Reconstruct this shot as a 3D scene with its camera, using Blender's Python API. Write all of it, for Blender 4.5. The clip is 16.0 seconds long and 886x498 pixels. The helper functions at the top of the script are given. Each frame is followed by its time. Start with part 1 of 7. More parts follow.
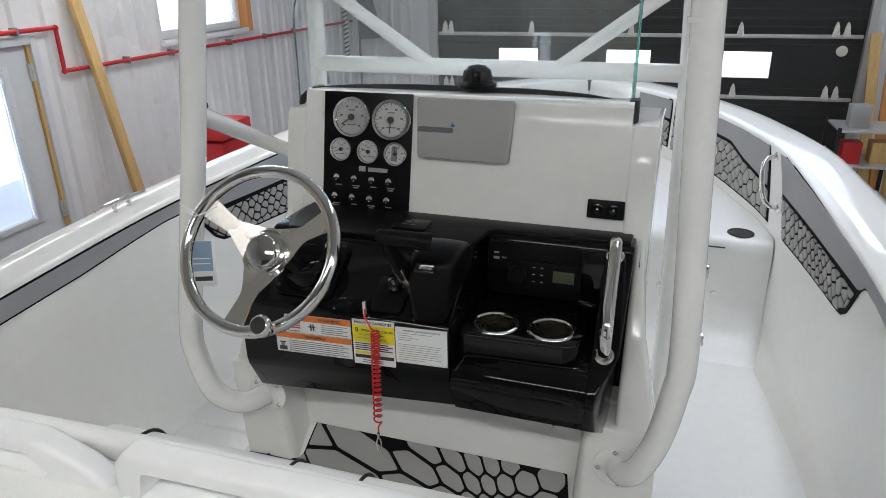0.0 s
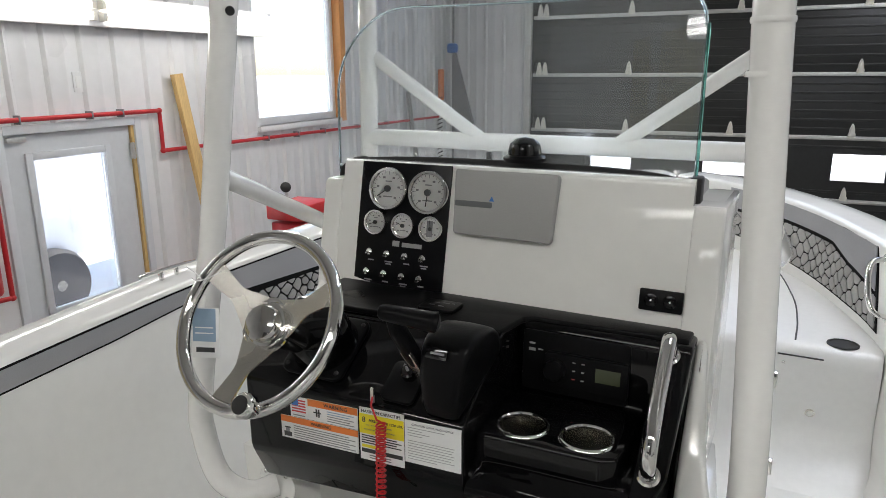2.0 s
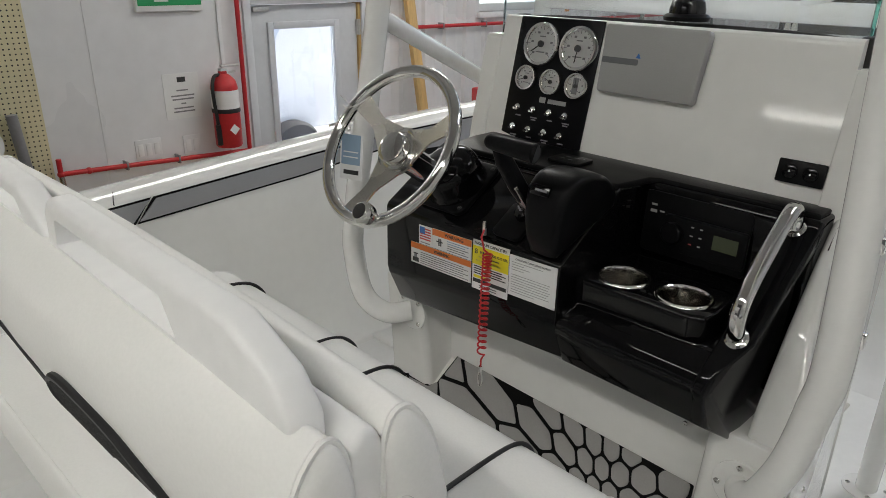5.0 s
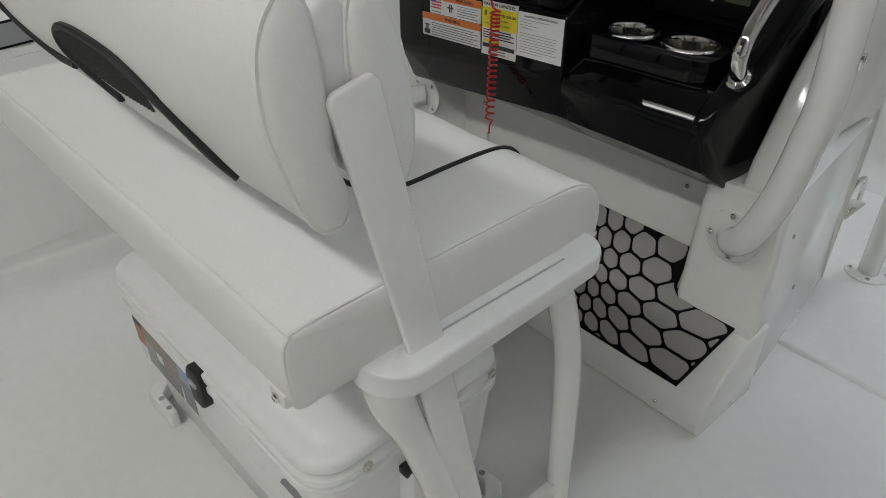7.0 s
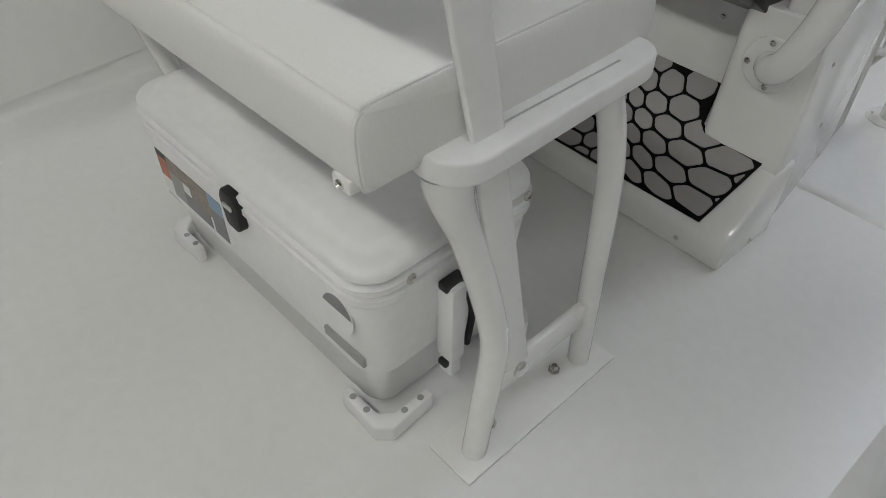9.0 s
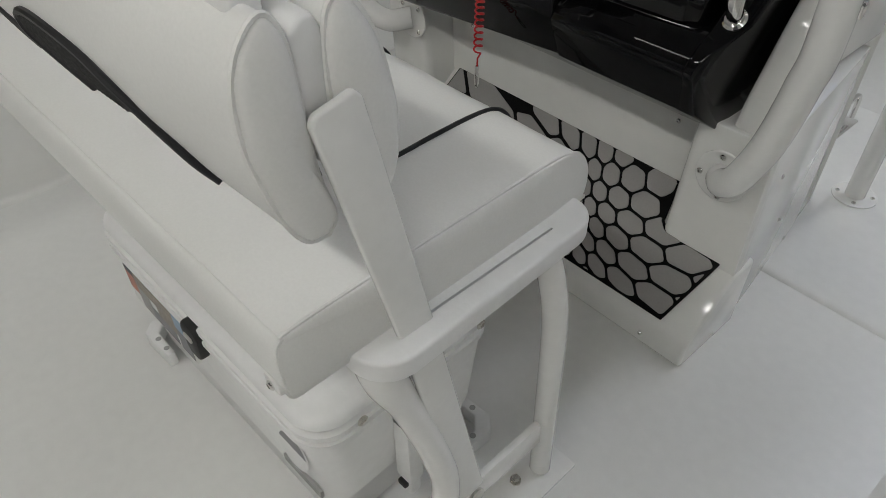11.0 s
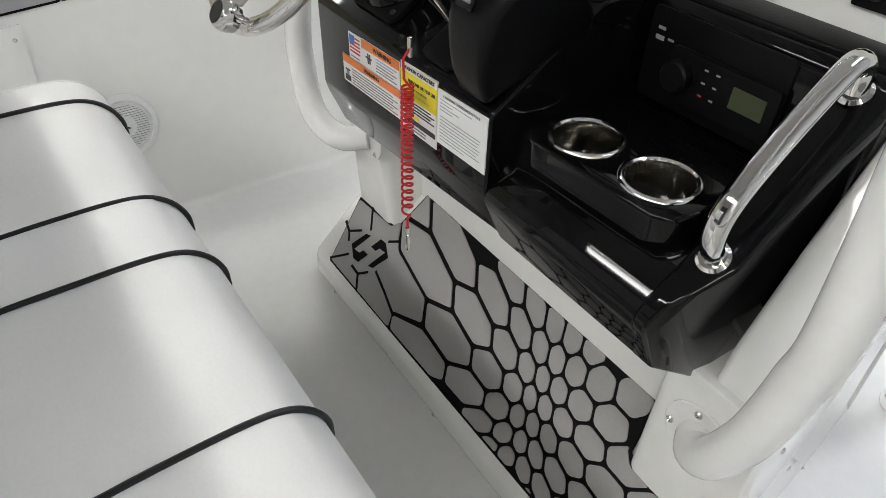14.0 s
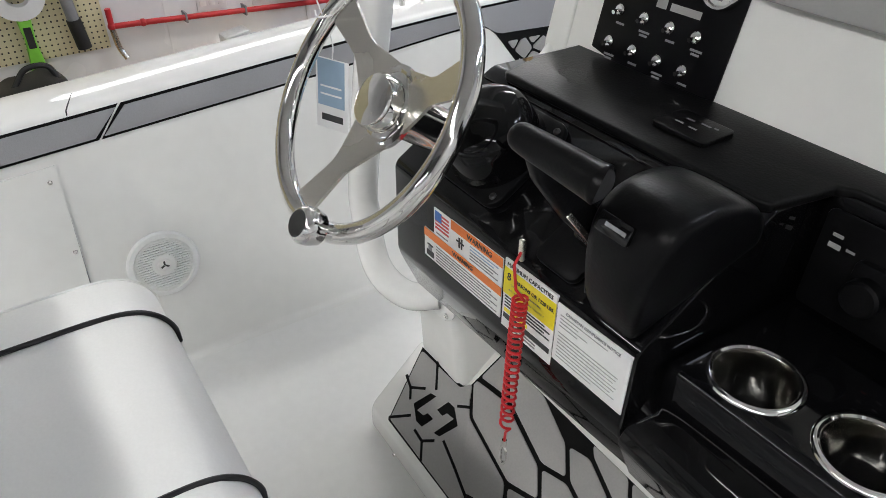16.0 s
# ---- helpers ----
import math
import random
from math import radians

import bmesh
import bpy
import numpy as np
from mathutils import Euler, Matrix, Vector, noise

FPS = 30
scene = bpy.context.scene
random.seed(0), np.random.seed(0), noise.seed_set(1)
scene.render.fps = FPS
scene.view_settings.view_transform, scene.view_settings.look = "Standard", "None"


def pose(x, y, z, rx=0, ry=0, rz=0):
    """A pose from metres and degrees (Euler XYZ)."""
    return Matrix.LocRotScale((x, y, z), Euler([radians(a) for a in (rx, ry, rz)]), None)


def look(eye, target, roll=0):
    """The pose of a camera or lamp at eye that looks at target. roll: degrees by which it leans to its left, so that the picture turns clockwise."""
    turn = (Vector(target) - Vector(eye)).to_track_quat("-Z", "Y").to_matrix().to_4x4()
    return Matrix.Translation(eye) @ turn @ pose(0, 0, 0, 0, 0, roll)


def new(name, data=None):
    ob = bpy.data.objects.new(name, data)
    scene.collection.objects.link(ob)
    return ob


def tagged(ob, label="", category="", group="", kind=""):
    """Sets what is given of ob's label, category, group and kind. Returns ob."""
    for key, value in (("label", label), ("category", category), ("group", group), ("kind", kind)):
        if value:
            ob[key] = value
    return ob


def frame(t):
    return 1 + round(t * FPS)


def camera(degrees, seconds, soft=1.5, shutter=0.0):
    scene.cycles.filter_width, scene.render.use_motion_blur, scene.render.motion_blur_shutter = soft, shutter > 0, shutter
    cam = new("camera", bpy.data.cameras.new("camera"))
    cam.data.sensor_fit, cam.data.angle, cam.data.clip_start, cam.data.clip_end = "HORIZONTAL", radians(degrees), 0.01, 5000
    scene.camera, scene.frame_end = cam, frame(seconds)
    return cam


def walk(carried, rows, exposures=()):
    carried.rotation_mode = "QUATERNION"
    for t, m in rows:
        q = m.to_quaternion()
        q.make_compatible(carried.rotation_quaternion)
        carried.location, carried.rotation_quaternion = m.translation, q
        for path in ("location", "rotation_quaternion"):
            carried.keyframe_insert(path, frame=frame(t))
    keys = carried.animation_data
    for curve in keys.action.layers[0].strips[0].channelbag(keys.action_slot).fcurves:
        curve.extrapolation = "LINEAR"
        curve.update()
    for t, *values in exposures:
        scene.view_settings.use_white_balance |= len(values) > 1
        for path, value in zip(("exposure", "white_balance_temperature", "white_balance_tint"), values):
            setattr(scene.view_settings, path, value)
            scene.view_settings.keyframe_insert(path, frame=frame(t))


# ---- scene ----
cam = camera(65.1, 16.0, soft=0.3)
# the fitted rows lean against plumb; LEVEL sets them upright
LEVEL = pose(-0.0298, 0.0051, -0.1108, 4.888, -0.602, -1.370)
PATH = [
    (0, (0.551, 0.266, 1.507), (-0.109, 1.927, 0.61), -3.6),
    (0.5, (0.586, 0.442, 1.476), (-0.099, 2.158, 0.711), -3.4),
    (1, (0.606, 0.479, 1.478), (-0.139, 2.215, 0.821), -3.1),
    (1.5, (0.609, 0.46, 1.455), (-0.255, 2.147, 0.817), -3.3),
    (2, (0.618, 0.445, 1.408), (-0.318, 2.096, 0.779), -3.4),
    (2.5, (0.658, 0.452, 1.372), (-0.29, 2.063, 0.662), -3.6),
    (3, (0.754, 0.472, 1.355), (-0.227, 2.026, 0.567), -3.5),
    (3.5, (0.805, 0.484, 1.35), (-0.295, 1.951, 0.551), -3.6),
    (3.7, (0.814, 0.486, 1.35), (-0.323, 1.925, 0.552), -3.6),
    (5.8, (0.848, 0.463, 1.248), (-0.597, 1.482, 0.313), -4.3),
    (6, (0.858, 0.463, 1.237), (-0.569, 1.456, 0.248), -4.5),
    (6.5, (0.905, 0.448, 1.202), (-0.472, 1.394, 0.103), -5.1),
    (7, (0.96, 0.42, 1.146), (-0.342, 1.379, -0.03), -5.3),
    (7.5, (0.982, 0.383, 1.125), (-0.283, 1.334, -0.097), -5.3),
    (8, (0.991, 0.336, 1.089), (-0.246, 1.257, -0.185), -5.3),
    (8.2, (0.985, 0.329, 1.073), (-0.225, 1.223, -0.244), -5.3),
    (10.3, (0.917, 0.376, 1.153), (-0.159, 1.171, -0.334), -5.1),
    (10.5, (0.921, 0.395, 1.178), (-0.169, 1.196, -0.295), -5.8),
    (11, (0.921, 0.463, 1.215), (-0.225, 1.304, -0.192), -6.2),
    (11.5, (0.88, 0.561, 1.202), (-0.288, 1.436, -0.165), -5.9),
    (12, (0.831, 0.642, 1.202), (-0.346, 1.529, -0.15), -5.8),
    (12.5, (0.827, 0.732, 1.183), (-0.345, 1.635, -0.163), -5.6),
    (13, (0.824, 0.819, 1.163), (-0.344, 1.72, -0.187), -5.2),
    (13.5, (0.799, 0.874, 1.158), (-0.427, 1.707, -0.185), -4.7),
    (14, (0.742, 0.926, 1.19), (-0.559, 1.663, -0.138), -4.5),
    (14.5, (0.654, 0.988, 1.229), (-0.681, 1.701, -0.077), -4.9),
    (15, (0.591, 1.024, 1.244), (-0.786, 1.761, -0.006), -5.0),
    (15.5, (0.51, 1.011, 1.244), (-0.887, 1.768, 0.029), -5.1),
    (16, (0.453, 0.972, 1.254), (-0.951, 1.73, 0.048), -5.3),
]
EXPOSURES = [
    (0.0, 1.18, 6350, 11), (0.6, 1.48, 6450, 11), (2.0, 1.2, 6600, 11), (3.5, 1.08, 6700, 11), (6.0, 0.77, 6650, 9.5), (7.0, 0.7, 6500, 9.5), (8.0, 0.71, 6500, 9.5),
    (10.5, 0.6, 6580, 10), (11.5, 0.81, 6600, 10.5), (12.0, 1.08, 6620, 11.5), (13.0, 1.52, 6550, 11), (14.0, 1.62, 6500, 11), (15.0, 1.82, 6400, 12), (15.5, 1.8, 6400, 12), (16.0, 1.62, 6380, 12),
]
walk(cam, [(t, LEVEL @ look(eye, target, roll)) for t, eye, target, roll in PATH], EXPOSURES)

# ---- world and light ----
world = bpy.data.worlds.new("world")
scene.world = world
world.use_nodes = True
wn = world.node_tree.nodes
wbg = wn["Background"]
sky = wn.new("ShaderNodeTexSky")
sky.sky_type, sky.sun_disc = "NISHITA", False
sky.sun_elevation, sky.sun_rotation = radians(53), radians(3)
world.node_tree.links.new(sky.outputs[0], wbg.inputs[0])
wbg.inputs[1].default_value = 0.15
sun = new("sun", bpy.data.lights.new("sun", "SUN"))
sun.data.energy, sun.data.angle, sun.data.color = 4.0, radians(0.6), (1.0, 0.97, 0.92)
sun.matrix_world = look((0.3, 6, 8), (0, 0, 0))

LAMP_POWER = 9.0


def area(name, at, sx, sy, power, aim, colour=(1, 1, 1)):
    lamp = new(name, bpy.data.lights.new(name, "AREA"))
    lamp.data.shape, lamp.data.size, lamp.data.size_y = "RECTANGLE", sx, sy
    lamp.data.energy, lamp.data.color = power, colour
    lamp.matrix_world = look(at, aim)
    return lamp


# ---- materials ----
def mat(name, colour, rough=0.5, metal=0.0, var=0.06, scale=3.0, fine=60.0, bump=0.0, bscale=80.0, coat=0.0, ior=1.5, grain=(1, 1, 1), rvar=0.08, obj_random=0.0):
    m = bpy.data.materials.new(name)
    m.use_nodes = True
    nt = m.node_tree
    b = nt.nodes["Principled BSDF"]
    b.inputs["Metallic"].default_value = metal
    b.inputs["IOR"].default_value = ior
    b.inputs["Coat Weight"].default_value = coat
    tc = nt.nodes.new("ShaderNodeTexCoord")
    mp = nt.nodes.new("ShaderNodeMapping")
    mp.inputs["Scale"].default_value = grain
    nt.links.new(tc.outputs["Object"], mp.inputs[0])
    n1 = nt.nodes.new("ShaderNodeTexNoise")
    n1.inputs["Scale"].default_value, n1.inputs["Detail"].default_value = scale, 4
    n2 = nt.nodes.new("ShaderNodeTexNoise")
    n2.inputs["Scale"].default_value, n2.inputs["Detail"].default_value = fine, 3
    for n in (n1, n2):
        nt.links.new(mp.outputs[0], n.inputs["Vector"])
    add = nt.nodes.new("ShaderNodeMath")
    add.operation = "ADD"
    nt.links.new(n1.outputs[0], add.inputs[0])
    nt.links.new(n2.outputs[0], add.inputs[1])
    rng = nt.nodes.new("ShaderNodeMapRange")
    rng.inputs["From Min"].default_value, rng.inputs["From Max"].default_value = 0.6, 1.4
    rng.inputs["To Min"].default_value, rng.inputs["To Max"].default_value = 1 - var, 1 + var
    nt.links.new(add.outputs[0], rng.inputs["Value"])
    val = rng.outputs[0]
    if obj_random:
        oi = nt.nodes.new("ShaderNodeObjectInfo")
        r2 = nt.nodes.new("ShaderNodeMapRange")
        r2.inputs["To Min"].default_value, r2.inputs["To Max"].default_value = 1 - obj_random, 1 + obj_random
        nt.links.new(oi.outputs["Random"], r2.inputs["Value"])
        mu = nt.nodes.new("ShaderNodeMath")
        mu.operation = "MULTIPLY"
        nt.links.new(val, mu.inputs[0])
        nt.links.new(r2.outputs[0], mu.inputs[1])
        val = mu.outputs[0]
    mix = nt.nodes.new("ShaderNodeVectorMath")
    mix.operation = "SCALE"
    mix.inputs[0].default_value = colour
    nt.links.new(val, mix.inputs["Scale"])
    nt.links.new(mix.outputs[0], b.inputs["Base Color"])
    rr = nt.nodes.new("ShaderNodeMapRange")
    rr.inputs["From Min"].default_value, rr.inputs["From Max"].default_value = 0.3, 0.7
    rr.inputs["To Min"].default_value = max(0.0, rough - rvar * rough * 2)
    rr.inputs["To Max"].default_value = min(1.0, rough + rvar * rough * 2)
    nt.links.new(n1.outputs[0], rr.inputs["Value"])
    nt.links.new(rr.outputs[0], b.inputs["Roughness"])
    if bump:
        n3 = nt.nodes.new("ShaderNodeTexNoise")
        n3.inputs["Scale"].default_value, n3.inputs["Detail"].default_value = bscale, 3
        nt.links.new(mp.outputs[0], n3.inputs["Vector"])
        bp = nt.nodes.new("ShaderNodeBump")
        bp.inputs["Strength"].default_value, bp.inputs["Distance"].default_value = bump, 0.004
        nt.links.new(n3.outputs[0], bp.inputs["Height"])
        nt.links.new(bp.outputs[0], b.inputs["Normal"])
    return m


def glow(name, colour, strength):
    m = bpy.data.materials.new(name)
    m.use_nodes = True
    b = m.node_tree.nodes["Principled BSDF"]
    b.inputs["Base Color"].default_value = (*colour, 1)
    b.inputs["Emission Color"].default_value = (*colour, 1)
    b.inputs["Emission Strength"].default_value = strength
    return m


def clear(name, tint, rough=0.0, ior=1.45):
    m = bpy.data.materials.new(name)
    m.use_nodes = True
    b = m.node_tree.nodes["Principled BSDF"]
    b.inputs["Base Color"].default_value = (*tint, 1)
    b.inputs["Roughness"].default_value = rough
    b.inputs["Transmission Weight"].default_value = 1.0
    b.inputs["IOR"].default_value = ior
    return m


GEL = mat("white_gelcoat", (0.80, 0.797, 0.768), 0.055, var=0.03, scale=1.5, fine=25, bump=0.012, bscale=6, rvar=0.05)
DECK = mat("deck_gelcoat", (0.78, 0.78, 0.76), 0.3, var=0.035, scale=1.2, fine=40, bump=0.06, bscale=220, rvar=0.05)
TUBE = mat("white_powder_coat", (0.82, 0.817, 0.795), 0.08, var=0.03, scale=4, fine=60, bump=0.03, bscale=120)
ROTO = mat("white_moulded_plastic", (0.80, 0.80, 0.79), 0.38, var=0.04, scale=3, fine=50, bump=0.06, bscale=150)
VINYL = mat("white_vinyl", (0.78, 0.777, 0.752), 0.56, var=0.035, scale=2.5, fine=300, bump=0.10, bscale=38)
PIPING = mat("black_piping", (0.007, 0.007, 0.008), 0.45, var=0.2, fine=200)
MESHCLOTH = mat("black_mesh_cloth", (0.03, 0.03, 0.03), 0.75, var=0.5, scale=90, fine=260, bump=0.5, bscale=300)
BLACK = mat("black_gloss_plastic", (0.003, 0.003, 0.0034), 0.05, var=0.3, scale=5, fine=90, ior=1.34, bump=0.008, bscale=9)
BLACKG = mat("black_polished_edge", (0.004, 0.004, 0.0045), 0.08, var=0.2, ior=1.55)
BLACKM = mat("black_satin_plastic", (0.005, 0.005, 0.0055), 0.32, ior=1.2, var=0.25, scale=8, fine=120, bump=0.08, bscale=260)
BLACKP = mat("black_switch_panel", (0.004, 0.004, 0.005), 0.3, ior=1.25, var=0.2, scale=6, fine=80)
RUBBER = mat("black_rubber", (0.015, 0.015, 0.015), 0.6, var=0.2, fine=120, bump=0.1)
CHROME = mat("polished_steel", (0.76, 0.75, 0.73), 0.06, 1.0, var=0.03, scale=20, fine=120, bump=0.01, bscale=30)
BRUSH = mat("satin_steel", (0.72, 0.695, 0.64), 0.26, 1.0, var=0.06, scale=12, fine=160, bump=0.03, bscale=80)
# darker than the rim's steel: shade inside the cups put into the colour
CUPM = mat("shaded_steel_cup", (0.48, 0.465, 0.43), 0.13, 1.0, var=0.08, scale=20, fine=120)
EVA = mat("grey_foam_mat", (0.33, 0.322, 0.31), 0.72, var=0.06, scale=6, fine=260, bump=0.25, bscale=500)
EVAB = mat("black_foam_mat", (0.006, 0.006, 0.006), 0.75, ior=1.2, var=0.2, fine=260, bump=0.2, bscale=500)
PADG = mat("grey_coaming_pad", (0.30, 0.30, 0.31), 0.6, var=0.05, scale=5, fine=260, bump=0.2, bscale=450)
COVER = mat("grey_screen_cover", (0.34, 0.34, 0.33), 0.5, var=0.03, scale=9, fine=300, bump=0.12, bscale=400)
DIAL = mat("white_dial", (0.84, 0.84, 0.82), 0.25, var=0.03)
PAPER = mat("white_paper", (0.78, 0.78, 0.77), 0.55, var=0.03)
INK = mat("dark_ink", (0.03, 0.03, 0.032), 0.5, var=0.1)
INKG = mat("grey_ink", (0.22, 0.22, 0.23), 0.5, var=0.1)
LOGO = mat("logo_grey", (0.12, 0.125, 0.13), 0.45, var=0.05)
BLUE = mat("logo_blue", (0.03, 0.14, 0.45), 0.45, var=0.05)
TAGBLUE = mat("tag_blue", (0.27, 0.38, 0.50), 0.5, var=0.06)
ORANGE = mat("label_orange", (0.75, 0.19, 0.03), 0.45, var=0.05)
YELLOW = mat("label_yellow", (0.80, 0.68, 0.02), 0.45, var=0.05)
LABELR = mat("faded_label_red", (0.42, 0.13, 0.07), 0.4, var=0.35, scale=40, fine=150)
LABELB = mat("faded_label_brown", (0.24, 0.20, 0.16), 0.4, var=0.5, scale=45, fine=160)
FLAGR = mat("label_red", (0.55, 0.05, 0.05), 0.45, var=0.05)
REDCORD = mat("red_cord", (0.55, 0.015, 0.02), 0.35, var=0.08)
REDP = mat("red_paint", (0.50, 0.02, 0.025), 0.4, var=0.12, scale=6, bump=0.04, bscale=40)
GREEN = mat("exit_green", (0.02, 0.32, 0.11), 0.4, var=0.05)
LIME = mat("lime_plastic", (0.22, 0.6, 0.06), 0.4, var=0.1)
LCD = mat("lcd_screen", (0.055, 0.066, 0.035), 0.14, var=0.05)
WOOD = mat("pine_wood", (0.60, 0.40, 0.16), 0.6, var=0.22, scale=2.5, fine=18, grain=(9, 9, 0.7), bump=0.12, bscale=30)
JAMB = mat("orange_pine_jamb", (0.66, 0.30, 0.10), 0.55, var=0.16, scale=3, fine=20, grain=(8, 8, 0.8), bump=0.1, bscale=30)
WALLM = mat("white_metal_siding", (0.73, 0.73, 0.735), 0.33, var=0.05, scale=0.8, fine=12, bump=0.04, bscale=14, rvar=0.2)
WALLD = mat("dark_grey_wall_sheet", (0.16, 0.16, 0.165), 0.5, var=0.12, scale=0.9, fine=20)
WALLF = mat("white_wall_sheet", (0.70, 0.70, 0.70), 0.45, var=0.05, scale=0.9, fine=20, bump=0.04, bscale=50)
TRIMW = mat("white_trim", (0.74, 0.74, 0.74), 0.4, var=0.05, fine=30)
DOORP = mat("grey_white_door_paint", (0.62, 0.64, 0.66), 0.4, var=0.05, scale=2, fine=30, bump=0.03, bscale=60)
OHDOOR = mat("dark_steel_door", (0.022, 0.023, 0.022), 0.42, var=0.18, scale=1.4, fine=26, bump=0.05, bscale=30)
GALV = mat("galvanised_steel", (0.62, 0.62, 0.60), 0.4, 0.6, var=0.14, scale=8, fine=60)
HINGE = mat("white_hinge_plastic", (0.80, 0.78, 0.70), 0.4, var=0.06)
CONC = mat("concrete_floor", (0.26, 0.25, 0.24), 0.55, var=0.22, scale=0.9, fine=22, bump=0.12, bscale=40)
CEILM = mat("greyed_ceiling_sheet", (0.58, 0.58, 0.57), 0.5, var=0.04, scale=0.6, fine=20)
SNOW = mat("trodden_snow", (0.86, 0.87, 0.88), 0.7, var=0.10, scale=0.7, fine=14, bump=0.3, bscale=6)
TYRE = mat("tyre_rubber", (0.03, 0.03, 0.035), 0.7, var=0.25, bump=0.2)
WHITECAR = mat("pale_truck_paint", (0.68, 0.69, 0.72), 0.3, var=0.05)
GLASSC = clear("window_glass", (0.98, 1.0, 1.0))
ACRYL = clear("clear_acrylic", (0.93, 0.97, 0.985), 0.0, 1.49)
ACRYL.node_tree.nodes["Principled BSDF"].inputs["Transmission Weight"].default_value = 0.95
ACRYE = clear("acrylic_edge", (0.25, 0.72, 0.62), 0.15, 1.4)
ACRYW = clear("pale_acrylic_edge", (0.75, 0.92, 0.95), 0.2, 1.45)
TUBELIGHT = glow("fluorescent_tube", (1.0, 1.0, 0.97), 4.0)


def pegboard():
    m = mat("pegboard", (0.62, 0.56, 0.36), 0.6, var=0.08, scale=2, fine=30)
    nt = m.node_tree
    b = nt.nodes["Principled BSDF"]
    src = b.inputs["Base Color"].links[0].from_socket
    tc = nt.nodes.new("ShaderNodeTexCoord")
    sep = nt.nodes.new("ShaderNodeSeparateXYZ")
    nt.links.new(tc.outputs["Object"], sep.inputs[0])
    sq = []
    for ax in ("Y", "Z"):
        fr = nt.nodes.new("ShaderNodeMath")
        fr.operation = "PINGPONG"
        fr.inputs[1].default_value = 0.0125
        nt.links.new(sep.outputs[ax], fr.inputs[0])
        p = nt.nodes.new("ShaderNodeMath")
        p.operation = "POWER"
        p.inputs[1].default_value = 2
        nt.links.new(fr.outputs[0], p.inputs[0])
        sq.append(p)
    ad = nt.nodes.new("ShaderNodeMath")
    nt.links.new(sq[0].outputs[0], ad.inputs[0])
    nt.links.new(sq[1].outputs[0], ad.inputs[1])
    lt = nt.nodes.new("ShaderNodeMath")
    lt.operation = "LESS_THAN"
    lt.inputs[1].default_value = 0.0042 ** 2
    nt.links.new(ad.outputs[0], lt.inputs[0])
    mx = nt.nodes.new("ShaderNodeMix")
    mx.data_type = "RGBA"
    nt.links.new(lt.outputs[0], mx.inputs[0])
    nt.links.new(src, mx.inputs[6])
    mx.inputs[7].default_value = (0.03, 0.025, 0.02, 1)
    nt.links.new(mx.outputs[2], b.inputs["Base Color"])
    return m


PEG = pegboard()


# ---- building helpers ----
def thing(name, at, label, category, group="", kind="", turn=None):
    e = new(name)
    e.empty_display_size = 0.1
    e.matrix_world = (turn or Matrix()) @ Matrix.Translation(at)
    bpy.context.view_layer.update()
    return tagged(e, label, category, group, kind)


def part(name, bm, material, parent, label="", smooth=35, kind=""):
    """Links a bmesh, written in the space that the thing's turn leads from, as one mesh under parent."""
    me = bpy.data.meshes.new(name)
    bm.normal_update()
    bm.to_mesh(me)
    bm.free()
    me.materials.append(material)
    if smooth:
        me.shade_smooth()
        me.set_sharp_from_angle(angle=radians(smooth))
    ob = new(name, me)
    if parent:
        ob.parent = parent
        root = parent
        while root.parent:
            root = root.parent
        off = Vector((0, 0, 0))
        if root.type == "EMPTY":
            off = root.matrix_world.to_3x3().inverted() @ root.matrix_world.translation
        if root.type == "EMPTY" and parent is root:
            me.transform(Matrix.Translation(-off))
        elif root.type == "EMPTY":
            me.transform(Matrix.Translation(-off))
    if label:
        ob["label"] = label
    if kind:
        ob["kind"] = kind
    return ob


def lone(name, bm, material, label, category, kind="", smooth=35, group=""):
    ob = part(name, bm, material, None, "", smooth)
    return tagged(ob, label, category, group, kind)


def B():
    return bmesh.new()


def box(bm, x0, x1, y0, y1, z0, z1, bevel=0.0, seg=2, m=None):
    r = bmesh.ops.create_cube(bm, size=1.0)
    vs = r["verts"]
    for v in vs:
        v.co = Vector((x0 + (v.co.x + 0.5) * (x1 - x0), y0 + (v.co.y + 0.5) * (y1 - y0), z0 + (v.co.z + 0.5) * (z1 - z0)))
    if bevel:
        es = list({e for v in vs for e in v.link_edges})
        out = bmesh.ops.bevel(bm, geom=es, offset=bevel, segments=seg, affect="EDGES", profile=0.5)
        vs = list({v for f in out["faces"] for v in f.verts} | {v for v in vs if v.is_valid})
    if m is not None:
        bmesh.ops.transform(bm, matrix=m, verts=vs)
    return vs


def prism(bm, poly, axis, a, b, bevel=0.0, seg=2):
    """A polygon extruded from a to b along x ((y, z) points), y ((x, z) points) or z ((x, y) points)."""
    def at(p, t):
        return {"x": (t, p[0], p[1]), "y": (p[0], t, p[1]), "z": (p[0], p[1], t)}[axis]
    lo = [bm.verts.new(at(p, a)) for p in poly]
    hi = [bm.verts.new(at(p, b)) for p in poly]
    n = len(poly)
    fs = [bm.faces.new(lo), bm.faces.new(hi[::-1])]
    fs += [bm.faces.new((lo[i], hi[i], hi[(i + 1) % n], lo[(i + 1) % n])) for i in range(n)]
    bmesh.ops.recalc_face_normals(bm, faces=fs)
    if bevel:
        es = list({e for f in fs for e in f.edges})
        bmesh.ops.bevel(bm, geom=es, offset=bevel, segments=seg, affect="EDGES", profile=0.5, clamp_overlap=True)
    return bm


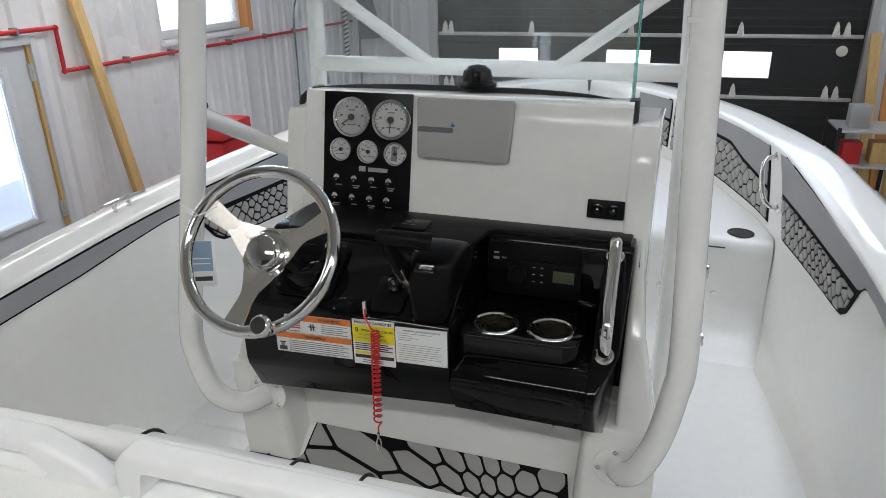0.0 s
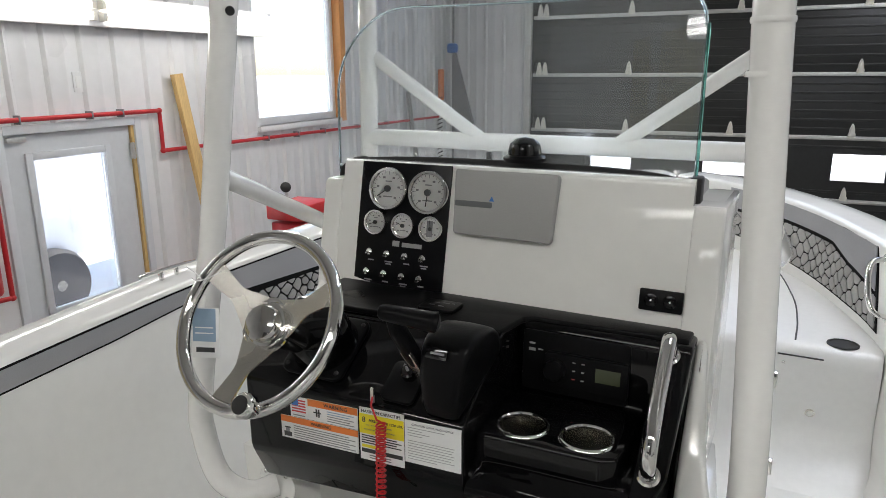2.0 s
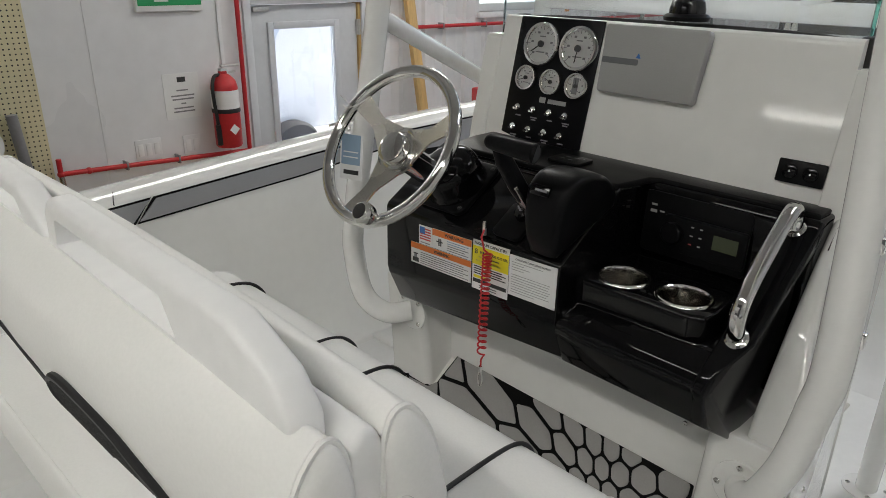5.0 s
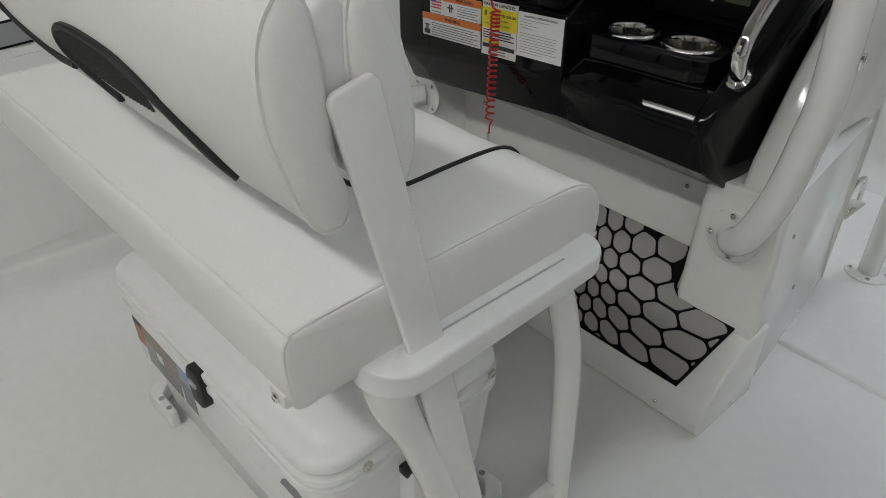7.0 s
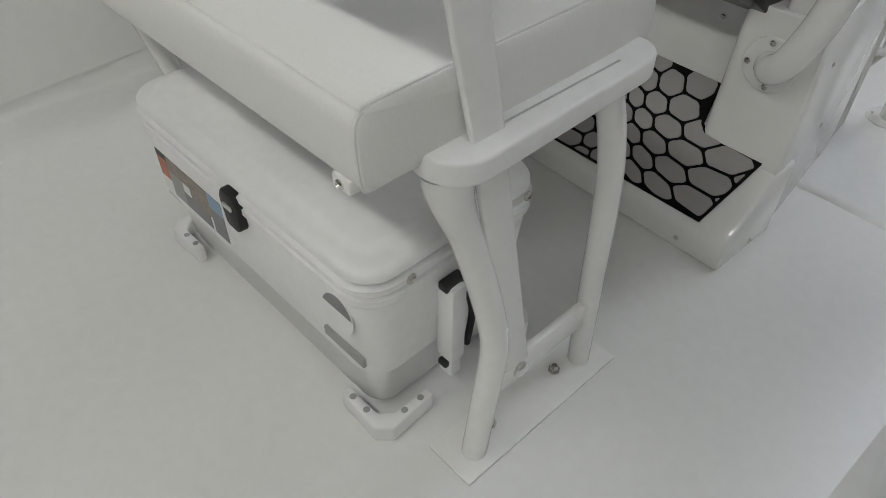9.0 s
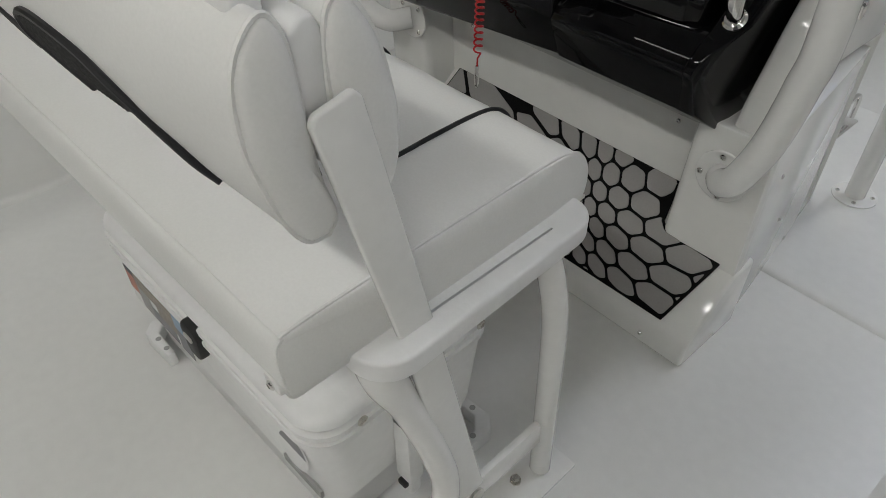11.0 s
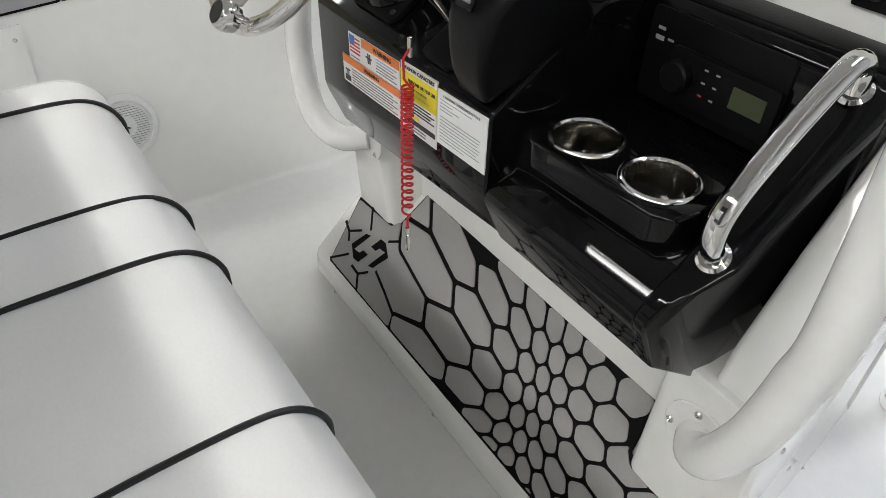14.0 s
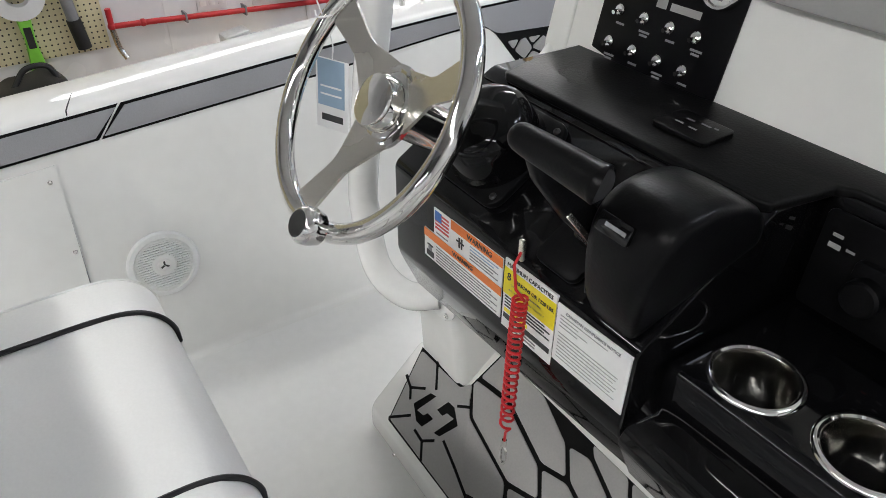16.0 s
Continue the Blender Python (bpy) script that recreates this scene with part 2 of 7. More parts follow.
def smooth_path(pts, n=8):
    pts = [Vector(p) for p in pts]
    ext = [2 * pts[0] - pts[1]] + pts + [2 * pts[-1] - pts[-2]]
    out = []
    for i in range(1, len(ext) - 2):
        p0, p1, p2, p3 = ext[i - 1:i + 3]
        for k in range(n):
            t = k / n
            out.append(0.5 * ((2 * p1) + (p2 - p0) * t + (2 * p0 - 5 * p1 + 4 * p2 - p3) * t * t + (3 * p1 - p0 - 3 * p2 + p3) * t ** 3))
    out.append(pts[-1])
    return out


def tube(bm, pts, r, seg=14, smooth=8, closed=False, ry=None, up=(0, 0, 1)):
    """A round (or, with ry, oval) bar along a smoothed line."""
    path = smooth_path(pts, smooth) if smooth else [Vector(p) for p in pts]
    n = len(path)
    rings = []
    prev = None
    for i, p in enumerate(path):
        a = path[(i - 1) % n] if closed or i else p
        c = path[(i + 1) % n] if closed or i < n - 1 else p
        t = (c - a).normalized()
        if prev is None:
            side = t.cross(Vector(up))
            if side.length < 1e-4:
                side = t.cross(Vector((1, 0, 0)))
        else:
            side = prev - t * prev.dot(t)
        side.normalize()
        prev = side
        other = t.cross(side)
        rr = r(i / max(1, n - 1)) if callable(r) else r
        r2 = ry if ry else rr
        rings.append([bm.verts.new(p + side * (math.cos(2 * math.pi * k / seg) * rr) + other * (math.sin(2 * math.pi * k / seg) * r2)) for k in range(seg)])
    for i in range(n if closed else n - 1):
        u, w = rings[i], rings[(i + 1) % n]
        for k in range(seg):
            bm.faces.new((u[k], u[(k + 1) % seg], w[(k + 1) % seg], w[k]))
    if not closed:
        bm.faces.new(rings[0][::-1])
        bm.faces.new(rings[-1])
    bmesh.ops.recalc_face_normals(bm, faces=bm.faces[:])
    return bm


def lathe(bm, prof, m, seg=28, close=True):
    """A profile of (radius, height) turned round the z axis and set by the matrix m."""
    rings = []
    for r, h in prof:
        if r < 1e-6:
            rings.append([bm.verts.new(m @ Vector((0, 0, h)))])
        else:
            rings.append([bm.verts.new(m @ Vector((r * math.cos(2 * math.pi * k / seg), r * math.sin(2 * math.pi * k / seg), h))) for k in range(seg)])
    fs = []
    for u, w in zip(rings, rings[1:]):
        for k in range(seg):
            j = (k + 1) % seg
            if len(u) == 1 and len(w) == 1:
                continue
            if len(u) == 1:
                fs.append(bm.faces.new((u[0], w[j], w[k])))
            elif len(w) == 1:
                fs.append(bm.faces.new((u[k], u[j], w[0])))
            else:
                fs.append(bm.faces.new((u[k], u[j], w[j], w[k])))
    if close and len(rings[0]) > 1:
        fs.append(bm.faces.new(rings[0][::-1]))
    if close and len(rings[-1]) > 1:
        fs.append(bm.faces.new(rings[-1]))
    bmesh.ops.recalc_face_normals(bm, faces=fs)
    return bm


def facing(at, normal, up=(0, 0, 1)):
    """A pose whose z axis points along normal and whose y axis is as near to up as can be."""
    z = Vector(normal).normalized()
    x = Vector(up).cross(z).normalized()
    y = z.cross(x)
    return Matrix.Translation(at) @ Matrix((x, y, z)).transposed().to_4x4()


def plate(bm, m, w, h, t, bevel=0.0, corner=0.0):
    """A flat plate in the xy plane of m, standing t proud along its z."""
    if corner:
        pts = []
        for cx, cy, a0 in ((w / 2 - corner, h / 2 - corner, 0), (-w / 2 + corner, h / 2 - corner, 90), (-w / 2 + corner, -h / 2 + corner, 180), (w / 2 - corner, -h / 2 + corner, 270)):
            pts += [(cx + corner * math.cos(radians(a0 + k * 22.5)), cy + corner * math.sin(radians(a0 + k * 22.5))) for k in range(5)]
    else:
        pts = [(w / 2, h / 2), (-w / 2, h / 2), (-w / 2, -h / 2), (w / 2, -h / 2)]
    tmp = B()
    prism(tmp, pts, "z", 0, t, bevel)
    tmp.transform(m)
    join(bm, tmp)
    return bm


def join(bm, other):
    me = bpy.data.meshes.new("tmp")
    other.to_mesh(me)
    other.free()
    bm.from_mesh(me)
    bpy.data.meshes.remove(me)


def cut(bm, cutter):
    """bm less cutter, as a new bmesh."""
    obs = []
    for b in (bm, cutter):
        me = bpy.data.meshes.new("tmp")
        b.to_mesh(me)
        b.free()
        obs.append(new("tmp", me))
    md = obs[0].modifiers.new("cut", "BOOLEAN")
    md.operation, md.object, md.solver = "DIFFERENCE", obs[1], "EXACT"
    bpy.context.view_layer.update()
    me = bpy.data.meshes.new_from_object(obs[0].evaluated_get(bpy.context.evaluated_depsgraph_get()))
    out = B()
    out.from_mesh(me)
    for o in obs:
        d = o.data
        bpy.data.objects.remove(o)
        bpy.data.meshes.remove(d)
    bpy.data.meshes.remove(me)
    return out


def words(name, text, m, height, material, parent, depth=0.0004):
    """Lettering in the built-in font, turned into a mesh."""
    cu = bpy.data.curves.new(name, "FONT")
    cu.body, cu.size, cu.align_x, cu.align_y, cu.extrude = text, height * 1.35, "CENTER", "CENTER", depth
    cu.resolution_u = 2
    ob = new("tmp", cu)
    bpy.context.view_layer.update()
    me = bpy.data.meshes.new_from_object(ob.evaluated_get(bpy.context.evaluated_depsgraph_get()))
    bpy.data.objects.remove(ob)
    bpy.data.curves.remove(cu)
    bm = B()
    bm.from_mesh(me)
    bpy.data.meshes.remove(me)
    bm.transform(m)
    return part(name, bm, material, parent, smooth=0)


def screws(parent, spots, r=0.006, m=None, name="screw", adder=None):
    for at, normal in spots:
        bm = B()
        screw(bm, at, normal, r)
        (adder or part)(name, bm, m or CHROME, parent)


def screw(bm, at, normal, r=0.006):
    lathe(bm, [(r, 0), (r, 0.0015), (r * 0.75, 0.0032), (r * 0.45, 0.0035), (r * 0.45, 0.0022), (0, 0.0022)], facing(at, normal, (0.1, 0.2, 0.9)), 12)


def lerp(t, rows):
    for (a, u), (b, w) in zip(rows, rows[1:]):
        if t <= b:
            k = (t - a) / (b - a)
            k = max(0.0, k)
            return u + (w - u) * k
    return rows[-1][1]


def clip_half(poly, nx, ny, c):
    """The part of a polygon with nx*x + ny*y <= c."""
    out = []
    for i, p in enumerate(poly):
        q = poly[(i + 1) % len(poly)]
        dp, dq = nx * p[0] + ny * p[1] - c, nx * q[0] + ny * q[1] - c
        if dp <= 0:
            out.append(p)
        if (dp < 0 < dq) or (dq < 0 < dp):
            t = dp / (dp - dq)
            out.append((p[0] + (q[0] - p[0]) * t, p[1] + (q[1] - p[1]) * t))
    return out


def inset(poly, d):
    """An outline moved inwards by d (counter-clockwise points)."""
    out = []
    n = len(poly)
    for i in range(n):
        a, p, c = (Vector(poly[(i + k) % n]) for k in (-1, 0, 1))
        e1, e2 = (p - a).normalized(), (c - p).normalized()
        n1, n2 = Vector((-e1.y, e1.x)), Vector((-e2.y, e2.x))
        k = (n1 + n2)
        k = k / max(0.3, k.dot(n1))
        out.append(tuple(p + k * d))
    return out


def area2(poly):
    return 0.5 * sum(p[0] * q[1] - q[0] * p[1] for p, q in zip(poly, poly[1:] + poly[:1]))


def cells(outline, seeds, groove):
    """The cells of the seeds inside the outline, parted by grooves."""
    got = []
    for i, s in enumerate(seeds):
        poly = outline
        for j, q in enumerate(seeds):
            if i == j:
                continue
            dx, dy = q[0] - s[0], q[1] - s[1]
            d = math.hypot(dx, dy)
            if d > 0.6:
                continue
            nx, ny = dx / d, dy / d
            poly = clip_half(poly, nx, ny, nx * s[0] + ny * s[1] + d / 2 - groove / 2)
            if len(poly) < 3:
                break
        if len(poly) >= 3 and abs(area2(poly)) > 2e-5:
            clean = [p for k, p in enumerate(poly) if math.dist(p, poly[k - 1]) > 5e-4]
            if len(clean) >= 3:
                got.append(rounded(clean))
    return got


def rounded(poly):
    """A polygon with its corners cut back in two short steps."""
    out = []
    n = len(poly)
    for i in range(n):
        a, p, c = (Vector(poly[(i + k) % n]) for k in (-1, 0, 1))
        la, lc = (a - p).length, (c - p).length
        r = min(0.006, la * 0.3, lc * 0.3)
        q1, q2 = p + (a - p) / la * r, p + (c - p) / lc * r
        out += [tuple(q1), tuple((q1 + q2 + p * 1.2) / 3.2), tuple(q2)]
    return out


def raised(bm, poly, fn, lo, hi, edge=0.0012):
    """A polygon in plan lifted off the surface fn(u, v, height) from lo to hi, with a narrow chamfer."""
    n = len(poly)
    cx, cy = sum(p[0] for p in poly) / n, sum(p[1] for p in poly) / n
    small = []
    for p in poly:
        d = math.hypot(p[0] - cx, p[1] - cy) or 1
        k = max(0.5, 1 - edge / d)
        small.append((cx + (p[0] - cx) * k, cy + (p[1] - cy) * k))
    a = [bm.verts.new(fn(*p, lo)) for p in poly]
    b = [bm.verts.new(fn(*p, hi - edge * 0.6)) for p in poly]
    c = [bm.verts.new(fn(*p, hi)) for p in small]
    fs = [bm.faces.new(c)]
    for u, w in ((a, b), (b, c)):
        for i in range(n):
            fs.append(bm.faces.new((u[i], u[(i + 1) % n], w[(i + 1) % n], w[i])))
    return fs


# ---- the workshop ----
ROOM = pose(0, 0, 0, 0, 0, 2.77)
FLOOR, CEIL, LAMP_Z = -1.01, 3.9, 2.52
WX, EX, NY, SY = -3.05, 3.9, 8.4, -5.0


def room_thing(name, at, label, category, group="", kind=""):
    return thing(name, at, label, category, group, kind, ROOM)


def setting(name, bm, material, label, category, smooth=35):
    bm.transform(ROOM)
    return lone(name, bm, material, label, category, "structure", smooth)


bm = B()
box(bm, WX - 0.3, EX + 0.3, SY - 0.3, NY + 0.3, FLOOR - 0.2, FLOOR)
setting("floor", bm, CONC, "grey stained concrete workshop floor", "floor", 0)
# unseen ceiling, set high and greyed to keep the dash's reflections dark
bm = B()
box(bm, WX - 0.3, EX + 0.3, SY - 0.3, NY + 0.3, CEIL, CEIL + 0.15)
for i in range(28):
    x = WX + 0.1 + i * 0.25
    box(bm, x - 0.012, x + 0.012, SY, NY, CEIL - 0.012, CEIL)
setting("ceiling", bm, CEILM, "unseen ribbed sheet ceiling, greyed", "ceiling", 0)


def siding(bm, y0, y1, z0, z1, x, step=0.115, flat=False):
    """A stretch of metal siding facing +x, with a raised rib at each step."""
    pts = [(y0, 0.0)]
    if not flat:
        k = math.ceil(y0 / step)
        while k * step < y1 - 0.03:
            y = k * step
            hgt, w = (0.022, 0.016) if k % 2 == 0 else (0.007, 0.010)
            if y - w - 0.01 > y0 and y + w + 0.01 < y1:
                pts += [(y - w - 0.008, 0), (y - w * 0.5, hgt), (y + w * 0.5, hgt), (y + w + 0.008, 0)]
            k += 1
    pts.append((y1, 0.0))
    lo = [bm.verts.new((x + h, y, z0)) for y, h in pts]
    hi = [bm.verts.new((x + h, y, z1)) for y, h in pts]
    for i in range(len(pts) - 1):
        bm.faces.new((lo[i], hi[i], hi[i + 1], lo[i + 1]))
    for y, h in ((y0, 0), (y1, 0)):
        pass
    box(bm, x - 0.15, x - 0.002, y0, y1, z0, z1)


DOOR_Y0, DOOR_Y1, DOOR_TOP = 2.62, 3.58, 1.07
WIN_Y0, WIN_Y1, WIN_Z0, WIN_Z1 = 4.77, 6.0, 0.92, 2.15
FLAT_END = 2.52
bm = B()
AW0, AW1, AZ0, AZ1 = -4.25, -2.65, 0.62, 1.0
siding(bm, SY, AW0, FLOOR, CEIL, WX, flat=True)
siding(bm, AW0, AW1, FLOOR, AZ0, WX, flat=True)
siding(bm, AW0, AW1, AZ1, CEIL, WX, flat=True)
siding(bm, AW1, FLAT_END, FLOOR, CEIL, WX, flat=True)
siding(bm, FLAT_END, DOOR_Y0, FLOOR, CEIL, WX, flat=True)
siding(bm, DOOR_Y0, DOOR_Y1, DOOR_TOP, CEIL, WX)
siding(bm, DOOR_Y1, WIN_Y0, FLOOR, CEIL, WX)
siding(bm, WIN_Y0, WIN_Y1, FLOOR, WIN_Z0, WX)
siding(bm, WIN_Y0, WIN_Y1, WIN_Z1, CEIL, WX)
siding(bm, WIN_Y1, NY, FLOOR, CEIL, WX)
setting("wall_west", bm, WALLM, "white ribbed metal siding wall with door and window", "wall", 30)

GD0, GD1 = -1.96, 2.62
bm = B()
turn_n = Matrix.Translation((0, NY, 0)) @ pose(0, 0, 0, 0, 0, -90)
tmp = B()
siding(tmp, WX, GD0, FLOOR, CEIL, 0)
siding(tmp, GD1, EX, FLOOR, CEIL, 0)
tmp.transform(turn_n)
join(bm, tmp)
setting("wall_north", bm, WALLM, "white ribbed metal siding beside the overhead door", "wall", 30)
bm = B()
box(bm, EX, EX + 0.15, SY, NY, FLOOR, CEIL)
setting("wall_east", bm, WALLF, "plain white sheet wall", "wall", 0)
# unseen wall, darkened so the polished steel has something dark to mirror
bm = B()
box(bm, WX - 0.15, EX + 0.15, SY - 0.15, SY, FLOOR, CEIL)
setting("wall_south", bm, WALLD, "unseen sheet wall, darkened for the steel to mirror", "wall", 0)

# seams of the flat wall sheets
bm = B()
for y in (1.72, 0.5):
    box(bm, WX + 0.0005, WX + 0.004, y - 0.004, y + 0.004, FLOOR, CEIL)
box(bm, WX + 0.0005, WX + 0.012, FLAT_END - 0.07, FLAT_END - 0.045, FLOOR, CEIL, 0.003)
setting("trim", bm, TRIMW, "white seam strips on wall sheets", "trim")

# overhead door
gd = room_thing("overhead_door", (0.3, NY, FLOOR), "dark steel sectional overhead door with white rails", "garage door", kind="structure")
RAILS = [-0.63, 0.01, 0.655, 1.285, 1.925, 2.56]
WINS = [(-1.23, -0.74), (0.01, 0.52), (1.26, 1.77)]
WZ0, WZ1 = 0.205, 0.505
zs = [FLOOR + 0.02] + RAILS
for z0, z1 in zip(zs, zs[1:]):
    bm = B()
    if z0 == 0.01:
        xs = [GD0] + [v for w in WINS for v in w] + [GD1]
        for i in range(0, len(xs), 2):
            box(bm, xs[i], xs[i + 1], NY + 0.03, NY + 0.08, z0 + 0.002, z1 - 0.002)
        for a, b in WINS:
            box(bm, a, b, NY + 0.03, NY + 0.08, z0 + 0.002, WZ0)
            box(bm, a, b, NY + 0.03, NY + 0.08, WZ1, z1 - 0.002)
    else:
        box(bm, GD0, GD1, NY + 0.03, NY + 0.08, z0 + 0.002, z1 - 0.002, 0.003)
    n = 7
    for i in range(1, n):
        z = z0 + (z1 - z0) * i / n
        if z0 == 0.01 and WZ0 - 0.05 < z < WZ1 + 0.05:
            continue
        box(bm, GD0 + 0.02, GD1 - 0.02, NY + 0.024, NY + 0.031, z - 0.012, z + 0.012, 0.003)
    part("door_section", bm, OHDOOR, gd)
for z in RAILS[:-1]:
    bm = B()
    box(bm, GD0 + 0.02, GD1 - 0.03, NY + 0.004, NY + 0.03, z - 0.02, z + 0.02, 0.004)
    box(bm, GD0 + 0.02, GD1 - 0.03, NY - 0.002, NY + 0.006, z - 0.006, z + 0.004)
    part("rail", bm, GALV, gd)
    for x in (-1.86, -1.79, -0.83, 0.27, 1.41, 2.33, 2.43):
        bm = B()
        prism(bm, [(x - 0.028, z + 0.02), (x + 0.028, z + 0.02), (x + 0.024, z + 0.09), (x + 0.012, z + 0.13), (x, z + 0.15), (x - 0.012, z + 0.13), (x - 0.024, z + 0.09)], "y", NY - 0.018, NY + 0.024, 0.006)
        box(bm, x - 0.034, x + 0.034, NY - 0.012, NY + 0.006, z + 0.005, z + 0.05, 0.004)
        part("hinge", bm, HINGE, gd)
for a, b in WINS:
    bm = B()
    for x0, x1, z0, z1 in ((a, b, WZ0, WZ0 + 0.012), (a, b, WZ1 - 0.012, WZ1), (a, a + 0.012, WZ0, WZ1), (b - 0.012, b, WZ0, WZ1)):
        box(bm, x0, x1, NY + 0.022, NY + 0.085, z0, z1)
    fr = part("window_frame", bm, RUBBER, gd)
    bm = B()
    box(bm, a + 0.012, b - 0.012, NY + 0.05, NY + 0.054, WZ0 + 0.012, WZ1 - 0.012)
    g = part("pane", bm, GLASSC, fr, smooth=0)
    g.visible_shadow = False
bm = B()
lathe(bm, [(0.055, 0), (0.055, 0.01), (0.04, 0.016), (0, 0.016)], facing((2.42, NY + 0.03, 0.51), (0, -1, 0)), 20)
part("lock_cover", bm, HINGE, gd)
for x in (GD0 - 0.02, GD1 + 0.03):
    bm = B()
    box(bm, x - 0.03, x + 0.03, NY - 0.06, NY - 0.02, FLOOR, CEIL - 0.05, 0.004)
    box(bm, x - 0.045, x - 0.03, NY - 0.06, NY + 0.02, FLOOR, CEIL - 0.05)
    part("track", bm, GALV, gd)

# side door in the west wall
dr = room_thing("door_1", (WX, 3.1, FLOOR), "grey-white steel door with a large window, shut", "door", kind="structure")
bm = B()
for y0, y1, z0, z1 in ((DOOR_Y0, DOOR_Y0 + 0.05, FLOOR, DOOR_TOP), (DOOR_Y1 - 0.05, DOOR_Y1, FLOOR, DOOR_TOP), (DOOR_Y0 + 0.05, DOOR_Y1 - 0.05, DOOR_TOP - 0.05, DOOR_TOP)):
    box(bm, WX - 0.16, WX + 0.02, y0, y1, z0, z1, 0.004)
part("door_frame", bm, DOORP, dr)
LY0, LY1, LTOP = DOOR_Y0 + 0.052, DOOR_Y1 - 0.075, DOOR_TOP - 0.055
GY0, GY1, GZ0, GZ1 = LY0 + 0.15, LY1 - 0.19, 0.0, 0.885
bm = B()
for y0, y1, z0, z1 in ((LY0, GY0, FLOOR + 0.01, LTOP), (GY1, LY1, FLOOR + 0.01, LTOP), (GY0, GY1, GZ1, LTOP), (GY0, GY1, FLOOR + 0.01, GZ0)):
    box(bm, WX - 0.06, WX - 0.015, y0, y1, z0, z1)
leaf = part("leaf", bm, DOORP, dr, smooth=0)
bm = B()
for y0, y1, z0, z1 in ((GY0 - 0.03, GY0 + 0.012, GZ0 - 0.03, GZ1 + 0.03), (GY1 - 0.012, GY1 + 0.03, GZ0 - 0.03, GZ1 + 0.03), (GY0 + 0.012, GY1 - 0.012, GZ1 - 0.012, GZ1 + 0.03), (GY0 + 0.012, GY1 - 0.012, GZ0 - 0.03, GZ0 + 0.012)):
    box(bm, WX - 0.018, WX + 0.002, y0, y1, z0, z1, 0.004)
part("glazing_bead", bm, DOORP, leaf)
bm = B()
box(bm, WX - 0.045, WX - 0.04, GY0, GY1, GZ0, GZ1)
g = part("pane", bm, GLASSC, leaf, smooth=0)
g.visible_shadow = False
bm = B()
box(bm, WX - 0.10, WX + 0.004, LY1 + 0.002, DOOR_Y1 - 0.051, FLOOR, DOOR_TOP - 0.052)
part("wood_jamb", bm, WOOD, dr, "bare pine jamb strip")
for z in (0.86, 0.0, -0.8):
    bm = B()
    box(bm, WX - 0.012, WX + 0.008, LY1 - 0.012, LY1 + 0.02, z - 0.05, z + 0.05, 0.003)
    tube(bm, [(WX + 0.01, LY1 + 0.004, z - 0.052), (WX + 0.01, LY1 + 0.004, z + 0.052)], 0.007, 10, 0)
    part("hinge", bm, GALV, dr, "dull steel butt hinge")
bm = B()
box(bm, WX - 0.012, WX + 0.012, LY0 + 0.02, LY0 + 0.13, LTOP - 0.035, LTOP - 0.008, 0.003)
part("closer_bracket", bm, GALV, dr)

# window in the west wall
wi = room_thing("window_1", (WX, 5.4, WIN_Z0), "tall white window in an orange pine jamb", "window", kind="structure")
bm = B()
for y0, y1, z0, z1 in ((WIN_Y0, WIN_Y0 + 0.05, WIN_Z0, WIN_Z1), (WIN_Y1 - 0.10, WIN_Y1 - 0.05, WIN_Z0, WIN_Z1), (WIN_Y0 + 0.05, WIN_Y1 - 0.1, WIN_Z1 - 0.05, WIN_Z1), (WIN_Y0 + 0.05, WIN_Y1 - 0.1, WIN_Z0, WIN_Z0 + 0.06)):
    box(bm, WX - 0.12, WX - 0.05, y0, y1, z0, z1, 0.005)
part("window_frame", bm, TRIMW, wi)
bm = B()
box(bm, WX - 0.15, WX + 0.03, WIN_Y1 - 0.05, WIN_Y1 + 0.03, WIN_Z0 - 0.03, WIN_Z1)
part("pine_jamb", bm, JAMB, wi, "orange bare pine jamb board")
bm = B()
box(bm, WX - 0.049, WX + 0.035, WIN_Y0 - 0.03, WIN_Y1 - 0.05, WIN_Z0 - 0.045, WIN_Z0, 0.004)
part("window_sill", bm, TRIMW, wi)
bm = B()
box(bm, WX - 0.09, WX - 0.085, WIN_Y0 + 0.05, WIN_Y1 - 0.1, WIN_Z0 + 0.06, WIN_Z1 - 0.05)
g = part("pane", bm, GLASSC, wi, smooth=0)
g.visible_shadow = False

# low wide window further aft in the west wall
w2 = room_thing("window_2", (WX, -3.45, AZ0), "low wide two-pane window in the white wall", "window", kind="structure")
bm = B()
for y0, y1, z0, z1 in ((AW0, AW0 + 0.05, AZ0, AZ1), (AW1 - 0.05, AW1, AZ0, AZ1), (AW0 + 0.05, AW1 - 0.05, AZ1 - 0.05, AZ1), (AW0 + 0.05, AW1 - 0.05, AZ0, AZ0 + 0.05), (-3.72, -3.60, AZ0 + 0.05, AZ1 - 0.05)):
    box(bm, WX - 0.12, WX - 0.03, y0, y1, z0, z1, 0.004)
part("window_frame", bm, TRIMW, w2)
for y0, y1 in ((AW0 + 0.05, -3.72), (-3.60, AW1 - 0.05)):
    bm = B()
    box(bm, WX - 0.08, WX - 0.076, y0, y1, AZ0 + 0.05, AZ1 - 0.05)
    g = part("pane", bm, GLASSC, w2, smooth=0)
    g.visible_shadow = False

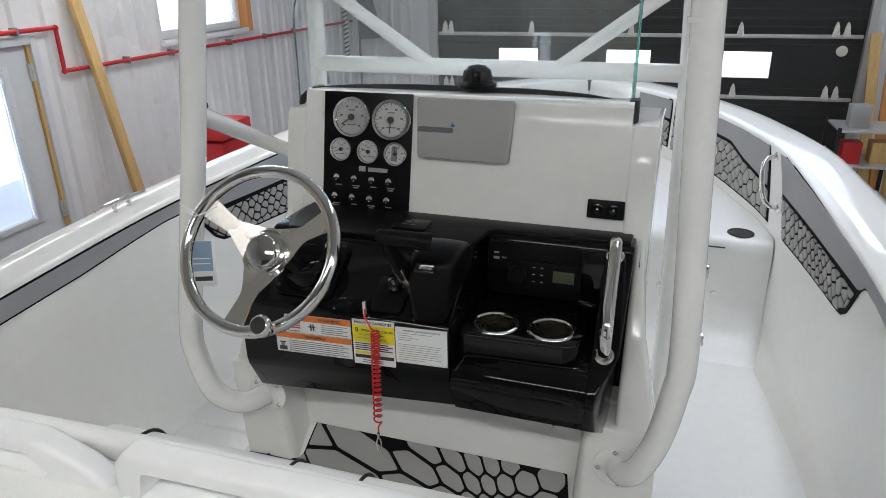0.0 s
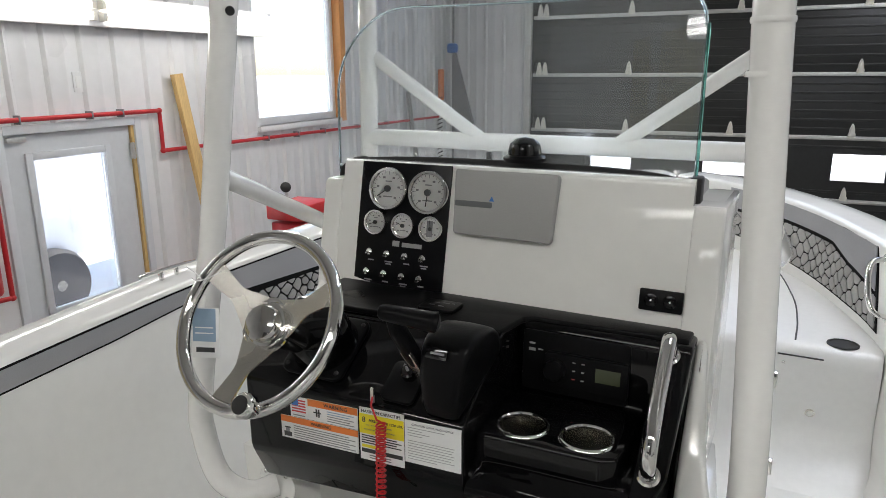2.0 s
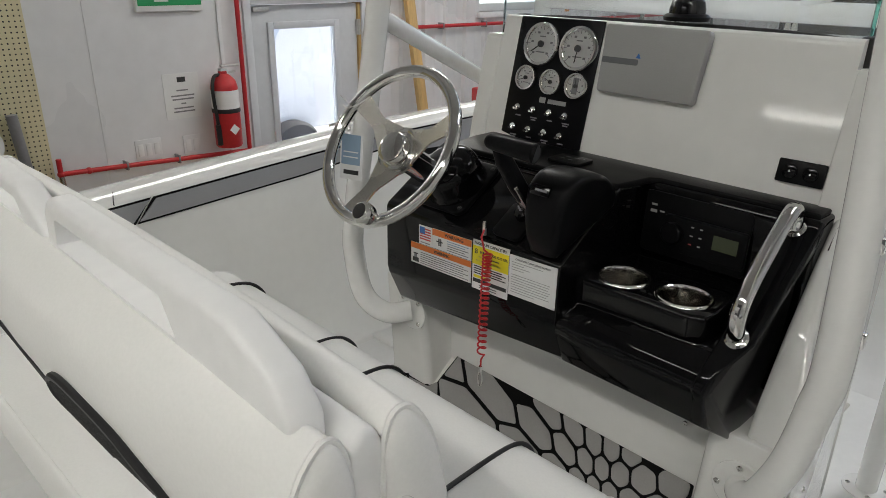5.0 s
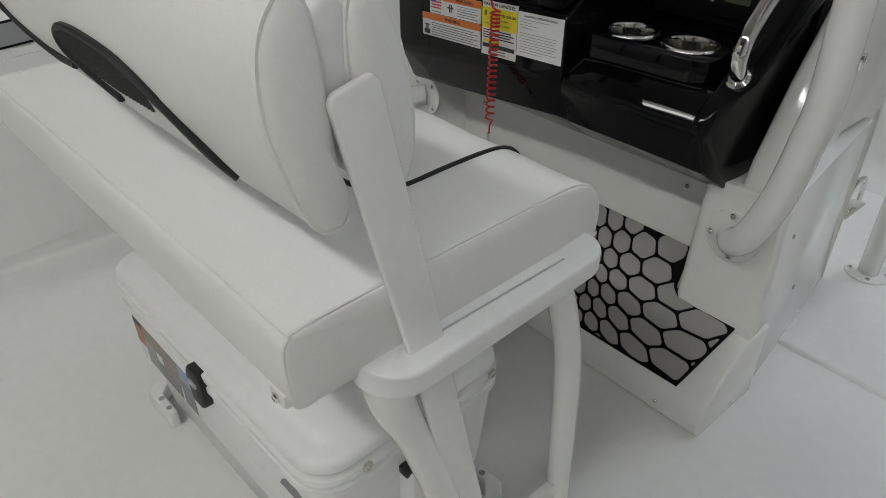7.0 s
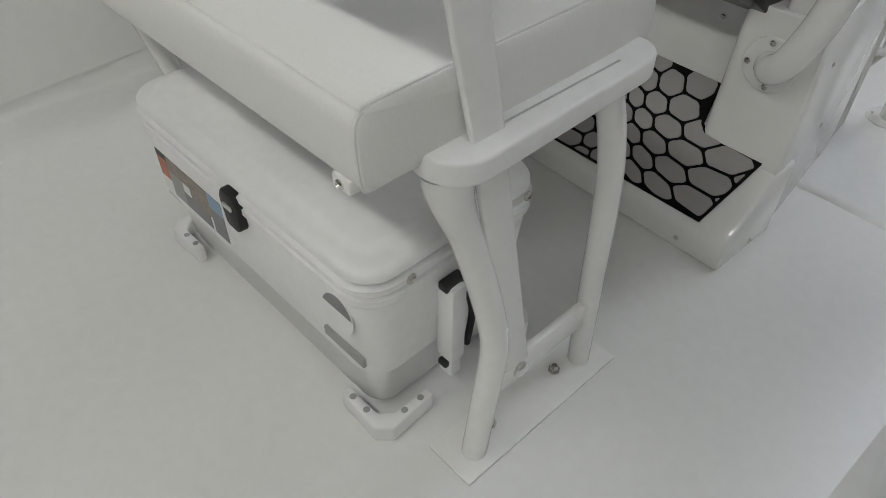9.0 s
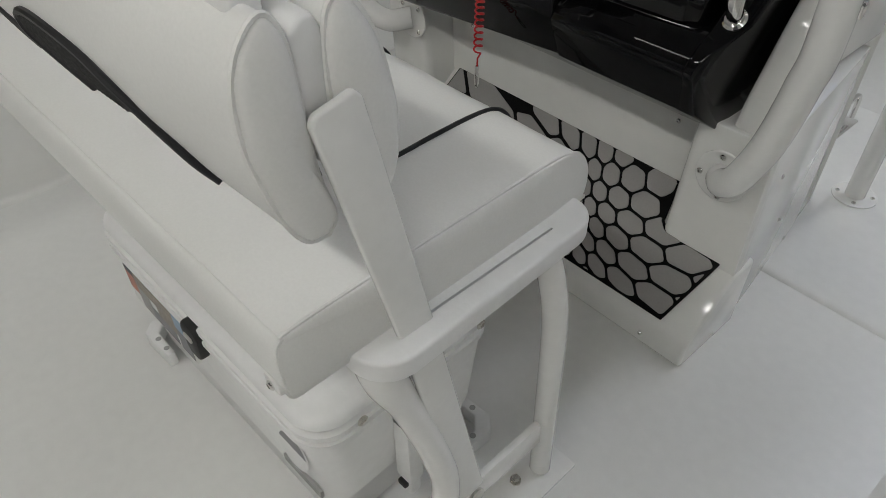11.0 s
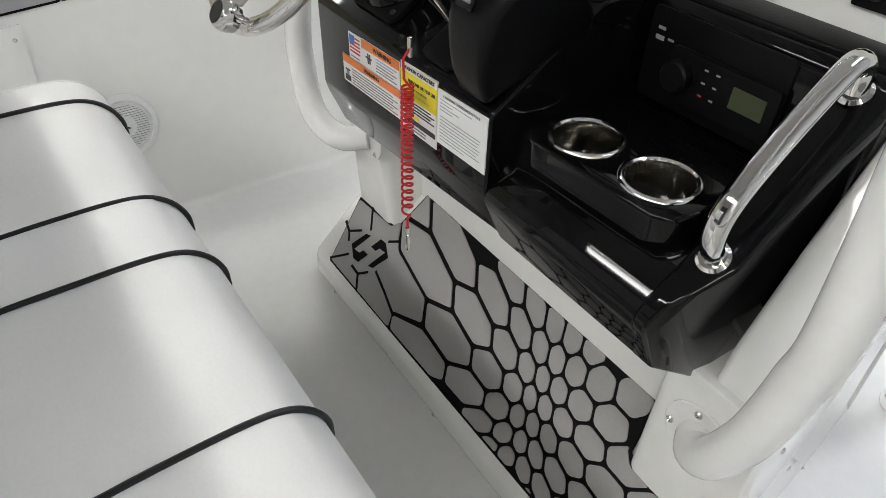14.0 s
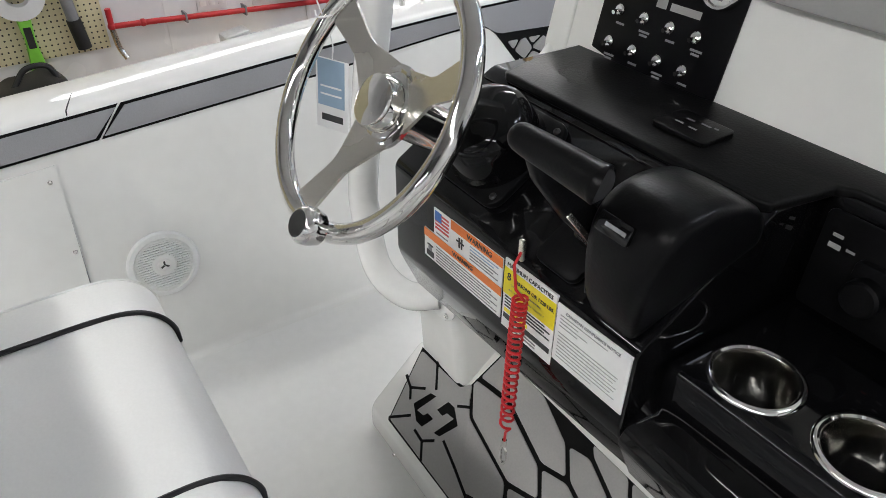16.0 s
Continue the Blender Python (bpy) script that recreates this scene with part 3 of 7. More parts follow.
# red air line on the west wall
pipe = room_thing("air_pipe", (WX + 0.04, 3.7, 1.09), "red painted air pipe clipped to the wall", "pipe")
PX = WX + 0.045
for run in ([(PX, 1.46, 0.30), (PX, 1.46, 0.22), (PX, 1.60, 0.215), (PX, 2.565, 0.165), (PX, 2.565, 1.10), (PX, 3.715, 1.10), (PX, 3.715, 0.84), (PX, 8.3, 0.80)],):
    for a, b in zip(run, run[1:]):
        bm = B()
        tube(bm, [a, b], 0.0135, 12, 0)
        part("pipe_run", bm, REDP, pipe)
    for p in run[1:-1]:
        bm = B()
        bmesh.ops.create_uvsphere(bm, u_segments=10, v_segments=8, radius=0.0185, matrix=Matrix.Translation(p))
        part("elbow", bm, REDP, pipe, "red elbow fitting")
for y, z in ((2.75, 1.1), (3.2, 1.1), (3.42, 1.1), (4.3, 0.835), (4.8, 0.83), (5.2, 0.826), (5.6, 0.824), (2.1, 0.19), (1.8, 0.205), (6.2, 0.82), (6.8, 0.815)):
    bm = B()
    box(bm, WX + 0.001, PX + 0.016, y - 0.005, y + 0.005, z - 0.024, z + 0.024, 0.002)
    part("clip", bm, INKG, pipe, "dark pipe clip")

# fire extinguisher
fe = room_thing("fire_extinguisher", (WX + 0.1, 2.40, 0.2), "red fire extinguisher with a white label hung on the wall", "fire extinguisher")
fx, fy = WX + 0.10, 2.40
bm = B()
lathe(bm, [(0, 0.2), (0.062, 0.2), (0.068, 0.212), (0.068, 0.55), (0.06, 0.585), (0.035, 0.615), (0.022, 0.625), (0.022, 0.64), (0, 0.64)], Matrix.Translation((fx, fy, 0.03)) @ Matrix.Diagonal((1.15, 1.15, 1, 1)), 26)
part("cylinder", bm, REDP, fe)
bm = B()
lathe(bm, [(0.0695, 0.43), (0.0695, 0.535)], Matrix.Translation((fx, fy, 0.03)) @ Matrix.Diagonal((1.15, 1.15, 1, 1)), 26, False)
part("label_band", bm, PAPER, fe, "white printed label")
bm = B()
lathe(bm, [(0.070, 0.405), (0.0715, 0.41), (0.0715, 0.425), (0.070, 0.43)], Matrix.Translation((fx, fy, 0.03)) @ Matrix.Diagonal((1.15, 1.15, 1, 1)), 26, False)
part("strap", bm, RUBBER, fe)
bm = B()
box(bm, fx - 0.018, fx + 0.018, fy - 0.02, fy + 0.025, 0.635, 0.685, 0.004)
box(bm, fx - 0.012, fx + 0.012, fy - 0.01, fy + 0.11, 0.69, 0.703, 0.004, m=None)
box(bm, fx - 0.010, fx + 0.010, fy + 0.0, fy + 0.085, 0.655, 0.666, 0.004)
part("valve", bm, GALV, fe)
bm = B()
tube(bm, [(fx, fy - 0.02, 0.65), (fx + 0.02, fy - 0.07, 0.64), (fx + 0.03, fy - 0.09, 0.56), (fx + 0.03, fy - 0.08, 0.42), (fx + 0.03, fy - 0.075, 0.34)], 0.010, 10, 6)
tube(bm, [(fx + 0.03, fy - 0.077, 0.37), (fx + 0.03, fy - 0.072, 0.25)], 0.016, 10, 0)
part("hose", bm, RUBBER, fe)
bm = B()
plate(bm, facing((fx + 0.079, fy, 0.34), (1, 0, 0)) @ pose(0, 0, 0, 0, 0, 45), 0.045, 0.045, 0.001)
part("diamond_mark", bm, PAPER, fe)

# exit sign and wall papers
ex = room_thing("exit_sign", (WX + 0.02, 2.2, 1.1), "green and white emergency exit sign", "sign")
bm = B()
box(bm, WX + 0.001, WX + 0.03, 1.98, 2.36, 1.0, 1.19, 0.004)
part("sign_box", bm, PAPER, ex)
bm = B()
box(bm, WX + 0.03, WX + 0.033, 1.99, 2.35, 1.03, 1.18)
part("green_face", bm, GREEN, ex)
bm = B()
box(bm, WX + 0.033, WX + 0.035, 2.08, 2.16, 1.05, 1.16)
part("white_panel", bm, PAPER, ex)

no = room_thing("wall_notice", (WX, 2.19, 0.53), "white paper notice with printed lines on the wall", "notice")
bm = B()
box(bm, WX + 0.001, WX + 0.004, 2.08, 2.295, 0.41, 0.665)
sheet = part("sheet", bm, PAPER, no, smooth=0)
for k, (w, z) in enumerate(((0.05, 0.62), (0.07, 0.57), (0.14, 0.54), (0.13, 0.52), (0.03, 0.495), (0.12, 0.47), (0.13, 0.45))):
    bm = B()
    box(bm, WX + 0.0042, WX + 0.0048, 2.19 - w / 2, 2.19 + w / 2, z - 0.004, z + 0.004 + (0.02 if k == 0 else 0))
    part("print_line", bm, INKG if k else INK, sheet)


def switch_plate(y, z, n):
    t = room_thing("light_switch", (WX, y, z), "white wall switch plate", "switch", "wall switches")
    bm = B()
    box(bm, WX + 0.0005, WX + 0.008, y - 0.03 - 0.023 * (n - 1), y + 0.03 + 0.023 * (n - 1), z - 0.058, z + 0.058, 0.003)
    pl = part("face_plate", bm, TRIMW, t)
    for i in range(n):
        c = y + (i - (n - 1) / 2) * 0.046
        bm = B()
        box(bm, WX + 0.0082, WX + 0.012, c - 0.016, c + 0.016, z - 0.034, z + 0.034, 0.002)
        part("rocker", bm, PAPER, pl)


switch_plate(2.21, 0.25, 2)
switch_plate(1.95, 0.265, 3)
switch_plate(3.17, 1.29, 1)

# pegboard with tools, and a bench
pb = room_thing("pegboard", (WX, 0.6, 0.5), "yellowish pegboard with hanging tools", "pegboard")
bm = B()
box(bm, WX + 0.005, WX + 0.014, -0.9, 1.44, 0.12, 1.7)
part("board", bm, PEG, pb, smooth=0)
hc = room_thing("hook_tool", (WX + 0.05, 1.12, 0.3), "lime green hand tool hung on the pegboard", "tool")
bm = B()
prism(bm, [(1.085, 0.06), (1.155, 0.06), (1.14, 0.22), (1.15, 0.33), (1.09, 0.33), (1.10, 0.22)], "x", WX + 0.02, WX + 0.06, 0.008)
part("handle", bm, LIME, hc)
bm = B()
box(bm, WX + 0.06, WX + 0.064, 1.105, 1.135, 0.19, 0.28)
part("grip_pad", bm, RUBBER, hc)
bm = B()
lathe(bm, [(0.05, 0), (0.11, 0.01), (0.11, 0.05), (0.05, 0.06)], facing((WX + 0.02, 1.12, 0.42), (1, 0, 0)), 26, False)
part("roll", bm, PAPER, hc, "white tape roll")
tl = room_thing("hanging_torch", (WX + 0.06, 1.31, 0.3), "grey and black torch hung on the pegboard", "tool")
bm = B()
tube(bm, [(WX + 0.05, 1.31, 0.28), (WX + 0.05, 1.29, 0.55)], 0.026, 14, 0)
part("barrel", bm, INKG, tl)
bm = B()
tube(bm, [(WX + 0.05, 1.325, 0.15), (WX + 0.05, 1.31, 0.28)], 0.031, 14, 0)
part("grip", bm, RUBBER, tl)
dp = room_thing("hose_drop", (WX + 0.05, 1.47, 0.1), "brass coupler and hose at the pipe end", "coupler")
bm = B()
tube(bm, [(WX + 0.045, 1.46, 0.21), (WX + 0.045, 1.47, 0.12), (WX + 0.06, 1.49, 0.07)], 0.014, 10, 4)
part("coupler", bm, BRUSH, dp)
bn = room_thing("workbench", (WX + 0.35, 1.0, FLOOR), "wooden workbench along the wall", "workbench")
bm = B()
box(bm, WX + 0.02, WX + 0.65, -1.2, 2.3, -0.12, -0.08, 0.004)
part("top", bm, WOOD, bn)
for x in (WX + 0.08, WX + 0.58):
    for y in (-1.1, 0.5, 2.2):
        bm = B()
        box(bm, x - 0.045, x + 0.045, y - 0.045, y + 0.045, FLOOR, -0.12, 0.003)
        part("leg", bm, WOOD, bn)
bag = room_thing("tool_bag", (WX + 0.35, 1.05, -0.08), "black cloth tool bag lying on the bench", "bag")
bm = B()
prof = [(0.82, -0.08), (1.20, -0.08), (1.22, 0.02), (1.18, 0.12), (1.12, 0.17), (1.05, 0.14), (0.97, 0.145), (0.9, 0.10), (0.83, 0.06)]
prism(bm, prof, "x", WX + 0.2, WX + 0.5, 0.03, 3)
part("body", bm, RUBBER, bag)
bm = B()
tube(bm, [(WX + 0.35, 0.98, 0.13), (WX + 0.35, 1.04, 0.20), (WX + 0.35, 1.12, 0.20), (WX + 0.35, 1.15, 0.14)], 0.012, 8, 6)
part("strap", bm, RUBBER, bag)


def small_tool(y, h, w, label, m):
    t = room_thing("power_tool", (WX + 0.3, y, -0.08), label, "tool", "tools on the bench")
    bm = B()
    prism(bm, [(y - w, -0.08), (y + w * 0.2, -0.08), (y + w * 0.3, h * 0.5 - 0.08), (y + w, h * 0.6 - 0.08), (y + w, h - 0.08), (y - w * 0.8, h - 0.10), (y - w * 0.7, h * 0.4 - 0.08)], "x", WX + 0.25, WX + 0.35, 0.01)
    part("body", bm, m, t)
    bm = B()
    tube(bm, [(WX + 0.3, y + w, h * 0.8 - 0.08), (WX + 0.3, y + w + 0.05, h * 0.8 - 0.08)], 0.02, 12, 0)
    part("nose", bm, INKG, t)


small_tool(1.42, 0.17, 0.09, "dark power tool standing on the bench", RUBBER)
small_tool(1.72, 0.2, 0.08, "black power tool standing on the bench", RUBBER)
small_tool(1.93, 0.27, 0.07, "grey metal clamp tool on the bench", GALV)

# lumber leaning on the west wall
bm = B()
box(bm, -0.019, 0.019, -0.040, 0.040, 0, 2.36, 0.002)
bm.transform(Matrix.Translation((WX + 0.26, 4.11, FLOOR)) @ pose(0, 0, 0, 5.5, -5.0, 0))
bm.transform(ROOM)
lone("lumber_plank", bm, WOOD, "pale pine plank leaning on the ribbed wall", "plank")

# mop, broom and ropes in the far corner
bmop = room_thing("mop", (-2.88, 8.2, FLOOR), "mop with a grey rag and blue clamp in the corner", "mop")
bm = B()
tube(bm, [(-2.86, 8.15, FLOOR), (-2.9, 8.3, 2.2)], 0.013, 10, 0)
part("stick", bm, INKG, bmop)
bm = B()
box(bm, -2.95, -2.83, 8.2, 8.28, 1.55, 1.66, 0.02)
part("clamp", bm, BLUE, bmop, "blue plastic clamp")
bm = B()
prism(bm, [(-2.87, 1.55), (-2.84, 1.55), (-2.58, 0.62), (-2.86, 0.6)], "y", 8.2, 8.26, 0.01)
part("rag", bm, INKG, bmop, "limp grey rag")
br = room_thing("striped_pole", (-2.98, 8.1, FLOOR), "orange and white striped pole standing in the corner", "pole")
bm = B()
tube(bm, [(-2.98, 8.1, 1.0), (-2.98, 8.1, 1.36)], 0.035, 12, 0)
part("grip", bm, ORANGE, br)
bm = B()
tube(bm, [(-2.98, 8.1, FLOOR), (-2.98, 8.1, 1.0)], 0.03, 12, 0)
rod = part("rod", bm, PAPER, br)
for k in range(16):
    bm = B()
    z = 0.25 + k * 0.05
    prism(bm, [(-3.012, z), (-2.948, z + 0.03), (-2.948, z + 0.045), (-3.012, z + 0.015)], "y", 8.062, 8.068)
    part("stripe", bm, INK, rod)
rp = room_thing("rope_bundle", (-2.95, 7.3, 0.6), "black and white rope hung on the wall", "rope")
bm = B()
for k in range(3):
    pts = []
    for i in range(40):
        a = i * 0.7 + k * 2.1
        z = 1.12 - i * 0.024
        pts.append((WX + 0.06 + 0.018 * math.cos(a), 7.25 + 0.006 * i + 0.018 * math.sin(a), z))
    tube(bm, pts, 0.012, 8, 2)
part("strand", bm, COVER, rp)
ot = room_thing("wall_outlet", (-2.35, NY, 0.3), "small dark outlet on the far wall", "outlet")
bm = B()
box(bm, -2.5, -2.43, NY - 0.03, NY - 0.001, 0.24, 0.36, 0.004)
part("box", bm, RUBBER, ot)

# red floor machine between boat and wall
rc = room_thing("workshop_stand", (-2.2, 3.6, FLOOR), "red steel workshop stand with a gauge on top", "stand")
bm = B()
box(bm, -2.32, -2.04, 3.87, 4.22, 0.40, 0.50, 0.012)
part("top_tray", bm, REDP, rc)
bm = B()
box(bm, -2.30, -2.06, 3.89, 4.20, 0.22, 0.38, 0.01)
part("drawer", bm, REDP, rc)
bm = B()
for x in (-2.3, -2.1):
    bm = B()
    box(bm, x, x + 0.05, 3.91, 4.18, FLOOR, 0.22, 0.004)
    part("leg_panel", bm, REDP, rc)
bm = B()
tube(bm, [(-2.2, 3.94, 0.5), (-2.2, 3.94, 0.6)], 0.012, 10, 0)
part("stem", bm, GALV, rc)
bm = B()
lathe(bm, [(0, 0), (0.03, 0), (0.034, 0.01), (0.034, 0.024), (0.028, 0.028), (0, 0.035)], facing((-2.2, 3.94, 0.61), (0.5, -0.8, 0.2)), 22)
part("gauge", bm, RUBBER, rc, "round black gauge")

# fluorescent ceiling fixtures, added out of view and set by how light falls
def fixture(x, y, z, length, turn_deg, power):
    f = room_thing("fluorescent_light", (x, y, z), "long white fluorescent light fixture, lit, out of view", "light", "fluorescent lights")
    m = Matrix.Translation((x, y, z)) @ pose(0, 0, 0, 0, 0, turn_deg)
    bm = B()
    box(bm, -0.17, 0.17, -length / 2, length / 2, 0.035, 0.085, 0.006)
    bm.transform(m)
    part("housing", bm, TRIMW, f)
    for s in (-0.08, 0.08):
        bm = B()
        tube(bm, [(s, -length / 2 + 0.03, 0.012), (s, length / 2 - 0.03, 0.012)], 0.016, 10, 0)
        bm.transform(m)
        part("tube", bm, TUBELIGHT, f)
    for e in (-1, 1):
        bm = B()
        box(bm, -0.16, 0.16, e * length / 2 - 0.015, e * length / 2 + 0.015, -0.01, 0.06, 0.004)
        bm.transform(m)
        part("end_cap", bm, HINGE, f)
    for e in (-1, 1):
        bm = B()
        tube(bm, [(0, e * length * 0.38, 0.085), (0, e * length * 0.38, CEIL - z)], 0.004, 8, 0)
        bm.transform(m)
        part("hanger", bm, GALV, f)
    if power:
        w = ROOM @ Vector((x, y, z - 0.03))
        # forward starboard lamps are tinted blue in place of unseen daylight
        lamp = area("fluorescent_lamp", w, 0.13, length, power, w - Vector((0, 0, 1)), (0.80, 0.86, 1.0) if x > 1.0 and y > 0 else (1.0, 1.0, 0.97))
        lamp.matrix_world = Matrix.Translation(w) @ pose(0, 0, 0, 0, 0, 2.77 + turn_deg)


for x, y, k, turned in ((0.2, -0.75, 1.3, 90), (2.65, -0.75, 1.1, 90), (0.0, -4.5, 0.4, 90), (-1.6, 3.7, 1.35, 0), (1.15, 3.2, 1.15, 0), (1.9, 6.4, 0.9, 0)):
    fixture(x, y, LAMP_Z, 2.4, turned, LAMP_POWER * k)
# wall-hung fixtures over the side door
wf = room_thing("wall_light", (WX + 0.1, 3.2, 1.7), "white fluorescent wall light over the door, lit", "light", "fluorescent lights")
bm = B()
box(bm, WX + 0.06, WX + 0.075, 1.0, 4.9, 1.60, 1.78, 0.004)
part("reflector", bm, TRIMW, wf)
for y0, y1 in ((1.0, 3.24), (3.34, 4.9)):
    for z in (1.655, 1.72):
        bm = B()
        tube(bm, [(WX + 0.10, y0, z), (WX + 0.10, y1, z)], 0.02, 10, 0)
        part("tube", bm, TUBELIGHT, wf)
bm = B()
for z in (1.655, 1.72):
    box(bm, WX + 0.07, WX + 0.12, 3.24, 3.27, z - 0.025, z + 0.025, 0.004)
    box(bm, WX + 0.07, WX + 0.12, 3.31, 3.34, z - 0.025, z + 0.025, 0.004)
box(bm, WX + 0.001, WX + 0.06, 3.2, 3.38, 1.62, 1.76, 0.004)
part("socket", bm, HINGE, wf)

# planks and a rack in the far right corner
for k, (x, y, lean) in enumerate(((2.75, 7.9, -8), (2.85, 7.95, -6), (2.95, 7.85, -9))):
    bm = B()
    box(bm, -0.05, 0.05, -0.02, 0.02, 0, 1.75 - 0.1 * k, 0.003)
    bm.transform(Matrix.Translation((x, y, FLOOR)) @ pose(0, 0, 0, lean, 4 * (k - 1), 10 * k))
    bm.transform(ROOM)
    tagged(part("spare_board", bm, WOOD if k != 1 else JAMB, None), "pine board leaning in the corner", "board", "boards in the corner")
rk = room_thing("wire_rack", (2.5, 7.3, FLOOR), "dark metal rack with red and grey boxes", "rack")
for x in (2.2, 2.75):
    for y in (7.0, 7.5):
        bm = B()
        box(bm, x - 0.015, x + 0.015, y - 0.015, y + 0.015, FLOOR, 0.0)
        part("post", bm, RUBBER, rk)
for z in (-0.7, -0.35, -0.03):
    bm = B()
    box(bm, 2.2, 2.75, 7.0, 7.5, z - 0.01, z + 0.01, 0.003)
    part("shelf", bm, GALV, rk)
for x, y, z, m, lab in ((2.35, 7.15, -0.34, REDP, "red carton on the rack"), (2.6, 7.2, -0.34, WOOD, "brown carton on the rack"), (2.38, 7.2, -0.02, COVER, "grey tin on the rack")):
    bm = B()
    box(bm, x - 0.08, x + 0.08, y - 0.08, y + 0.08, z, z + 0.2, 0.006)
    bm.transform(ROOM)
    tagged(part("carton", bm, m, None), lab, "box", "cartons on the rack")

# outside: snowy yard with a parked truck
bm = B()
bmesh.ops.create_grid(bm, x_segments=60, y_segments=60, size=400)
for v in bm.verts:
    v.co.z = FLOOR - 0.12 + 0.03 * noise.noise(v.co * 0.05)
lone("ground", bm, SNOW, "trodden snow of the yard outside", "ground", "structure")
tk = room_thing("parked_truck", (-6.25, 6.0, FLOOR - 0.1), "pale parked pickup truck in the yard", "truck")
bm = B()
prism(bm, [(3.62, -0.5), (8.1, -0.5), (8.1, 0.15), (6.8, 0.2), (6.3, 0.75), (4.8, 0.8), (4.4, 0.2), (3.62, 0.15)], "x", -7.35, -5.78, 0.06)
part("body", bm, WHITECAR, tk)
for y in (4.74, 7.1):
    wb = B()
    lathe(wb, [(0.2, -0.12), (0.36, -0.12), (0.4, -0.06), (0.4, 0.06), (0.36, 0.12), (0.2, 0.12)], facing((-5.75, y, -0.72), (1, 0, 0)) @ Matrix.Diagonal((0.92, 0.92, 1, 1)), 28)
    w = part("wheel", wb, TYRE, tk)
    wb = B()
    lathe(wb, [(0.2, 0.05), (0.19, 0.1), (0.06, 0.12), (0, 0.12)], facing((-5.75, y, -0.72), (1, 0, 0)) @ Matrix.Diagonal((0.92, 0.92, 1, 1)), 24)
    part("rim", wb, GALV, w)


# ---- the boat ----
BC = -0.04
HALF = [(-2.2, 1.0), (-1.0, 1.05), (0.0, 1.05), (1.0, 1.05), (1.6, 1.052), (1.885, 1.05), (2.18, 1.022), (2.5, 0.992), (2.98, 0.943), (3.09, 0.915), (3.6, 0.74), (4.05, 0.472), (4.3, 0.24), (4.42, 0.02)]
RIM = [(-2.2, 0.42), (0.8, 0.627), (1.4, 0.671), (1.8, 0.698), (2.4, 0.728), (3.0, 0.745), (4.6, 0.757)]
STATIONS = [-2.2 + 0.1 * i for i in range(61)] + [3.88 + 0.03 * i for i in range(19)]


def half(y):
    """Half the width inside the gunwale, with a smooth line."""
    if y > 4.25:
        return lerp(y, HALF)
    return sum(lerp(y + 0.08 * k, HALF) for k in (-2, -1, 0, 1, 2)) / 5 if y < 4.0 else (lerp(y - 0.08, HALF) + lerp(y, HALF) + lerp(y + 0.08, HALF)) / 3


def rim(y):
    return (lerp(y - 0.15, RIM) + lerp(y, RIM) + lerp(y + 0.15, RIM)) / 3


def lean(y, side=-1):
    """How far the liner leans in for each metre of depth."""
    return (0.15 if side < 0 else -0.04) - (0.12 if side < 0 else -0.07) * max(0.0, min(1.0, (y - 2.0) / 0.8))


def wall_at(side, y, d, out=0.0):
    """A point of the inner hull side, d below the gunwale's inner edge, out metres proud of it."""
    h = half(y)
    dh = (half(y + 0.03) - half(y - 0.03)) / 0.06
    x = max(0.0, h - 0.012 - lean(y, side) * d)
    nrm = Vector((-1, dh, 0.1)).normalized()
    p = Vector((x, y, rim(y) - d)) + nrm * out
    return Vector((BC + side * p.x, p.y, p.z))


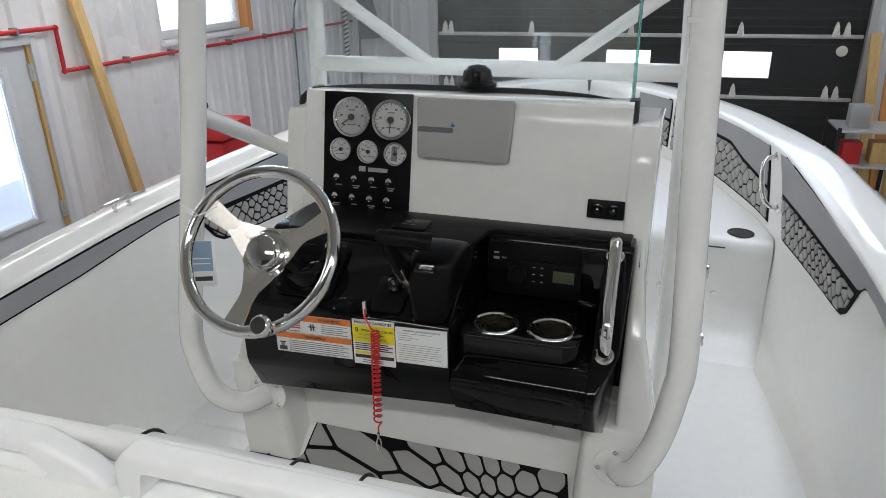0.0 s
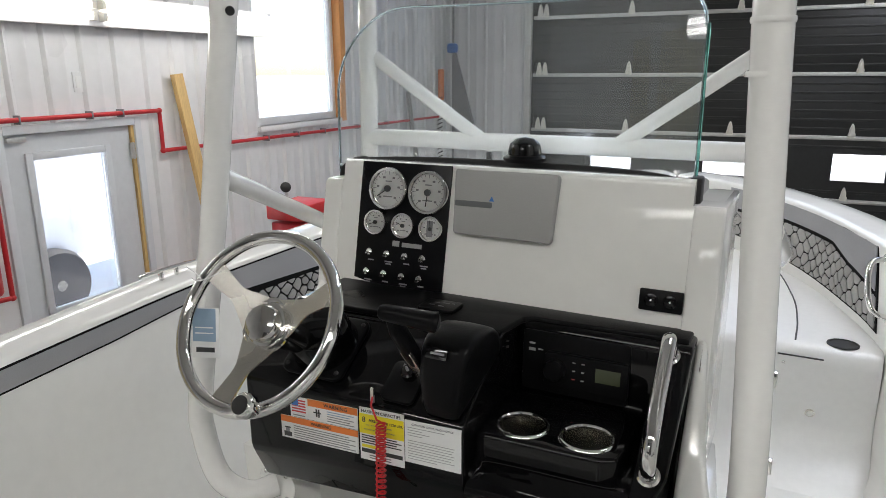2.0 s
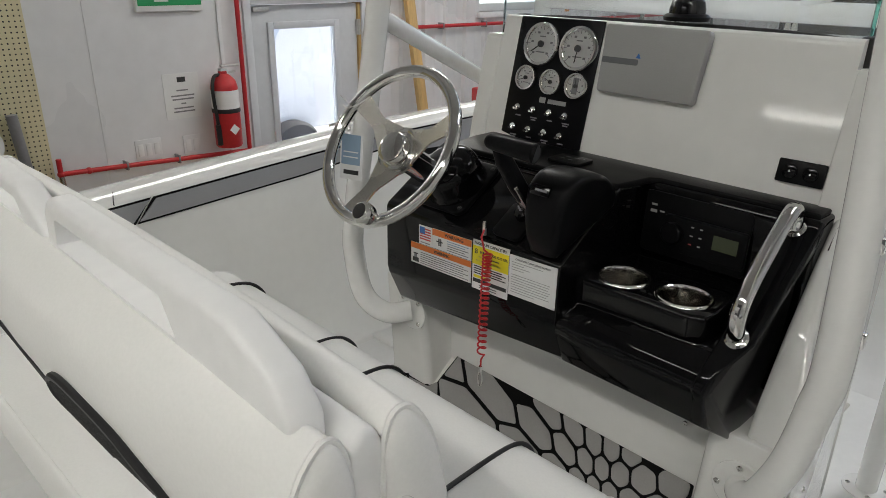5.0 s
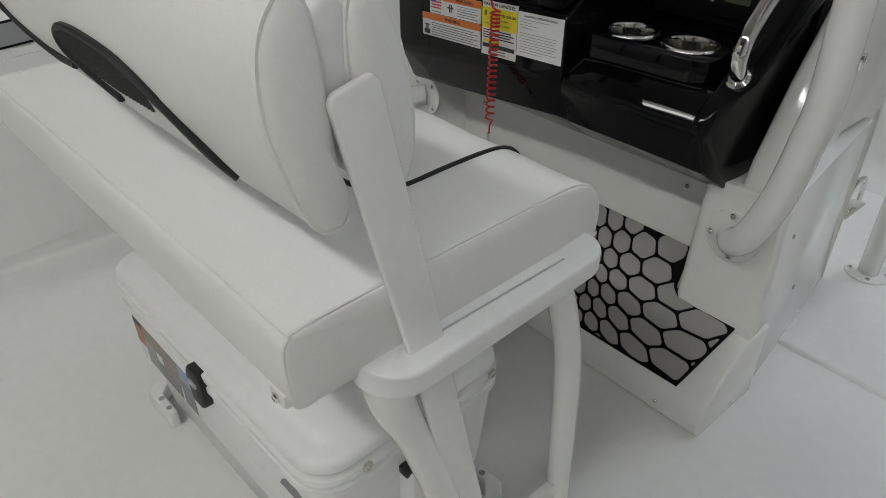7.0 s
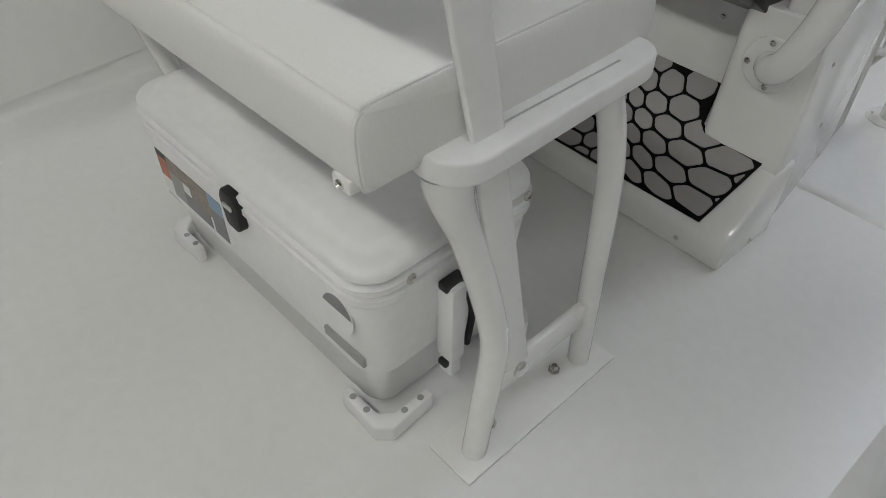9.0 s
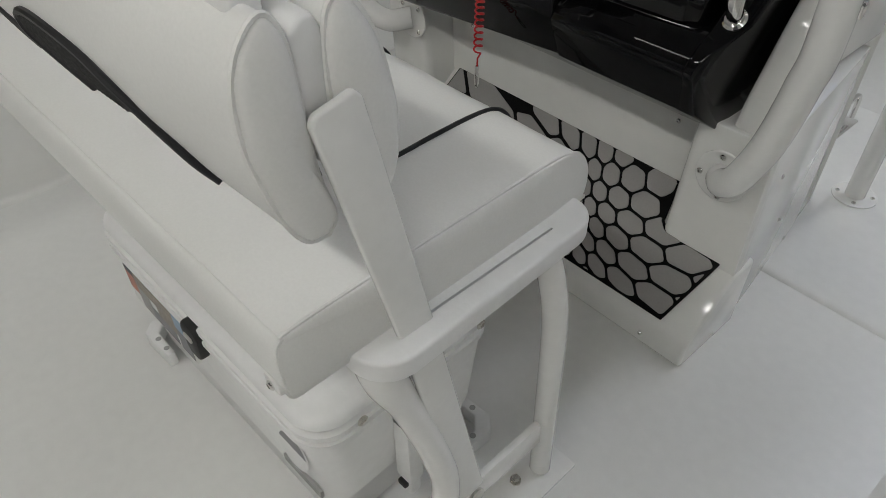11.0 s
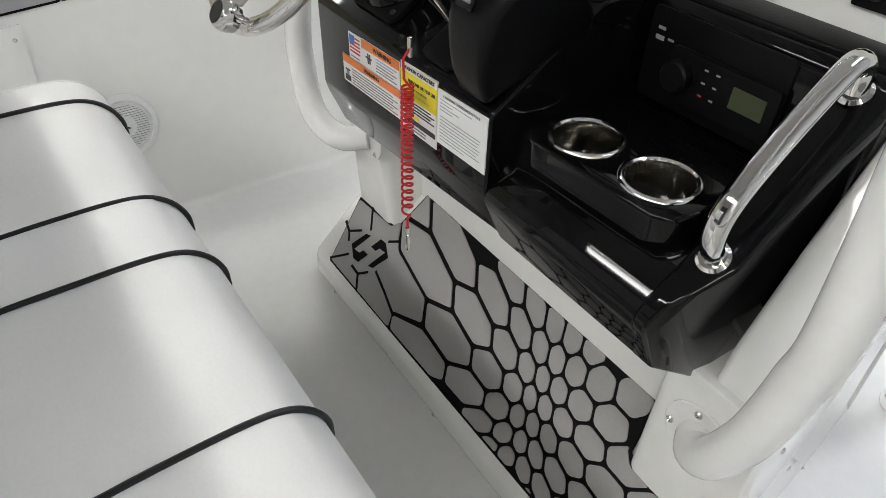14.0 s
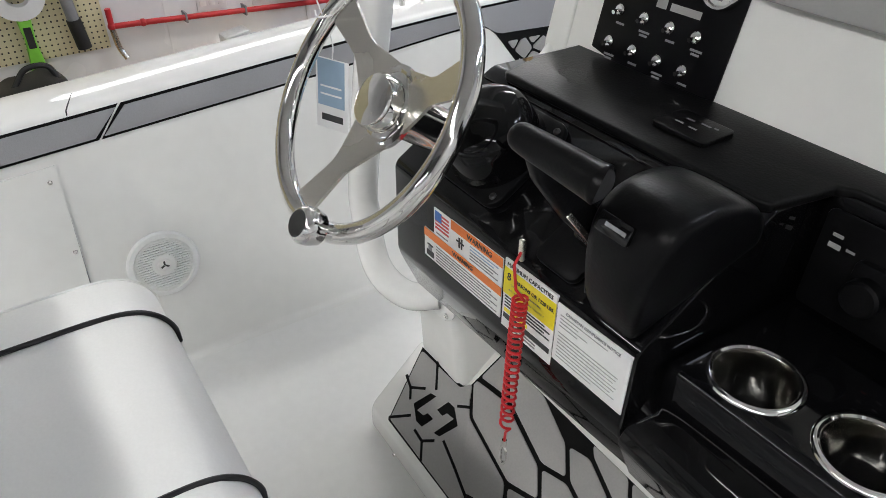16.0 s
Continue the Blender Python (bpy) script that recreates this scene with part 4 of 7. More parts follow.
hull = thing("boat_hull", (BC, 0.8, -0.55), "white fibreglass open boat hull with glossy liner", "boat")
for side, nm in ((-1, "port_liner"), (1, "starboard_liner")):
    bm = B()
    rows = []
    for y in STATIONS:
        depth, cove = rim(y) + 0.02, (0.014 if side < 0 else 0.09)
        row = [wall_at(side, y, d) for d in (0.0, 0.03, 0.08, 0.2, 0.3)]
        foot = wall_at(side, y, depth - 0.022)
        for a in range(0, 91, 15):
            c, h = 1 - math.cos(radians(a)), 1 - math.sin(radians(a))
            row.append(Vector((foot.x - side * (cove * c - lean(y, side) * cove * h), y, 0.002 + cove * h)))
        row.append(row[-1] + Vector((-side * 0.03, 0, -0.006)))
        rows.append([bm.verts.new(p) for p in row])
    for a, b in zip(rows, rows[1:]):
        for k in range(len(a) - 1):
            bm.faces.new((a[k], b[k], b[k + 1], a[k + 1]))
    bmesh.ops.recalc_face_normals(bm, faces=bm.faces[:])
    part(nm, bm, GEL, hull, smooth=60)
    # gunwale cap, rounded, with a rub rail at its outer edge
    bm = B()
    rows = []
    for y in STATIONS:
        h, z = half(y), rim(y)
        dh = (half(y + 0.03) - half(y - 0.03)) / 0.06
        n = Vector((1, -dh, 0)).normalized()
        sec = [(-0.014, -0.045), (-0.016, -0.004), (-0.008, 0.006), (0.01, 0.009), (0.08, 0.016), (0.135, 0.014), (0.16, 0.004), (0.172, -0.02), (0.172, -0.06), (0.155, -0.075), (0.15, -0.4), (0.02, -0.85)]
        row = [(BC + side * max(0.0, h + n.x * o), y + n.y * o, z + q) for o, q in sec]
        keel = -1.01 + 0.5 * max(0.0, (y - 3.2) / 1.2) ** 2
        row += [(BC + side * 0.55 * h, y, (row[-1][2] + keel) / 2 - 0.06), (BC, y, keel)]
        rows.append([bm.verts.new(p) for p in row])
    for a, b in zip(rows, rows[1:]):
        for k in range(len(a) - 1):
            bm.faces.new((a[k], b[k], b[k + 1], a[k + 1]))
    bmesh.ops.recalc_face_normals(bm, faces=bm.faces[:])
    part("gunwale", bm, GEL, hull, smooth=50)
    bm = B()
    pts = []
    for y in STATIONS[::2]:
        h = half(y)
        dh = (half(y + 0.03) - half(y - 0.03)) / 0.06
        n = Vector((1, -dh, 0)).normalized()
        pts.append((BC + side * max(0.0, h + n.x * 0.177), y + n.y * 0.177, rim(y) - 0.04))
    tube(bm, pts, 0.016, 8, 2)
    part("rub_rail", bm, RUBBER, hull)
for side in (-1, 1):
    bm = B()
    z = rim(0.93)
    tube(bm, [(BC + side * (half(0.93) + o), 0.93 + o * 0.35, z + q) for o, q in ((-0.0165, -0.01), (-0.009, 0.0065), (0.01, 0.0095), (0.06, 0.0143))], 0.0016, 6, 0)
    part("cap_joint", bm, INK, hull, "thin dark joint across the gunwale")
bm = B()
box(bm, BC - 1.2, BC + 1.2, -2.26, -2.18, -0.5, 0.42, 0.02)
part("transom", bm, GEL, hull)


def deck_strip(y0, y1, z, step=0.1):
    bm = B()
    rows = []
    y = y0
    while y < y1 + 1e-6:
        rows.append([bm.verts.new((BC + k * max(0.005, half(y) - lean(y, k) * (rim(y) - z) - 0.008), y, z)) for k in (-1, -0.6, -0.2, 0.2, 0.6, 1)])
        y += step
    for a, b in zip(rows, rows[1:]):
        for k in range(5):
            bm.faces.new((a[k], a[k + 1], b[k + 1], b[k]))
    return bm


part("deck", deck_strip(-2.2, 1.7, 0.0, 0.1), DECK, hull, "white non-skid cockpit deck", 0)
bm = deck_strip(1.7, 2.9, 0.007, 0.1)
prism(bm, [(1.692, 0.0), (1.696, 0.006), (1.703, 0.0095), (1.712, 0.0095), (1.718, 0.0)], "x", BC - 0.94, BC + 0.94)
part("forward_deck", bm, DECK, hull, "raised forward deck with a low lip", 40)
PZ = 0.425
bm = deck_strip(2.93, 4.38, PZ, 0.05)
prof = [(2.58, -0.002), (2.60, 0.0085), (2.68, 0.022), (2.75, 0.055), (2.795, 0.11), (2.815, 0.17), (2.82, 0.24), (2.82, PZ - 0.06), (2.826, PZ - 0.028), (2.84, PZ - 0.008), (2.86, PZ), (2.93, PZ), (2.93, -0.002)]
prism(bm, prof, "x", BC - 0.93, BC + 0.93)
plat = part("bow_platform", bm, DECK, hull, "raised white bow platform", 40)
for s in (1, -1):
    bm = B()
    tube(bm, [(BC + s * x, y, PZ + 0.0012) for x, y in ((0.26, 4.2), (0.42, 4.1), (0.56, 3.85), (0.65, 3.4), (0.672, 3.1), (0.67, 2.88))], 0.003, 6, 6)
    part("hatch_seam", bm, INK, plat, "thin dark hatch seam")
    bm = B()
    lathe(bm, [(0.05, PZ + 0.0005), (0.05, PZ + 0.004), (0.043, PZ + 0.006), (0.04, PZ + 0.0025), (0, PZ + 0.0025)], Matrix.Translation((BC + s * 0.815, 2.90, 0)), 24)
    part("drink_hole", bm, RUBBER, plat, "black round drink holder")
screws(plat, [((x, 2.818, z), (0, -1, 0)) for x, z in ((0.505, 0.36), (0.60, 0.36), (-0.58, 0.36), (-0.67, 0.36))])
bm = B()
tube(bm, [(BC + 0.62, 2.818, PZ - 0.035), (BC + 0.76, 2.818, PZ - 0.035)], 0.003, 6, 0)
part("lid_gap", bm, INK, plat, "dark gap under the hatch lid")
for x, z in ((0.496, 0.20), (0.70, 0.19)):
    bm = B()
    lathe(bm, [(0.016, 0), (0.016, 0.003), (0.011, 0.004), (0.010, 0.002), (0, 0.002)], facing((x, 2.819, z), (0, -1, 0)), 18)
    part("latch", bm, BRUSH, plat, "small round flush latch")


def pad(side, rows_top, rows_low, name, label, hexes, hex_from=None, groove=0.007, field=None):
    """A foam pad on the hull side: y stations with a top and bottom depth below the gunwale."""
    outline = [(y, d) for y, d in rows_top] + [(y, d) for y, d in reversed(rows_low)]
    if area2(outline) < 0:
        outline = outline[::-1]
    fn = lambda u, v, o: wall_at(side, u, v, o + 0.001)
    ob = thing(name, tuple(wall_at(side, rows_top[0][0], rows_top[0][1])), label, "pad", "hull side pads")

    def sheet(poly, lo, hi, m, nm, lab=""):
        bm = B()
        strip(bm, poly, fn, lo, hi)
        return part(nm, bm, m, ob, lab, 50)
    sheet((rows_top, rows_low), 0.0, 0.003, EVAB, "black_backing")
    g = 0.006
    top_in = [(y, d + g) for y, d in rows_top]
    mid = hex_from if hex_from else [(y, d - g) for y, d in rows_low]
    top_in[0] = (top_in[0][0] + g, top_in[0][1])
    top_in[-1] = (top_in[-1][0] - g, top_in[-1][1])
    mid2 = [(y, d) for y, d in mid]
    mid2[0] = (mid2[0][0] + g, mid2[0][1])
    mid2[-1] = (mid2[-1][0] - g, mid2[-1][1])
    sheet((top_in, mid2), 0.002, 0.0065, PADG, "grey_band")
    if hexes:
        lowin = [(y, d - g) for y, d in rows_low]
        poly = [(y, d + 0.016) for y, d in hex_from] + lowin[::-1]
        poly[0] = (poly[0][0] + g, poly[0][1])
        if field:
            poly = field
        if area2(poly) < 0:
            poly = poly[::-1]
        bm = B()
        for c in cells(poly, hexes, groove):
            raised(bm, c, fn, 0.002, 0.0065)
        bmesh.ops.recalc_face_normals(bm, faces=bm.faces[:])
        part("cell_pattern", bm, EVA, ob, "grey cells cut by black grooves", 40)
    return ob


def strip(bm, rows, fn, lo, hi):
    """A sheet between two lines of (u, v), refined along u, with thickness."""
    top, low = rows
    n = max(2, int(abs(top[-1][0] - top[0][0]) / 0.02))
    grid = []
    for i in range(n + 1):
        t = i / n
        ut = top[0][0] + (top[-1][0] - top[0][0]) * t
        ul = low[0][0] + (low[-1][0] - low[0][0]) * t
        vt, vl = lerp(ut, top), lerp(ul, low)
        col = []
        for k in range(4):
            q = k / 3
            col.append((ut + (ul - ut) * q, vt + (vl - vt) * q))
        grid.append(col)
    hi_v = [[bm.verts.new(fn(*p, hi)) for p in col] for col in grid]
    lo_v = [[bm.verts.new(fn(*p, lo)) for p in col] for col in grid]
    fs = []
    for a, b in zip(hi_v, hi_v[1:]):
        for k in range(3):
            fs.append(bm.faces.new((a[k], b[k], b[k + 1], a[k + 1])))
    for k in (0, 3):
        for i in range(n):
            fs.append(bm.faces.new((hi_v[i][k], hi_v[i + 1][k], lo_v[i + 1][k], lo_v[i][k])))
    for i in (0, n):
        for k in range(3):
            fs.append(bm.faces.new((hi_v[i][k], hi_v[i][k + 1], lo_v[i][k + 1], lo_v[i][k])))
    bmesh.ops.recalc_face_normals(bm, faces=fs)


def warp_seeds(cx, cy, a, k, n, sx=1.0, sy=1.0, twist=0.0):
    """Seeds of a honeycomb that widens away from its centre."""
    out = []
    for i in range(-n, n + 1):
        for j in range(-n, n + 1):
            x, y = (i + 0.5 * j), j * 0.866
            r = math.hypot(x, y)
            if r > n:
                continue
            f = a * (math.exp(k * r) - 1) / (k * r) if r > 0 else 0
            jx, jy = random.uniform(-0.2, 0.2), random.uniform(-0.2, 0.2)
            out.append((cx + sx * f * (x + jx), cy + sy * f * (y + jy)))
    return out


for side in (-1, 1):
    pad(side, [(-1.6, 0.004), (1.024, 0.004)], [(-1.6, 0.066), (0.969, 0.066)], "coaming_pad", "grey foam coaming strip with black edge under the gunwale", None)
    seeds = warp_seeds(2.36, 0.17, 0.034, 0.07, 13, 1.25, 0.9)
    pad(side, [(1.03, 0.004), (2.975, 0.004)],
        [(0.975, 0.066), (1.5, 0.066), (1.86, 0.052), (1.94, 0.054), (1.98, 0.075), (2.02, 0.13), (2.06, 0.185), (2.10, 0.212), (2.16, 0.220), (2.76, 0.275)],
        "bow_pad", "grey foam coaming pad that widens into black-lined cells at the bow", seeds,
        [(0.975, 0.060), (1.5, 0.060), (1.86, 0.046), (1.94, 0.048), (1.99, 0.082), (2.3, 0.102), (2.87, 0.13)],
        field=[(2.02, 0.108), (2.3, 0.118), (2.865, 0.146), (2.765, 0.268), (2.16, 0.213), (2.11, 0.206), (2.07, 0.18)])
    seeds = warp_seeds(3.47, 0.19, 0.030, 0.15, 9, 1.9, 0.95)
    pad(side, [(3.09, 0.006), (3.95, 0.008)], [(2.975, 0.288), (3.5, 0.283), (3.95, 0.265)], "bow_pad", "grey foam pad with black-lined cells on the bow side", seeds,
        [(3.045, 0.16), (3.3, 0.125), (3.45, 0.085), (3.95, 0.085)], groove=0.006, field=[(3.035, 0.178), (3.31, 0.141), (3.46, 0.101), (3.944, 0.101), (3.944, 0.261), (3.5, 0.276), (2.99, 0.281)])
    seeds = warp_seeds(4.06, 0.2, 0.036, 0.1, 6, 1.6, 0.9)
    pad(side, [(3.972, 0.008), (4.21, 0.008)], [(3.972, 0.262), (4.21, 0.252)], "bow_pad", "short grey foam pad with black-lined cells at the stem", seeds,
        [(3.972, 0.11), (4.21, 0.115)], groove=0.006, field=[(3.978, 0.126), (4.204, 0.131), (4.204, 0.246), (3.978, 0.256)])

# chrome grab handles beside the bow pads
for side in (-1, 1):
    g = thing("grab_handle", tuple(wall_at(side, 2.95, 0.12)), "polished steel grab handle on the bow side", "handle", "bow handles")
    bm = B()
    a, b = wall_at(side, 3.02, 0.032, 0.0), wall_at(side, 2.90, 0.205, 0.0)
    a2, b2 = wall_at(side, 2.995, 0.05, 0.05), wall_at(side, 2.905, 0.185, 0.05)
    m2 = wall_at(side, 2.945, 0.115, 0.064)
    tube(bm, [a, a2, m2, b2, b], 0.0095, 12, 8)
    part("bar", bm, CHROME, g)
    nrm = (wall_at(side, 3.0, 0.1, 0.1) - wall_at(side, 3.0, 0.1, 0.0)).normalized()
    for p in (a, b):
        bm = B()
        lathe(bm, [(0.018, 0), (0.018, 0.003), (0.012, 0.006), (0, 0.006)], facing(p, nrm), 18)
        part("flange", bm, CHROME, g)

# cleats on the gunwales
for side in (-1, 1):
    c = thing("cleat", (BC + side * 1.115, 1.79, rim(1.79) + 0.015), "low polished steel cleat on the gunwale", "cleat", "cleats")
    zc = rim(1.79) + 0.012
    xc = BC + side * 1.12
    bm = B()
    tube(bm, [(xc, 1.68, zc + 0.028), (xc, 1.73, zc + 0.03), (xc, 1.79, zc + 0.03), (xc, 1.85, zc + 0.03), (xc, 1.90, zc + 0.028)], lambda t: 0.009 - 0.004 * abs(2 * t - 1), 10, 6)
    part("horn_bar", bm, CHROME, c)
    for y in (1.76, 1.82):
        bm = B()
        tube(bm, [(xc, y, zc - 0.005), (xc, y, zc + 0.03)], 0.008, 10, 0)
        part("stem", bm, CHROME, c)

# round hull speaker on the port side
sp = thing("hull_speaker", (-1.05, 1.02, 0.25), "round white hull speaker with slotted grille", "speaker")
sm = facing(wall_at(-1, 1.02, rim(1.02) - 0.262), (1, 0, 0.12)) @ Matrix.Diagonal((0.93, 0.93, 1, 1))
bm = B()
lathe(bm, [(0.062, 0.0), (0.088, 0.0), (0.088, 0.006), (0.084, 0.011), (0.074, 0.012), (0.07, 0.008), (0.062, 0.008)], sm, 36, False)
part("bezel", bm, ROTO, sp)
bm = B()
lathe(bm, [(0.071, 0.004), (0, 0.004)], sm, 30)
part("cone", bm, INK, sp)
for k in range(-10, 11):
    w = math.sqrt(max(0.0, 0.07 ** 2 - (k * 0.0066) ** 2))
    bm = B()
    plate(bm, sm @ Matrix.Translation((0, k * 0.0066, 0.006)), 2 * w, 0.0047, 0.004, 0.0006)
    part("grille_slat", bm, ROTO, sp)
bm = B()
lathe(bm, [(0.029, 0.004), (0.029, 0.0105), (0.027, 0.0112), (0.017, 0.0112), (0.0165, 0.014), (0.014, 0.0145), (0.013, 0.0125), (0, 0.0125)], sm, 28)
part("centre_cap", bm, ROTO, sp)
bm = B()
for a in (90, 210, 330):
    plate(bm, sm @ pose(0, 0, 0.0128, 0, 0, a) @ Matrix.Translation((0.006, 0, 0)), 0.010, 0.0045, 0.0008)
part("cap_mark", bm, INK, sp)

# access panel aft of the speaker
ap = thing("access_panel", (-1.04, 0.4, 0.3), "white access panel on the port hull side", "panel")
bm = B()
rows = []
fs = lambda u, v, o: wall_at(-1, u, v, o)
strip(bm, ([(-0.3, 0.09), (0.875, 0.09)], [(-0.3, 0.56), (0.85, 0.56)]), fs, 0.0, 0.006)
part("panel", bm, GEL, ap)
bm = B()
tube(bm, [wall_at(-1, 0.872 - 0.02 * k / 6, 0.09 + 0.47 * k / 6, 0.003) for k in range(7)], 0.0022, 6, 0)
part("edge_line", bm, INKG, ap, "thin dark panel edge")
screws(ap, [(wall_at(-1, 0.855, d, 0.006), (1, 0, 0.1)) for d in (0.12, 0.28, 0.45)], 0.005)

# ---- the console ----
con = thing("console", (0.02, 1.7, 0.0), "white fibreglass centre console", "console")
CX0, CX1 = -0.44, 0.462
bm = B()
prof = [(1.50, 0.0), (1.50, 0.5), (1.60, 0.5), (1.63, 0.845), (1.6905, 1.124), (1.694, 1.131), (1.702, 1.134), (1.84, 1.118), (1.90, 1.105), (2.0, 0.9), (2.02, 0.0)]
prism(bm, prof, "x", CX0, CX1, 0.012, 3)
for v in bm.verts:
    if v.co.y > 1.8 and v.co.z < 1.0:
        v.co.x *= 0.94
for a, b in ((CX0 - 0.1, -0.394), (0.408, CX1 + 0.1)):
    notch = B()
    box(notch, a, b, 1.4, 2.1, 1.085, 1.3)
    bm = cut(bm, notch)
part("body", bm, GEL, con, smooth=40)
# raised side borders of the gauge face
for x0, x1 in ((CX0 - 0.006, -0.396), (0.410, CX1 + 0.006)):
    bm = B()
    prism(bm, [(1.60, 0.5), (1.625, 0.845), (1.676, 1.078), (1.684, 1.087), (1.95, 1.080), (1.95, 0.5)], "x", x0, x1, 0.005, 3)
    part("side_border", bm, GEL, con)
# step with a sloping tread
bm = B()
prism(bm, [(1.296, 0.0), (1.298, 0.055), (1.306, 0.072), (1.425, 0.186), (1.50, 0.186), (1.50, 0.0)], "x", -0.541, 0.539, 0.011, 4)
part("step", bm, GEL, con)
bm = B()
prism(bm, [(1.42, 0.18), (1.517, 0.272), (1.56, 0.272), (1.56, 0.18)], "x", -0.40, 0.40)
part("tread_top", bm, GEL, con)
# side columns that carry the frame's feet
for s, xi, xo in ((-1, -0.357, -0.517), (1, 0.346, 0.535)):
    r = 0.024
    poly = [(xi - s * 0.010, 1.90), (xi - s * 0.010, 1.515)] + [(xi + s * r * (1 - math.cos(radians(a))), 1.433 + r * (1 - math.sin(radians(a)))) for a in range(0, 91, 15)] + [(xo, 1.433), (xo, 1.46), (xo - s * 0.062, 1.90)]
    bm = B()
    prism(bm, poly if s > 0 else poly[::-1], "z", 0.0, 0.49, 0.010, 3)
    for v in bm.verts:
        if abs(v.co.x - xi) < 0.05:
            v.co.x += s * 0.115 * max(0.0, v.co.z - 0.2)
        if v.co.y < 1.5:
            v.co.y -= 0.14 * max(0.0, min(v.co.z, 0.41) - 0.2)
    part("column", bm, GEL, con)
for s, x0, x1 in ((-1, -0.514, CX0 + 0.02), (1, CX1 - 0.02, 0.532)):
    bm = B()
    prism(bm, [(1.441, 0.0), (1.441, 0.20), (1.413, 0.41), (1.410, 0.47), (1.43, 0.535), (1.50, 0.665), (1.58, 0.785), (1.63, 0.85), (1.68, 0.87), (2.0, 0.74), (2.02, 0.0)], "x", x0, x1, 0.012, 3)
    for v in bm.verts:
        if v.co.x * s > 0.48:
            v.co.x -= s * (max(0.0, v.co.y - 1.46) * 0.14 + min(0.046, max(0.0, v.co.z - 0.47) * 0.2))
    part("side_flare", bm, GEL, con)
for x, y, z, n in ((0.437, 1.2955, 0.028, (0, -1, 0.05)), (0.0, 1.294, 0.012, (0, -1, 0.2)), (-0.43, 1.294, 0.012, (0, -1, 0.2)), (0.5405, 1.405, 0.028, (1, 0, 0)), (0.489, 1.80, 0.03, (1, 0.14, 0)), (0.5345, 1.475, 0.40, (1, 0.14, 0)), (0.512, 1.63, 0.20, (1, 0.14, 0)), (-0.3, 1.499, 0.40, (0, -1, 0)), (0.30, 1.499, 0.40, (0, -1, 0))):
    screws(con, [((x, y, z), n)], 0.0055)
# chrome pull on the forward deck
pu = thing("hatch_pull", (0.345, 2.44, 0.007), "polished steel lift pull on the forward deck hatch", "handle")
bm = B()
tube(bm, [(0.345, 2.49, 0.022), (0.345, 2.485, 0.085), (0.345, 2.46, 0.105), (0.345, 2.41, 0.105), (0.345, 2.385, 0.085), (0.345, 2.38, 0.022)], 0.008, 10, 6)
part("bar", bm, CHROME, pu)
bm = B()
plate(bm, Matrix.Translation((0.345, 2.435, 0.007)), 0.04, 0.15, 0.003, 0.001, 0.01)
part("base_plate", bm, CHROME, pu)

# foot mat
mat_ob = thing("foot_mat", (0, 1.4, 0.17), "grey foam foot mat with black cell grooves on the console step", "mat")
TS = Vector((0, 0.725, 0.689)).normalized()
TN = Vector((0, -0.689, 0.725)).normalized()
T0 = Vector((0, 1.301, 0.073))


def tread(u, v, o):
    return Vector((u, 0, 0)) + T0 + TS * v + TN * (o + 0.0005)


OUT = [(-0.468, 0.006), (0.467, 0.012), (0.503, 0.172), (0.372, 0.178), (0.356, 0.192), (0.337, 0.284), (-0.345, 0.284), (-0.358, 0.188), (-0.374, 0.176), (-0.517, 0.168)]
bm = B()
raised(bm, OUT, tread, 0.0, 0.004)
bmesh.ops.recalc_face_normals(bm, faces=bm.faces[:])
part("black_backing", bm, EVAB, mat_ob)


KU = ((0.19443, 0.00215, 0.0013, -0.00015, -0.00012), (0.03526, -0.00445, 0.00075, 0.00037), (0.00481, -0.00102, -0.00053), (0.00171, 0.00047), (-0.00029,))
KV = ((0.13832, -0.03751, 0.0009, -0.00044, 0.00008), (0.00522, 0.00006, 0.0011, -0.00014), (-0.00097, -0.00177, 0.00007), (0.00054, -0.00002), (0.00011,))


def honeycomb(p, q):
    """A point of the mat for a place in a honeycomb lattice that widens away from its centre."""
    return tuple(sum(c * p ** i * q ** j for i, row in enumerate(k) for j, c in enumerate(row)) for k in (KU, KV))


def hexagon(p, q):
    third = 1 / 3
    return [honeycomb(p + a * third, q + b * third) for a, b in ((1, -1), (-1, -2), (-2, -1), (-1, 1), (1, 2), (2, 1))]


def inside(poly, a, b, gap):
    nx, ny = (b[1] - a[1]), -(b[0] - a[0])
    d = math.hypot(nx, ny)
    nx, ny = nx / d, ny / d
    return clip_half(poly, nx, ny, nx * a[0] + ny * a[1] - gap)


inn = inset(OUT, 0.0055)
LATTICE = {5: (1, 3), 4: (1, 3), 3: (0, 3), 2: (-2, 4), 1: (-2, 4), 0: (-3, 4), -1: (-3, 3), -2: (-3, 2), -3: (-3, 1), -4: (-3, 1), -5: (-2, -1), -6: (-2, -2)}
GAP = 0.0032
pieces = []
for p, (q0, q1) in LATTICE.items():
    for q in range(q0, q1 + 1):
        hx = hexagon(p, q)
        if area2(hx) < 0:
            hx = hx[::-1]
        poly = inn
        for k in range(6):
            poly = inside(poly, hx[k], hx[(k + 1) % 6], GAP + 0.0006 * max(0, -p - 2))
            if len(poly) < 3:
                break
        pieces.append(poly)
